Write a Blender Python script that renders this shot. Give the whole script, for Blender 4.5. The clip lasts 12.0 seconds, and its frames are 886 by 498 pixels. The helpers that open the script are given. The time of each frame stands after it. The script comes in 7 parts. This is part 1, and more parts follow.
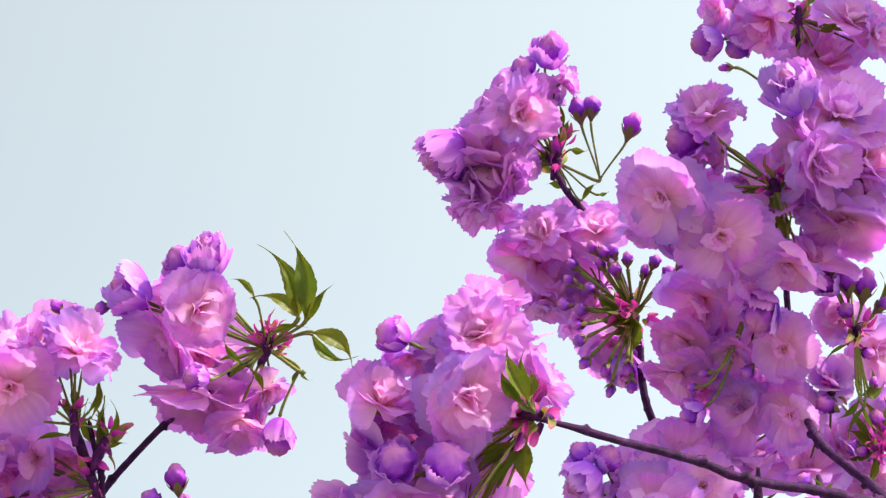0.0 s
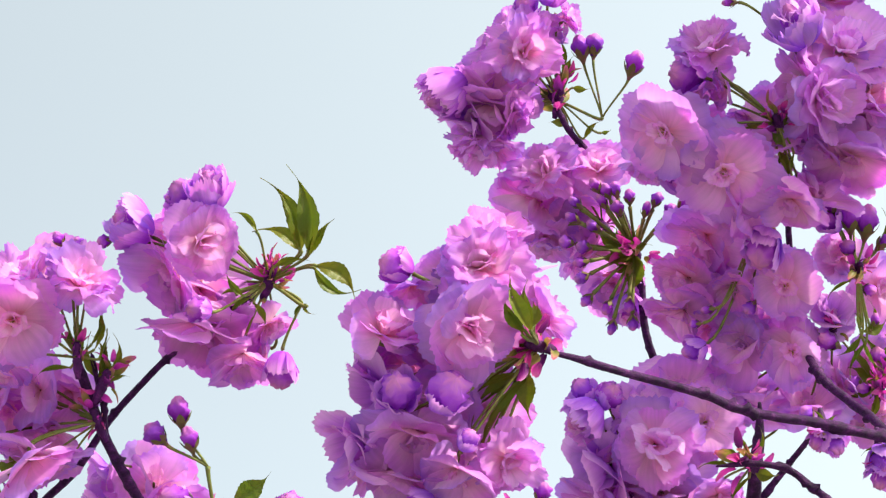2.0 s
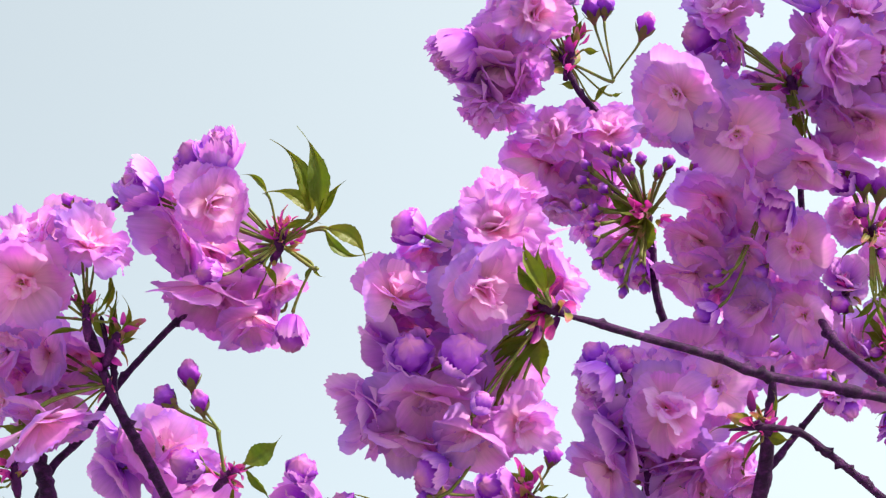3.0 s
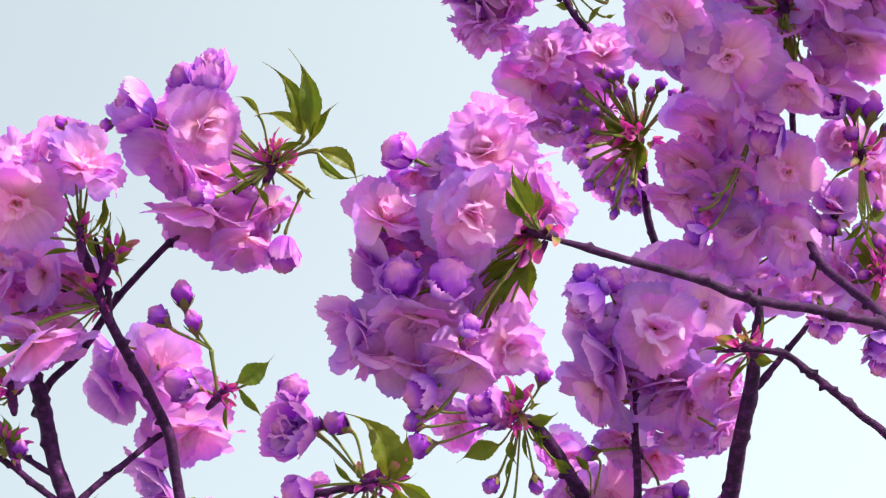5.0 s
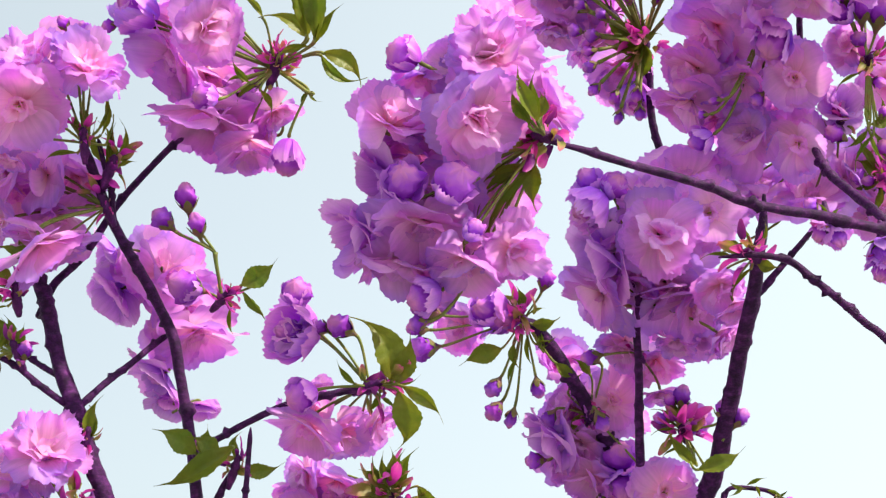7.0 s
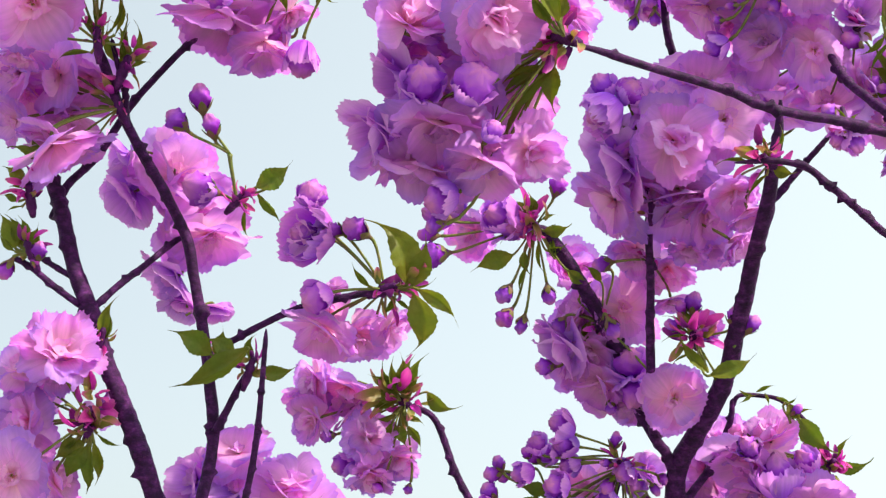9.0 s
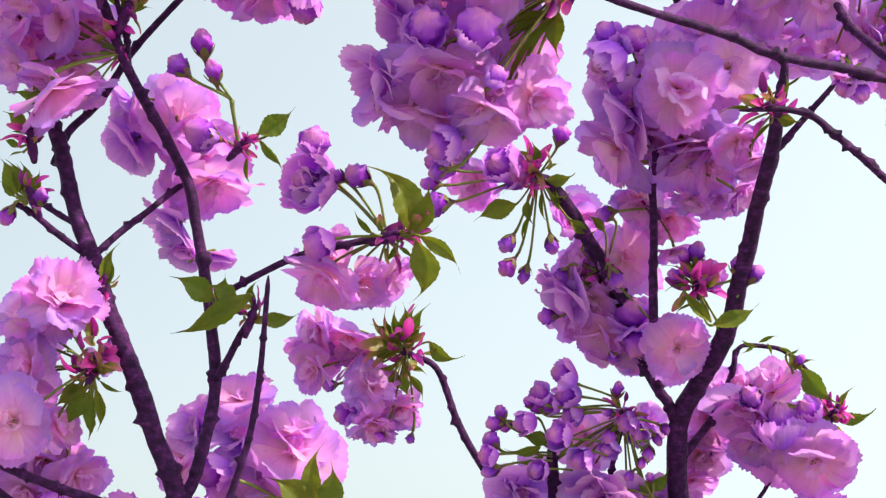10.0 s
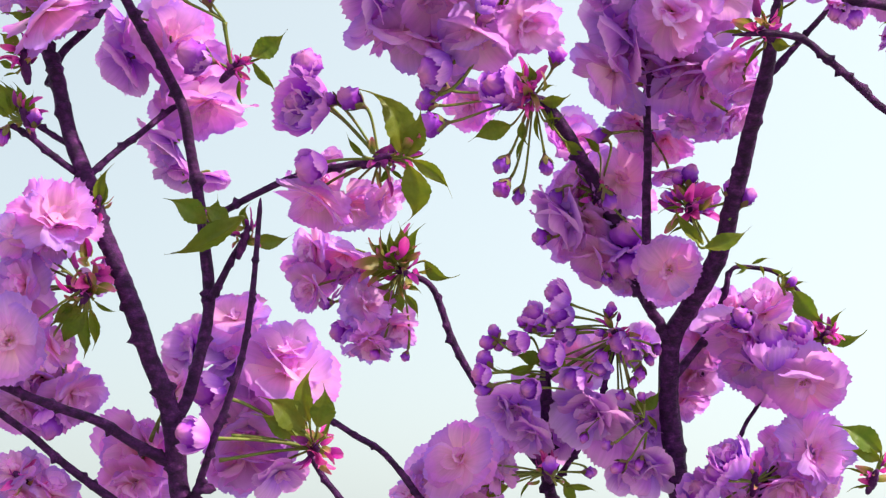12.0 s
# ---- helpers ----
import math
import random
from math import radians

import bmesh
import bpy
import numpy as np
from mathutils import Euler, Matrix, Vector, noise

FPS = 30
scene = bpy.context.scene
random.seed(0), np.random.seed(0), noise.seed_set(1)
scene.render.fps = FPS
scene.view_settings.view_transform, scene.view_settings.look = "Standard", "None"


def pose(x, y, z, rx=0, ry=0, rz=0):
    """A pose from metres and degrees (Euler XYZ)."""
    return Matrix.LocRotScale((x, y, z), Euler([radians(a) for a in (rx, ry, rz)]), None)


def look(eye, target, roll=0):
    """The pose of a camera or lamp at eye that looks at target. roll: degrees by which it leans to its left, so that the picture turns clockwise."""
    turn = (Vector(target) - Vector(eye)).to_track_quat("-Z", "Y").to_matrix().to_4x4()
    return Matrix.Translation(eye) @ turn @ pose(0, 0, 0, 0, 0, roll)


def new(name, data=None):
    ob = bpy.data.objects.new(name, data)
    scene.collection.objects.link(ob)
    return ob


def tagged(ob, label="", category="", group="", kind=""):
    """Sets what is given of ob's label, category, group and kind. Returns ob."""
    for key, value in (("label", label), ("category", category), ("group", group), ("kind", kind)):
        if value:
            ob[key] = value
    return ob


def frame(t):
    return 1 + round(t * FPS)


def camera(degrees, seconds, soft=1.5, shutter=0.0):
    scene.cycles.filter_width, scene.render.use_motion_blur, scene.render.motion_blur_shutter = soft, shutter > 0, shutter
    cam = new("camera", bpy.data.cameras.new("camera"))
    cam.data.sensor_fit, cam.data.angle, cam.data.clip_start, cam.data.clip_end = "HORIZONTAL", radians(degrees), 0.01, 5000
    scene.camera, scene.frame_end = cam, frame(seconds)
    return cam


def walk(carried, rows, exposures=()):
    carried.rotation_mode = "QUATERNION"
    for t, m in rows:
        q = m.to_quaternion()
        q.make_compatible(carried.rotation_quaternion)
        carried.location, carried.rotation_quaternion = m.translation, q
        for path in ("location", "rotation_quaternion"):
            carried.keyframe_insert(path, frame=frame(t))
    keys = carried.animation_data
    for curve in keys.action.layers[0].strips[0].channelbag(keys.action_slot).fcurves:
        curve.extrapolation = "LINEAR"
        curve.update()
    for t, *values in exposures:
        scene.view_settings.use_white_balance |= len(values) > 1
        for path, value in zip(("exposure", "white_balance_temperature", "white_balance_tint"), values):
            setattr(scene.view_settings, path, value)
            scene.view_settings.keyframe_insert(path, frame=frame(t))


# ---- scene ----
# ---- the camera and its walk: carried by hand, tilting slowly down ----
cam = camera(30, 12.0, soft=1.3)
walk(cam, [
    (0, pose(0.0051, -0.0075, 1.5625, 117.495, 0.587, 0.170)),
    (0.5, pose(0.0054, -0.0050, 1.5587, 117.259, 0.587, 0.126)),
    (1, pose(0.0099, -0.0048, 1.5502, 117.082, 0.696, 0.479)),
    (1.5, pose(0.0091, -0.0029, 1.5502, 116.596, 0.610, 0.352)),
    (2, pose(0.0023, 0.0002, 1.5496, 116.114, 0.579, 0.082)),
    (2.5, pose(-0.0004, 0.0025, 1.5490, 115.523, 0.574, 0.239)),
    (3, pose(-0.0040, 0.0077, 1.5501, 114.987, 0.537, 0.082)),
    (5, pose(0.0036, -0.0030, 1.5530, 111.875, 0.245, 0.106)),
    (5.5, pose(0.0033, -0.0041, 1.5553, 111.081, 0.196, 0.009)),
    (6, pose(0.0055, -0.0048, 1.5588, 110.072, 0.025, 0.102)),
    (6.5, pose(0.0043, -0.0043, 1.5576, 109.172, -0.030, -0.002)),
    (7, pose(0.0014, -0.0019, 1.5535, 108.544, -0.051, -0.000)),
    (9, pose(-0.0119, 0.0035, 1.5461, 105.732, -0.321, -0.387)),
    (9.5, pose(-0.0127, 0.0060, 1.5421, 105.085, -0.418, -0.374)),
    (10, pose(-0.0116, 0.0078, 1.5407, 104.300, -0.515, -0.328)),
    (10.5, pose(-0.0051, 0.0065, 1.5410, 103.454, -0.771, -0.056)),
    (11, pose(-0.0033, 0.0048, 1.5408, 102.675, -0.802, -0.036)),
    (11.5, pose(0.0001, 0.0034, 1.5441, 101.894, -0.927, 0.008)),
    (12, pose(-0.0010, -0.0000, 1.5482, 101.075, -0.946, -0.044)),
], exposures=[(0, 0.50), (7, 0.50), (9, 0.47), (12, 0.47)])

# ---- daylight: hazy spring sky and one sun ----
SUN_EL, SUN_AZ = 46.0, 114.0          # degrees above the horizon; degrees to the right of north (+y)
world = bpy.data.worlds.new("hazy_sky")
scene.world = world
world.use_nodes = True
wn, wl = world.node_tree.nodes, world.node_tree.links
wn.clear()
sky = wn.new("ShaderNodeTexSky")
sky.sky_type = 'NISHITA'
sky.sun_disc = False
sky.sun_elevation, sky.sun_rotation = radians(SUN_EL), radians(SUN_AZ)
sky.air_density, sky.dust_density, sky.ozone_density = 1.0, 4.0, 1.5
sky_bg, haze_bg, sky_add, sky_out = (wn.new("ShaderNodeBackground"), wn.new("ShaderNodeBackground"),
                                     wn.new("ShaderNodeAddShader"), wn.new("ShaderNodeOutputWorld"))
sky_bg.inputs["Strength"].default_value = 0.053
haze_bg.inputs["Color"].default_value = (0.89, 0.985, 0.965, 1)
# the haze brightens towards the sun
w_tc, w_dot, w_gain = wn.new("ShaderNodeTexCoord"), wn.new("ShaderNodeVectorMath"), wn.new("ShaderNodeMath")
w_dot.operation, w_gain.operation = 'DOT_PRODUCT', 'MULTIPLY_ADD'
w_dot.inputs[1].default_value = (math.sin(radians(SUN_AZ)), math.cos(radians(SUN_AZ)), -0.25)
w_gain.inputs[1].default_value, w_gain.inputs[2].default_value, w_gain.use_clamp = 0.325, 0.675, False
w_floor = wn.new("ShaderNodeMath")
w_floor.operation = 'MAXIMUM'
w_floor.inputs[1].default_value = 0.2
wl.new(w_tc.outputs["Generated"], w_dot.inputs[0])
wl.new(w_dot.outputs["Value"], w_gain.inputs[0])
wl.new(w_gain.outputs[0], w_floor.inputs[0])
wl.new(w_floor.outputs[0], haze_bg.inputs["Strength"])
wl.new(sky.outputs[0], sky_bg.inputs["Color"])
wl.new(sky_bg.outputs[0], sky_add.inputs[0])
wl.new(haze_bg.outputs[0], sky_add.inputs[1])
wl.new(sky_add.outputs[0], sky_out.inputs["Surface"])

sun_data = bpy.data.lights.new("sun", 'SUN')
sun_data.energy, sun_data.angle, sun_data.color = 5.0, radians(0.6), (1.0, 0.89, 0.73)
sun_lamp = new("sun", sun_data)
sun_dir = Vector((math.cos(radians(SUN_EL)) * math.sin(radians(SUN_AZ)), math.cos(radians(SUN_EL)) * math.cos(radians(SUN_AZ)),
                  math.sin(radians(SUN_EL))))
sun_lamp.matrix_world = look(sun_dir * 20, (0, 0, 0))

# ---- materials ----


def node_material(name):
    m = bpy.data.materials.new(name)
    m.use_nodes = True
    n = m.node_tree.nodes
    return m, n, m.node_tree.links, n["Principled BSDF"], n["Material Output"]


def ramp(nodes, stops):
    r = nodes.new("ShaderNodeValToRGB")
    e = r.color_ramp.elements
    while len(e) < len(stops):
        e.new(0.5)
    for el, (at, col) in zip(e, stops):
        el.position, el.color = at, (*col, 1)
    return r


def noise_tex(nodes, links, coords, scale, detail=4.0, rough=0.6):
    t = nodes.new("ShaderNodeTexNoise")
    t.inputs["Scale"].default_value, t.inputs["Detail"].default_value, t.inputs["Roughness"].default_value = scale, detail, rough
    links.new(coords, t.inputs["Vector"])
    return t


def mixed(nodes, links, kind, factor, a, b):
    """A colour mix; factor, a and b are sockets or values."""
    m = nodes.new("ShaderNodeMix")
    m.data_type, m.blend_type = 'RGBA', kind
    for sock, v in ((m.inputs[0], factor), (m.inputs[6], a), (m.inputs[7], b)):
        if isinstance(v, bpy.types.NodeSocket):
            links.new(v, sock)
        else:
            sock.default_value = v if isinstance(v, (int, float)) else (*v, 1)
    return m.outputs[2]


def add_bump(nodes, links, shader, height, strength, distance):
    b = nodes.new("ShaderNodeBump")
    b.inputs["Strength"].default_value, b.inputs["Distance"].default_value = strength, distance
    links.new(height, b.inputs["Height"])
    links.new(b.outputs[0], shader.inputs["Normal"])
    return b


def thin_material(name, stops, through_tint, share, rough, vein_scale, vein_depth, vary):
    """A thin living blade (petal, leaf): colour along its length, veins, light that comes through."""
    m, n, l, p, out = node_material(name)
    tc = n.new("ShaderNodeTexCoord")
    sep = n.new("ShaderNodeSeparateXYZ")
    info = n.new("ShaderNodeObjectInfo")
    l.new(tc.outputs["UV"], sep.inputs[0])
    # no two blades share their stains
    away, own_place = n.new("ShaderNodeMath"), n.new("ShaderNodeCombineXYZ")
    away.operation, away.inputs[1].default_value = 'MULTIPLY', 60.0
    l.new(info.outputs["Random"], away.inputs[0])
    l.new(sep.outputs[0], own_place.inputs[0])
    l.new(sep.outputs[1], own_place.inputs[1])
    l.new(away.outputs[0], own_place.inputs[2])
    big = noise_tex(n, l, own_place.outputs[0], 2.6, 3)
    addv = n.new("ShaderNodeMath")
    addv.operation = 'MULTIPLY_ADD'
    l.new(big.outputs[0], addv.inputs[0])
    addv.inputs[1].default_value = 0.45
    sub = n.new("ShaderNodeMath")
    sub.operation = 'SUBTRACT'
    l.new(sep.outputs[1], sub.inputs[0])
    sub.inputs[1].default_value = 0.22
    l.new(sub.outputs[0], addv.inputs[2])
    r = ramp(n, stops)
    l.new(addv.outputs[0], r.inputs[0])
    # veins fan along the blade
    mapn = n.new("ShaderNodeMapping")
    mapn.inputs["Scale"].default_value = vein_scale
    l.new(own_place.outputs[0], mapn.inputs[0])
    vein = noise_tex(n, l, mapn.outputs[0], 1.0, 3, 0.55)
    hsv = n.new("ShaderNodeHueSaturation")
    hue = n.new("ShaderNodeMapRange")
    l.new(info.outputs["Random"], hue.inputs[0])
    hue.inputs[3].default_value, hue.inputs[4].default_value = 0.5 - vary, 0.5 + vary
    val = n.new("ShaderNodeMapRange")
    l.new(vein.outputs[0], val.inputs[0])
    val.inputs[1].default_value, val.inputs[2].default_value = 0.3, 0.7
    val.inputs[3].default_value, val.inputs[4].default_value = 0.90, 1.07
    # each blade a little lighter or darker than the next
    mul, frac, own, both = (n.new("ShaderNodeMath") for _ in range(4))
    mul.operation, frac.operation, own.operation, both.operation = 'MULTIPLY', 'FRACT', 'MULTIPLY_ADD', 'MULTIPLY'
    mul.inputs[1].default_value, own.inputs[1].default_value, own.inputs[2].default_value = 17.3, 0.22, 0.86
    l.new(info.outputs["Random"], mul.inputs[0])
    l.new(mul.outputs[0], frac.inputs[0])
    l.new(frac.outputs[0], own.inputs[0])
    l.new(own.outputs[0], both.inputs[0])
    l.new(val.outputs[0], both.inputs[1])
    l.new(hue.outputs[0], hsv.inputs["Hue"])
    l.new(both.outputs[0], hsv.inputs["Value"])
    l.new(r.outputs[0], hsv.inputs["Color"])
    l.new(hsv.outputs[0], p.inputs["Base Color"])
    p.inputs["Roughness"].default_value = rough
    p.inputs["Specular IOR Level"].default_value = 0.3
    b = add_bump(n, l, p, vein.outputs[0], 0.6, vein_depth)
    tr = n.new("ShaderNodeBsdfTranslucent")
    l.new(mixed(n, l, 'MULTIPLY', 1.0, hsv.outputs[0], through_tint), tr.inputs["Color"])
    l.new(b.outputs[0], tr.inputs["Normal"])
    mx = n.new("ShaderNodeMixShader")
    mx.inputs[0].default_value = share
    l.new(p.outputs[0], mx.inputs[1])
    l.new(tr.outputs[0], mx.inputs[2])
    l.new(mx.outputs[0], out.inputs["Surface"])
    return m


# pale foot and violet tip hold some sunlit and shaded tone besides the petal's own
PETAL = thin_material("petal", [(0.0, (0.95, 0.48, 0.62)), (0.16, (0.97, 0.66, 0.81)), (0.42, (0.94, 0.57, 0.86)), (0.7, (0.86, 0.42, 0.87)), (1.0, (0.70, 0.29, 0.89))],
                      (1.0, 0.92, 1.0), 0.62, 0.6, (14, 1.2, 4), 0.0001, 0.042)
PETAL_CUP = thin_material("petal_outer", [(0.0, (0.40, 0.07, 0.68)), (0.3, (0.47, 0.09, 0.88)), (0.62, (0.59, 0.16, 0.94)), (1.0, (0.90, 0.40, 0.97))],
                          (1.0, 0.86, 1.0), 0.30, 0.6, (16, 1.4, 4), 0.0002, 0.03)
# violet copy of the petal: the shade on hanging blossoms put into its colour
PETAL_SHADED = thin_material("petal_shaded", [(0.0, (0.52, 0.17, 0.82)), (0.4, (0.70, 0.28, 0.90)), (0.75, (0.82, 0.41, 0.90)), (1.0, (0.88, 0.49, 0.90))],
                            (1.0, 0.88, 1.0), 0.5, 0.6, (14, 1.2, 4), 0.0001, 0.03)
PETAL_EYE = thin_material("petal_inner", [(0.0, (0.92, 0.42, 0.54)), (0.25, (0.99, 0.65, 0.82)), (0.55, (0.99, 0.65, 0.91)), (1.0, (0.92, 0.46, 0.95))],
                          (1.0, 0.93, 1.0), 0.60, 0.6, (14, 1.2, 4), 0.0001, 0.03)
BUD_PETAL = thin_material("bud_petal", [(0.05, (0.18, 0.012, 0.30)), (0.4, (0.36, 0.03, 0.64)), (0.7, (0.55, 0.10, 0.86)), (0.95, (0.88, 0.30, 0.72))],
                          (1.0, 0.85, 1.0), 0.35, 0.5, (7, 1.2, 7), 0.0003, 0.02)
LEAF = thin_material("leaf", [(0.0, (0.21, 0.22, 0.03)), (0.4, (0.14, 0.195, 0.02)), (1.0, (0.18, 0.18, 0.022))],
                     (1.0, 1.0, 0.4), 0.42, 0.4, (5, 14, 4), 0.0005, 0.02)
BRACT_PINK = thin_material("bract_magenta", [(0.0, (0.34, 0.02, 0.26)), (0.5, (0.78, 0.06, 0.54)), (1.0, (0.74, 0.15, 0.46))],
                           (1.0, 0.7, 0.9), 0.4, 0.45, (14, 2, 6), 0.0003, 0.03)
BRACT_GREEN = thin_material("bract_green", [(0.0, (0.16, 0.15, 0.03)), (0.40, (0.30, 0.27, 0.06)), (0.70, (0.46, 0.24, 0.14)), (1.0, (0.72, 0.12, 0.42))],
                            (1.0, 1.0, 0.6), 0.4, 0.45, (14, 2, 6), 0.0003, 0.03)


def plain_material(name, stops, scale, rough, bump, stretch=(1, 1, 1), gloss=0.18):
    m, n, l, p, out = node_material(name)
    tc = n.new("ShaderNodeTexCoord")
    mp = n.new("ShaderNodeMapping")
    mp.inputs["Scale"].default_value = stretch
    l.new(tc.outputs["Object"], mp.inputs[0])
    t = noise_tex(n, l, mp.outputs[0], scale, 6, 0.65)
    r = ramp(n, stops)
    l.new(t.outputs[0], r.inputs[0])
    fine = noise_tex(n, l, mp.outputs[0], scale * 5, 4, 0.7)
    l.new(mixed(n, l, 'OVERLAY', 0.5, r.outputs[0], fine.outputs[1]), p.inputs["Base Color"])
    p.inputs["Roughness"].default_value = rough
    p.inputs["Specular IOR Level"].default_value = gloss
    add_bump(n, l, p, fine.outputs[0], 0.7, bump)
    return m


BARK = plain_material("bark", [(0.28, (0.010, 0.001, 0.016)), (0.46, (0.034, 0.004, 0.048)), (0.60, (0.078, 0.011, 0.10)), (0.78, (0.22, 0.05, 0.24))],
                      230, 0.6, 0.0012, (0.75, 0.75, 1.05), gloss=0.2)
BARK_DARK = plain_material("spur_bark", [(0.3, (0.026, 0.003, 0.036)), (0.6, (0.085, 0.012, 0.11)), (0.8, (0.24, 0.04, 0.24))], 160, 0.55, 0.001)
STALK = plain_material("stalk", [(0.3, (0.10, 0.115, 0.028)), (0.55, (0.19, 0.21, 0.05)), (0.8, (0.22, 0.11, 0.07))], 60, 0.45, 0.0003)
CALYX = plain_material("calyx", [(0.3, (0.13, 0.14, 0.035)), (0.52, (0.17, 0.12, 0.05)), (0.75, (0.22, 0.05, 0.12))], 2.5, 0.5, 0.0004)
STAMEN = plain_material("stamen", [(0.3, (0.50, 0.36, 0.07)), (0.6, (0.66, 0.42, 0.14)), (0.8, (0.40, 0.34, 0.07))], 3.0, 0.6, 0.0003)
PISTIL = plain_material("pistil", [(0.3, (0.16, 0.19, 0.04)), (0.7, (0.32, 0.33, 0.08))], 3.0, 0.5, 0.0003)
GROUND_GREY = plain_material("ground_grey", [(0.3, (0.16, 0.155, 0.145)), (0.5, (0.21, 0.205, 0.19)), (0.75, (0.28, 0.27, 0.25))], 1.4, 0.9, 0.004)

# ---- building helpers ----


def part(name, bm, material, parent, label=""):
    """Links a bmesh as one mesh object under a thing or a part."""
    me = bpy.data.meshes.new(name)
    bm.to_mesh(me)
    bm.free()
    me.materials.append(material)
    for f in me.polygons:
        f.use_smooth = True
    ob = new(name, me)
    ob.parent = parent
    if label:
        tagged(ob, label)
    return ob


def shared(name, me, parent, m, label=""):
    """An object on a mesh that alike pieces share; m is its pose in the parent's space."""
    ob = new(name, me)
    ob.parent = parent
    ob.matrix_basis = m
    if label:
        tagged(ob, label)
    return ob


def mesh_of(name, bm, *materials):
    me = bpy.data.meshes.new(name)
    bm.to_mesh(me)
    bm.free()
    for mat in materials:
        me.materials.append(mat)
    for f in me.polygons:
        f.use_smooth = True
    return me


def grid_bm(cols, rows, place):
    """A bent sheet: place(u, v) with u in -1..1 across and v in 0..1 along."""
    bm = bmesh.new()
    add_sheet(bm, cols, rows, place)
    return bm


def add_sheet(bm, cols, rows, place, ease=1.0, turn=Matrix.Identity(4)):
    """Adds a bent sheet to bm, with its (u, v) as texture coordinates; ease below 1 crowds its rows towards the far edge."""
    uv = bm.loops.layers.uv.verify()
    at = {}
    vs = []
    for j in range(rows):
        v = (j / (rows - 1)) ** ease
        vs.append([])
        for i in range(cols):
            u = 2 * i / (cols - 1) - 1
            vert = bm.verts.new(turn @ Vector(place(u, v)))
            at[vert] = (u * 0.5, v)
            vs[-1].append(vert)
    for j in range(rows - 1):
        for i in range(cols - 1):
            f = bm.faces.new((vs[j][i], vs[j][i + 1], vs[j + 1][i + 1], vs[j + 1][i]))
            for lp in f.loops:
                lp[uv].uv = at[lp.vert]


def spline(points, step):
    """Points of a smooth curve through control points, with the share of the way at each."""
    pts = [Vector(p) for p in points]
    ext = [2 * pts[0] - pts[1]] + pts + [2 * pts[-1] - pts[-2]]
    out = []
    for k in range(1, len(ext) - 2):
        a, b, c, d = ext[k - 1:k + 3]
        n = max(2, int((c - b).length / step))
        for i in range(n):
            s = i / n
            out.append(0.5 * ((2 * b) + (c - a) * s + (2 * a - 5 * b + 4 * c - d) * s * s + (3 * b - a - 3 * c + d) * s ** 3))
    out.append(pts[-1])
    return out


def tube_bm(path, radius, sides, bump=None):
    """A round tube along path; radius(s) with s in 0..1; bump(s, angle, place) scales it."""
    bm = bmesh.new()
    rings, up = [], Vector((0.31, 0.17, 0.93)).normalized()
    n = len(path)
    for i, p in enumerate(path):
        t = (path[min(i + 1, n - 1)] - path[max(i - 1, 0)]).normalized()
        side = t.cross(up)
        if side.length < 0.1:
            side = t.cross(Vector((1, 0, 0)))
        side.normalize()
        up = side.cross(t).normalized()
        s = i / (n - 1)
        ring = []
        for k in range(sides):
            a = 2 * math.pi * k / sides
            r = radius(s) * (bump(s, a, p) if bump else 1.0)
            ring.append(bm.verts.new(p + r * (math.cos(a) * side + math.sin(a) * up)))
        rings.append(ring)
    for ra, rb in zip(rings, rings[1:]):
        for k in range(sides):
            bm.faces.new((ra[k], ra[(k + 1) % sides], rb[(k + 1) % sides], rb[k]))
    bm.faces.new(rings[0][::-1])
    bm.faces.new(rings[-1])
    bm.normal_update()
    return bm


def facing(place, axis, size=1.0, spin=0.0):
    """A pose at place with its z axis along axis."""
    q = Vector(axis).normalized().to_track_quat('Z', 'Y')
    return Matrix.LocRotScale(Vector(place), q, (size, size, size)) @ Matrix.Rotation(spin, 4, 'Z')


# ---- petals, buds, leaves, bracts: a few shapes of each, shared by all ----
rnd = random.Random(11)


def fringe(k):
    """Uneven teeth along the edge of a petal: the edge's shift at each of its points."""
    r = random.Random(400 + k)
    return [(0.040 if i % 2 else -0.016) * r.choice((0.15, 0.5, 0.8, 1.0, 1.4)) - 0.035 * (r.random() < 0.08) for i in range(40)]


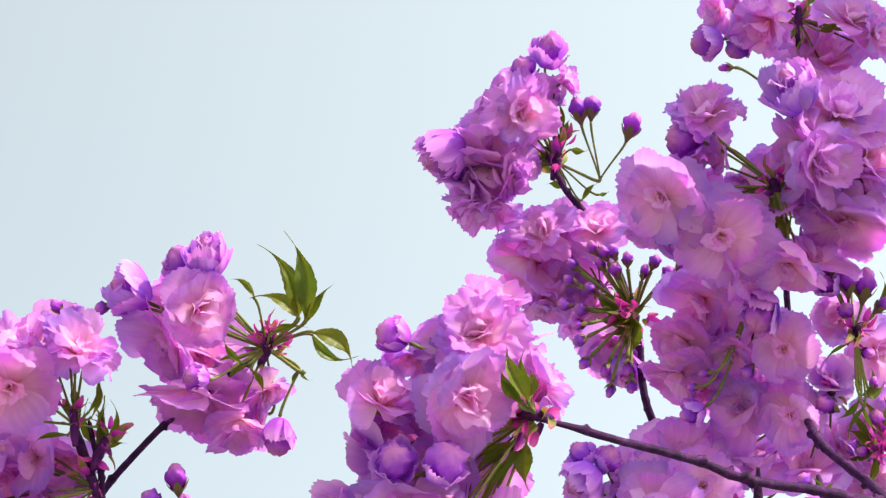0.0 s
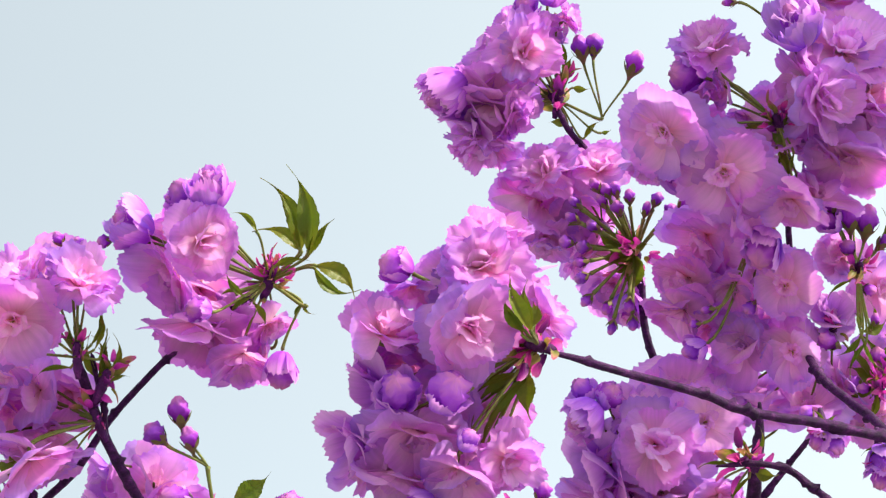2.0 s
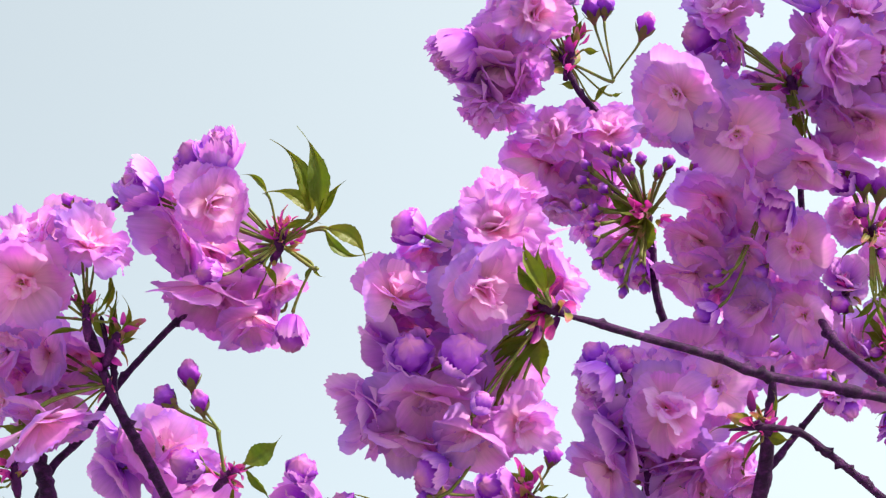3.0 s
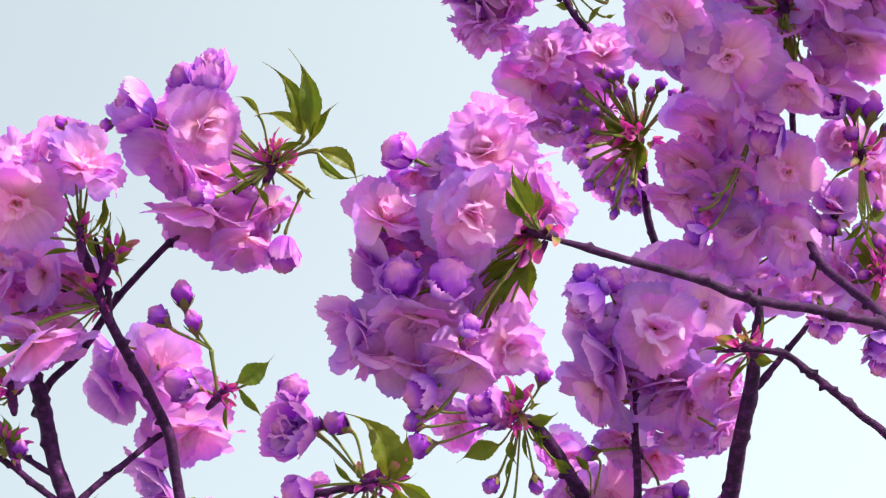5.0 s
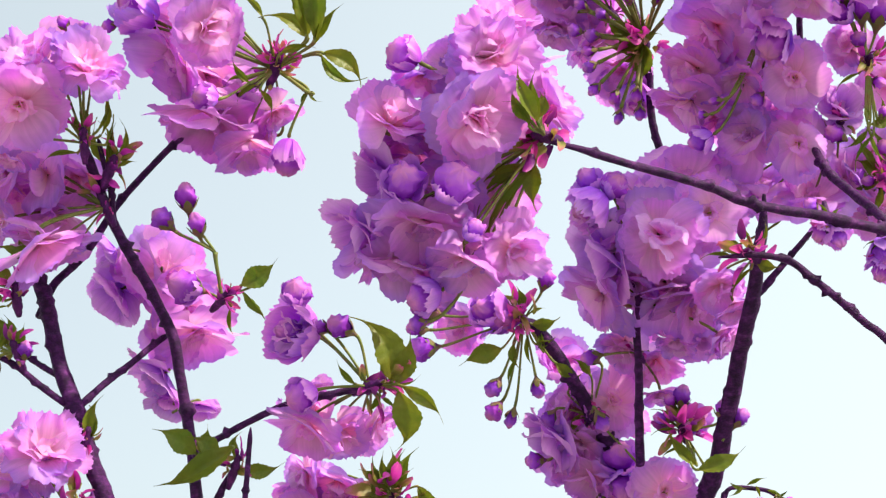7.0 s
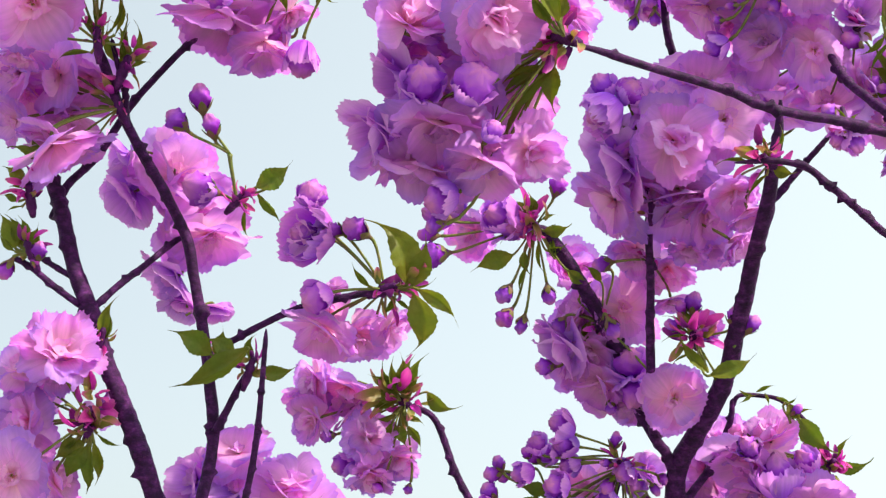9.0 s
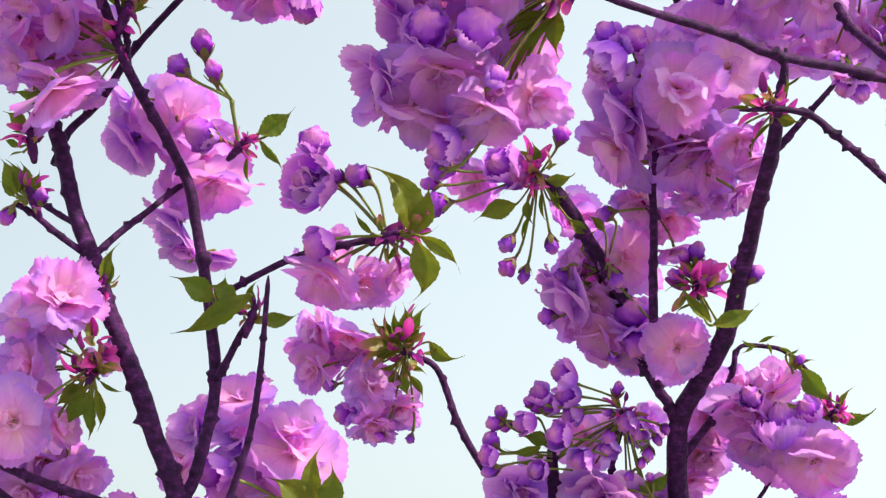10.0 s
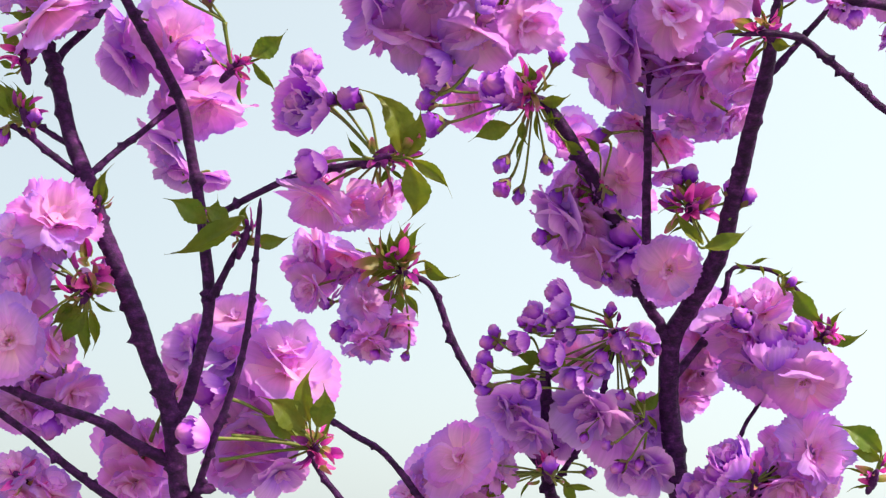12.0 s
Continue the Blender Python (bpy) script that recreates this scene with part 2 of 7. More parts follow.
def petal_place(k, cup, ruffle, width):
    r = random.Random(100 + k)
    ph = [r.uniform(0, 6.28) for _ in range(6)]
    teeth = fringe(k)
    notch, lean, arch = r.uniform(0.0, 0.10), r.uniform(-0.10, 0.10), r.uniform(0.10, 0.30)

    def place(u, v):
        w = width * (0.15 + 0.85 * math.sin(min(1.0, v * 1.2) * math.pi / 2) ** 0.9) * (1 - 0.16 * max(0.0, v - 0.66) / 0.34)
        i = round((u + 1) * 9)
        y = v * (1 - 0.24 * abs(u) ** 2.3 * v) - notch * math.exp(-(u / 0.2) ** 2) * v ** 4
        x = u * w * 0.5 + lean * v * v
        if v > 0.99:
            y += teeth[i] * (1 - 0.3 * abs(u)) + 0.025 * math.sin(4.2 * u + ph[2])
            x += teeth[i] * 0.5 * u
        elif abs(u) > 0.99 and v > 0.45:
            x += math.copysign(1, u) * (teeth[20 + round(v * 13)] * 0.8 + 0.02 * math.sin(7 * v + ph[0]))
        z = cup * (v * v * 0.5 + u * u * 0.18 * math.sin(v * 2.6)) - 0.08 * v - arch * v ** 4 * (0.4 + 0.6 * math.sin(1.7 * u + ph[5]) ** 2)
        z += ruffle * v ** 2 * (math.sin(3.1 * u + ph[1]) * 0.5 + 0.5 * math.sin(6.3 * u + ph[2] + 2 * v) * abs(u)) + 0.010 * math.sin(6 * v + 3 * u + ph[3])
        z += ruffle * 0.7 * max(0.0, v - 0.7) * math.sin(8.5 * u + ph[4]) + 0.005 * v * math.sin(13 * u + ph[0])
        return Vector((x, y, z))
    return place


def petal_mesh(k, cup, ruffle, width, mat=None):
    bm = bmesh.new()
    add_sheet(bm, 19, 7, petal_place(k, cup, ruffle, width), 0.75)
    return mesh_of("petal", bm, mat or PETAL)


def globe_petal_mesh(k, reach, wide, mat):
    """A spoon-shaped petal that wraps a globe of unit width standing on the origin; reach: degrees from its foot to its lip."""
    r = random.Random(200 + k)
    ph, teeth = [r.uniform(0, 6.28) for _ in range(4)], fringe(30 + k)

    def place(u, v):
        i = round((u + 1) * 7)
        th = radians(reach) * (v * (1 - 0.20 * abs(u) ** 2.4 * v) + (teeth[i] * 1.3 if v > 0.99 else 0))
        az = u * wide * (0.35 + 0.65 * math.sin(min(1.0, 1.3 * v) * math.pi / 2)) * (1 - 0.12 * v)
        rad = 0.5 * (1 + 0.10 * math.sin(5 * u + ph[0] + 3 * v) * v + (0.07 * (v - 0.72) / 0.28 if v > 0.72 else 0) + 0.05 * math.sin(9 * u + ph[1]) * v * v + (0.10 * abs(u) ** 2 * v) + 0.06 * math.sin(2.2 * u + ph[2]) * v)
        return Vector((rad * math.sin(th) * math.sin(az), rad * math.sin(th) * math.cos(az), 0.5 - 0.56 * math.cos(th) * (1 + 0.04 * math.sin(4 * u + ph[3]) * v)))
    bm = bmesh.new()
    add_sheet(bm, 15, 8, place, 0.85)
    return mesh_of("petal", bm, mat)


def heart_mesh(k):
    """The small crumpled petals in the middle of a double blossom, too small to pick apart."""
    r = random.Random(300 + k)
    bm = bmesh.new()
    for i in range(8):
        az, out = 2.4 * i + r.gauss(0, 0.3), radians(4 + 7 * i + r.gauss(0, 6))
        m = (Matrix.Rotation(az, 4, 'Z') @ Matrix.Translation((0, 0.03, 0.02)) @ Matrix.Rotation(radians(90) - out, 4, 'X')
             @ Matrix.Rotation(r.gauss(0, 0.35), 4, 'Y') @ Matrix.Diagonal((0.66 * r.uniform(0.8, 1.15), 0.42 + 0.05 * i + r.uniform(-0.06, 0.06), 0.6, 1)))
        add_sheet(bm, 13, 6, petal_place(70 + 10 * k + i, 0.45, 0.12, 1.0), 0.8, m)
    return mesh_of("inner_petals", bm, PETAL_EYE)


OPEN_PETALS = [petal_mesh(k, 0.14 + 0.08 * (k % 4), 0.035 + 0.022 * (k % 3), 1.18 + 0.10 * (k % 3)) for k in range(12)]
BROAD_PETALS = [petal_mesh(130 + k, 0.20 + 0.08 * (k % 3), 0.035 + 0.02 * (k % 2), 1.30 + 0.12 * (k % 3)) for k in range(6)]
HANGING_PETALS = [petal_mesh(140 + k, 0.24 + 0.08 * (k % 3), 0.04 + 0.02 * (k % 2), 1.25 + 0.12 * (k % 3), PETAL_SHADED) for k in range(6)]
FRINGE_PETALS = [petal_mesh(60 + k, 0.18 + 0.08 * (k % 3), 0.14, 0.70 + 0.12 * (k % 3)) for k in range(8)]
GLOBE_LOW = [globe_petal_mesh(k, 98 + 7 * (k % 4), 1.0, PETAL_CUP) for k in range(6)]
GLOBE_HIGH = [globe_petal_mesh(10 + k, 114 + 7 * (k % 4), 0.98, PETAL if k % 3 == 0 else PETAL_CUP) for k in range(6)]
HEARTS = [heart_mesh(k) for k in range(5)]


def calyx_mesh(spread):
    bm = bmesh.new()
    rows = [(-0.30, 0.045), (-0.24, 0.075), (-0.12, 0.10), (0.0, 0.11), (0.03, 0.06)]
    rings = [[bm.verts.new((r * math.cos(6.2832 * k / 10), r * math.sin(6.2832 * k / 10), z)) for k in range(10)] for z, r in rows]
    for ra, rb in zip(rings, rings[1:]):
        for k in range(10):
            bm.faces.new((ra[k], ra[(k + 1) % 10], rb[(k + 1) % 10], rb[k]))
    bm.faces.new(rings[0][::-1])
    bm.faces.new(rings[-1])
    for k in range(5):
        a = 6.2832 * k / 5
        turn = Matrix.Rotation(a, 3, 'Z')
        prof = [(0.07, -0.02, 0.075), (0.17, 0.0, 0.085), (0.28, 0.03, 0.055), (0.40, 0.02, 0.006)]
        strip = []
        for d, h, w in prof:
            hh = h + spread * d
            strip.append([bm.verts.new(turn @ Vector((d * math.cos(math.atan(spread)), s * w, hh - (0.02 if s else 0)))) for s in (-1, 0, 1)])
        for ra, rb in zip(strip, strip[1:]):
            for i in range(2):
                bm.faces.new((ra[i], ra[i + 1], rb[i + 1], rb[i]))
    bm.normal_update()
    return mesh_of("calyx", bm, CALYX)


CALYX_OPEN, CALYX_CLOSED = calyx_mesh(0.1), calyx_mesh(1.1)


def bud_calyx_mesh():
    """A cup with five sepals that hug the lower third of a bud of unit length."""
    bm = bmesh.new()
    rows = [(-0.16, 0.05), (-0.06, 0.09), (0.04, 0.15), (0.12, 0.23), (0.17, 0.27)]
    rings = [[bm.verts.new((r * math.cos(6.2832 * k / 10), r * math.sin(6.2832 * k / 10), z)) for k in range(10)] for z, r in rows]
    for ra, rb in zip(rings, rings[1:]):
        for k in range(10):
            bm.faces.new((ra[k], ra[(k + 1) % 10], rb[(k + 1) % 10], rb[k]))
    for k in range(5):
        a0 = 6.2832 * k / 5
        strip = []
        for z, r, w in ((0.15, 0.26, 0.50), (0.26, 0.325, 0.42), (0.36, 0.365, 0.24), (0.44, 0.40, 0.02)):
            strip.append([bm.verts.new((r * math.cos(a0 + d * w), r * math.sin(a0 + d * w), z)) for d in (-1, 0, 1)])
        for ra, rb in zip(strip, strip[1:]):
            for i in range(2):
                bm.faces.new((ra[i], ra[i + 1], rb[i + 1], rb[i]))
    bm.normal_update()
    return mesh_of("calyx", bm, CALYX)


CALYX_BUD = bud_calyx_mesh()


def stamen_mesh():
    bm = bmesh.new()
    r = random.Random(5)
    for k in range(16):
        a, tilt, ln = r.uniform(0, 6.28), r.uniform(0.1, 0.65), r.uniform(0.20, 0.34)
        tip = Vector((math.sin(tilt) * math.cos(a), math.sin(tilt) * math.sin(a), math.cos(tilt))) * ln
        q = tip.to_track_quat('Z', 'Y').to_matrix().to_4x4()
        bmesh.ops.create_cone(bm, segments=4, radius1=0.008, radius2=0.006, depth=ln, matrix=Matrix.Translation(tip / 2) @ q)
        bmesh.ops.create_icosphere(bm, subdivisions=1, radius=0.024, matrix=Matrix.Translation(tip) @ q @ Matrix.Diagonal((0.8, 0.8, 1.3, 1)))
    return mesh_of("stamen_tuft", bm, STAMEN)


def pistil_mesh():
    bm = bmesh.new()
    bmesh.ops.create_cone(bm, segments=6, radius1=0.035, radius2=0.014, depth=0.30, matrix=Matrix.Translation((0, 0, 0.15)))
    bmesh.ops.create_icosphere(bm, subdivisions=1, radius=0.028, matrix=Matrix.Translation((0, 0, 0.30)))
    return mesh_of("pistil", bm, PISTIL)


STAMENS, PISTILS = stamen_mesh(), pistil_mesh()


def bud_mesh(k, fat):
    """A closed bud of unit length along z: furled petals with spiral overlaps and a pinched tip."""
    bm = bmesh.new()
    r = random.Random(60 + k)
    tw, ph = r.uniform(2.0, 3.2), r.uniform(0, 6.28)
    rings = []
    for j in range(11):
        v = j / 10
        rad = fat * 0.5 * math.sin(math.pi * (0.08 + 0.90 * v ** 1.35)) ** 0.66
        ring = []
        for i in range(24):
            a = 6.2832 * i / 24
            fold = ((a * 5 / 6.2832 + tw * v + ph) % 1.0)
            rr = rad * (0.80 + 0.40 * fold ** 2.2 * min(1, 2.0 * v)) * (1 + 0.10 * math.sin(3 * a + 5 * v + ph))
            ring.append(bm.verts.new((rr * math.cos(a), rr * math.sin(a), v * (0.94 + 0.07 * fold * v))))
        rings.append(ring)
    for ra, rb in zip(rings, rings[1:]):
        for i in range(24):
            bm.faces.new((ra[i], ra[(i + 1) % 24], rb[(i + 1) % 24], rb[i]))
    bm.faces.new(rings[0][::-1])
    bm.faces.new(rings[-1])
    bm.normal_update()
    uv = bm.loops.layers.uv.verify()
    for f in bm.faces:
        for lp in f.loops:
            lp[uv].uv = (0.5 * math.atan2(lp.vert.co.y, lp.vert.co.x) / 3.1416, lp.vert.co.z)
    return mesh_of("bud", bm, BUD_PETAL)


BUDS = [bud_mesh(k, 0.56 + 0.09 * (k % 4)) for k in range(6)]


def leaf_mesh(k, width, fold, curl, bend):
    r = random.Random(80 + k)
    ph = r.uniform(0, 6.28)

    def place(u, v):
        # broad to past the middle, then drawn out into a long thin tip
        s = min(1.0, max(0.0, (v - 0.36) / 0.50))
        w = width * math.sin(min(1.0, v / 0.42) * math.pi / 2) ** 0.8 * (1 - s * s * (3 - 2 * s)) * 1.05 + 0.045 * width * (1 - v) / 0.2 * (v > 0.5) * min(1.0, s * 2) + 0.008
        saw = 1 + (0.09 * (round(v * 22) % 2) if abs(u) > 0.99 else 0)
        x = u * w * 0.5 * saw
        z = fold * abs(u) * w * 0.5 - curl * v * v - 0.10 * v ** 5 + 0.03 * math.sin(7 * v + ph) * u - 0.015 * math.exp(-(u / 0.2) ** 2)
        return Vector((x * math.cos(fold * 0.5) + bend * 4 * v * (1 - v) - 1.1 * bend * max(0.0, v - 0.62) ** 2 * 6, v, z + 0.012 * math.sin(30 * v) * abs(u)))
    return mesh_of("leaf", grid_bm(7, 23, place), LEAF)


LEAVES = [leaf_mesh(0, 0.32, 0.45, 0.12, 0.08), leaf_mesh(1, 0.28, 0.75, 0.20, -0.08), leaf_mesh(2, 0.40, 0.35, -0.10, 0.05), leaf_mesh(3, 0.22, 0.95, 0.12, -0.07),
          leaf_mesh(4, 0.13, 0.9, 0.08, 0.10), leaf_mesh(5, 0.33, 0.40, 0.15, 0.13), leaf_mesh(6, 0.33, 0.40, 0.15, -0.13)]


BRACT_DARK = thin_material("bract_purple", [(0.0, (0.10, 0.01, 0.12)), (0.5, (0.22, 0.02, 0.24)), (1.0, (0.48, 0.05, 0.40))],
                           (1.0, 0.7, 0.9), 0.3, 0.45, (14, 2, 6), 0.0003, 0.03)


def bract_mesh(k, mat):
    r = random.Random(90 + k)
    bend = r.uniform(0.15, 0.55)

    def place(u, v):
        w = 0.50 * math.sin(math.pi * (0.10 + 0.84 * v)) ** 0.65 * (1 - 0.15 * v)
        return Vector((u * w * 0.5, v, 0.25 * u * u * w - bend * v * v + 0.03 * math.sin(5 * u + 6 * v + k)))
    return mesh_of("bract", grid_bm(5, 6, place), mat)


BRACTS = [bract_mesh(k, (BRACT_PINK, BRACT_GREEN, BRACT_PINK, BRACT_GREEN, BRACT_DARK)[k % 5]) for k in range(8)]

# ---- builders of things ----


def blossom_cluster(knot, label, along=(0, 0, 1), bracts=9, bract_size=0.014):
    """The spur of a twig from which flowers, buds and leaves spring."""
    c = tagged(new("blossom_cluster"), label, "blossom cluster", "blossom clusters on the cherry tree")
    c.location = knot
    ax = Vector(along).normalized()
    if bracts:
        path = spline([-ax * 0.012, Vector((0, 0, 0)), ax * 0.009], 0.002)
        part("spur", tube_bm(path, lambda s: (0.0014 + 0.0013 * math.sin(3.1 * s)) * min(1.25, bract_size / 0.014), 9,
                             lambda s, a, p: 1 + 0.22 * noise.noise(p * 420 + Vector(knot) * 50) + 0.15 * math.sin(30 * s)), BARK_DARK, c, "dark ringed spur")
    for k in range(round(bracts * 1.7)):
        q = (ax + 1.25 * Vector((rnd.gauss(0, 1), rnd.gauss(0, 1), rnd.gauss(0, 1))).normalized()).normalized()
        m = Matrix.LocRotScale(q * rnd.uniform(0.1, 0.45) * bract_size + ax * rnd.uniform(-0.35, 0.6) * bract_size, q.to_track_quat('Y', 'Z'), None) @ Matrix.Rotation(rnd.uniform(0, 6.28), 4, 'Y')
        m = m @ Matrix.Scale(bract_size * rnd.choice((0.30, 0.40, 0.48, 0.56, 0.66)), 4)
        shared("bract", BRACTS[rnd.randrange(8)], c, m)
    return c


def stalk(c, start, base, axis, thick=0.0008):
    """A flower stalk from start to base, which it meets along axis; all in the cluster's space."""
    start, base, axis = Vector(start), Vector(base), Vector(axis).normalized()
    gap = (base - start).length
    out = (base - start).normalized()
    p1 = start + out * gap * 0.35 + Vector((0, 0, 0.06 * gap))
    p2 = base - axis * gap * 0.18
    if (p2 - start).length > gap * 1.5:
        p2 = start.lerp(base, 0.7)
    n = 9
    path = []
    for i in range(n + 1):
        s = i / n
        path.append((1 - s) ** 3 * start + 3 * s * (1 - s) ** 2 * p1 + 3 * s * s * (1 - s) * p2 + s ** 3 * base)
    part("flower_stalk", tube_bm(path, lambda s: thick * (0.95 + 0.5 * s ** 4), 6), STALK, c)


def flower(c, place, size, face, openness=0.9, stem=True, start=None, fringed=False, loose=False):
    """A double blossom: calyx, whorls of petals, stamens. openness 0 (furled) to 1 (flat)."""
    n = Vector(face).normalized()
    knot = Vector(c.location)
    rnd = random.Random("%.4f %.4f %.4f" % tuple(place))      # each blossom keeps its own shape
    globe = openness < 0.5
    depth = 0.5 * size if globe else (0.10 + 0.42 * (1 - openness)) * size
    base = Vector(place) - knot - n * depth
    unit = size * (0.27 if openness > 0.5 else 0.34)
    f = shared("flower", CALYX_CLOSED if globe else CALYX_OPEN, c, facing(base, n, unit, rnd.uniform(0, 6.28))
               @ Matrix.Diagonal((rnd.uniform(0.92, 1.08), rnd.uniform(0.88, 1.04), rnd.uniform(0.95, 1.1), 1)))
    if globe:
        # half open: spoon-shaped petals round a furled core, looser as it opens
        wide = 0.90 * size / unit
        tight = openness < 0.2 or size < 0.027
        layers = [(GLOBE_LOW, 4, 1.0, 30 * openness)] + ([] if tight else [(GLOBE_HIGH, 4, 0.90, 16 * openness)])
        for shapes, count, scale, tip in layers:
            turn = rnd.uniform(0, 6.28)
            for k in range(count):
                m = (Matrix.Rotation(turn + 6.2832 * k / count + rnd.gauss(0, 0.15), 4, 'Z') @ Matrix.Rotation(radians(rnd.gauss(-0.7 * tip, 4)), 4, 'X')
                     @ Matrix.Diagonal((wide * scale * rnd.uniform(0.92, 1.06), wide * scale * rnd.uniform(0.86, 1.02), wide * scale * rnd.uniform(0.98, 1.25), 1)))
                shared("petal", shapes[rnd.randrange(len(shapes))], f, m)
        core = 1.28 if tight else 1.0
        if openness >= 0.36 and not tight:
            core = 0.75
            shared("inner_petals", HEARTS[rnd.randrange(5)], f, Matrix.Translation((0, 0, wide * 0.26)) @ Matrix.Rotation(rnd.uniform(0, 6.28), 4, 'Z')
                   @ Matrix.Diagonal((wide * 0.66, wide * 0.66, wide * 0.92, 1)))
        shared("furled_core", BUDS[rnd.randrange(6)], f, Matrix.Diagonal((wide * core, wide * core, wide * (1.0 if core > 0.8 else 0.84), 1)))
    else:
        # reach of a petal, so that the flower is as wide as its size from tip to tip
        lean = radians(88 * (0.28 + 0.72 * openness))
        ln = (0.61 - 0.45 * max(0.0, openness - 0.8)) * size / unit / max(0.66, math.sin(lean))
        whorls = [(6, 1.0, 88, OPEN_PETALS), (6, 0.88, 72, OPEN_PETALS)]
        if fringed:
            whorls = [(8, 1.0, 84, FRINGE_PETALS), (8, 0.92, 62, FRINGE_PETALS)]
        elif loose:
            broad = HANGING_PETALS if openness < 0.69 else BROAD_PETALS
            whorls = [(6, 1.0, 84, broad), (4, 0.84, 58, broad)]
        for w, (count, reach, pitch, shapes) in enumerate(whorls):
            turn, droop, side = rnd.uniform(0, 6.28), rnd.uniform(5, 24) * openness, rnd.uniform(0, 6.28)
            for k in range(count):
                az = turn + 6.2832 * k / count + rnd.gauss(0, 0.20)
                away = radians(pitch * (0.28 + 0.72 * openness) + rnd.gauss(0, 10) + droop * math.cos(az - side))      # from the axis outwards
                if w == 0 and rnd.random() < 0.2:
                    away += radians(rnd.uniform(12, 36))
                m = (Matrix.Rotation(az, 4, 'Z') @ Matrix.Translation((0, 0.05, 0.01 * w)) @ Matrix.Rotation(radians(90) - away, 4, 'X')
                     @ Matrix.Rotation(rnd.gauss(0, 0.22), 4, 'Y') @ Matrix.Diagonal((ln * reach * rnd.uniform(0.85, 1.12), ln * reach * rnd.uniform(0.76, 1.12), ln * reach, 1)))
                shared("petal", shapes[rnd.randrange(len(shapes))], f, m)
        shared("inner_petals", HEARTS[rnd.randrange(5)], f, Matrix.Rotation(rnd.uniform(0, 6.28), 4, 'Z') @ Matrix.Scale(ln * rnd.uniform(0.88, 1.06) * (0.6 if openness > 0.91 or loose else 1.0), 4))
        if openness > 0.91:
            shared("stamen_tuft", STAMENS, f, Matrix.Scale(ln * 0.62, 4))
            shared("pistil", PISTILS, f, Matrix.Scale(ln * 0.66, 4))
    if stem:
        s = Vector(start) - knot if start else n * 0
        stalk(c, s, base - n * unit * 0.28, n)
    return f


def bud(c, place, size, axis, start=None, stem=True, thick=0.0008):
    """A closed bud of that length, its middle at place, on a stalk."""
    n = Vector(axis).normalized()
    knot = Vector(c.location)
    base = Vector(place) - knot - n * size * 0.45
    b = shared("bud", BUDS[rnd.randrange(6)], c, facing(base, n, size, rnd.uniform(0, 6.28)))
    shared("calyx", CALYX_BUD, b, Matrix.Diagonal((1.03, 1.03, 1.1, 1)))
    if stem:
        stalk(c, Vector(start) - knot if start else (0, 0, 0), base - n * size * 0.15, n, thick)
    return b


def leaf(c, base, tip, shape=0, turn=0.0, wide=1.0):
    """A leaf from base to tip; turn: degrees about its midrib, 0 shows its upper side to the viewer."""
    base, tip = Vector(base), Vector(tip)
    y = (tip - base).normalized()
    z = Vector((0, -0.94, -0.34))
    x = y.cross(z).normalized()
    z = x.cross(y)
    ln = (tip - base).length
    m = Matrix((x, y, z)).transposed().to_4x4() @ Matrix.Rotation(radians(turn), 4, 'Y') @ Matrix.Diagonal((ln * wide, ln, ln, 1))
    knot = Vector(c.location)
    lf = shared("leaf", LEAVES[shape], c, Matrix.Translation(base - knot) @ m)
    if 0.004 < (base - knot).length < 0.055:
        stalk(c, (0, 0, 0), base - knot + y * ln * 0.03, y, 0.0007)
    return lf


def limb(name, tree, points, r0, r1, knobs=0.35, spacing=0.018):
    """A branch of the tree through control points, with leaf scars and uneven bark."""
    path = spline(points, 0.0020)
    total = sum((b - a).length for a, b in zip(path, path[1:]))
    r = random.Random(len(path) * 7 + int(1000 * abs(points[0][0])))
    scars = [(r.random(), r.uniform(0, 6.28), r.uniform(0.5, 1.0)) for _ in range(max(2, int(total / spacing)))]
    seed = Vector((r.random(), r.random(), r.random())) * 40
    path = [p + min(0.0020, 0.3 * r1) * noise.noise_vector(p * 30 + seed) for p in path]

    def bump(s, a, p):
        v = 1 + 0.09 * noise.noise(p * 220 + Vector((math.cos(a), math.sin(a), 0)) * 2 + seed) + 0.12 * noise.noise(p * 60 + Vector((math.cos(a), math.sin(a), 0)) + seed)
        for at, ang, hgt in scars:
            d = (s - at) * total / (0.0010 + 0.07 * r0)
            if abs(d) < 2.5:
                v += knobs * hgt * math.exp(-d * d) * (0.25 + 2.4 * max(0.0, math.cos(a - ang)) ** 2)
        return v
    return part(name, tube_bm(path, lambda s: (r0 + (r1 - r0) * s) * (1 if s < 0.96 else 1 - 0.75 * ((s - 0.96) / 0.04) ** 2), 12, bump), BARK, tree)


# ---- ground: unseen below, it closes the place; its grey is set for bounce light ----
bm = bmesh.new()
bmesh.ops.create_grid(bm, x_segments=40, y_segments=40, size=400)
for v in bm.verts:
    v.co.z = 0.05 * noise.noise(v.co * 0.05)
tagged(part("ground", bm, GROUND_GREY, None), "unseen plain grey ground under the cherry tree", "ground", kind="structure")

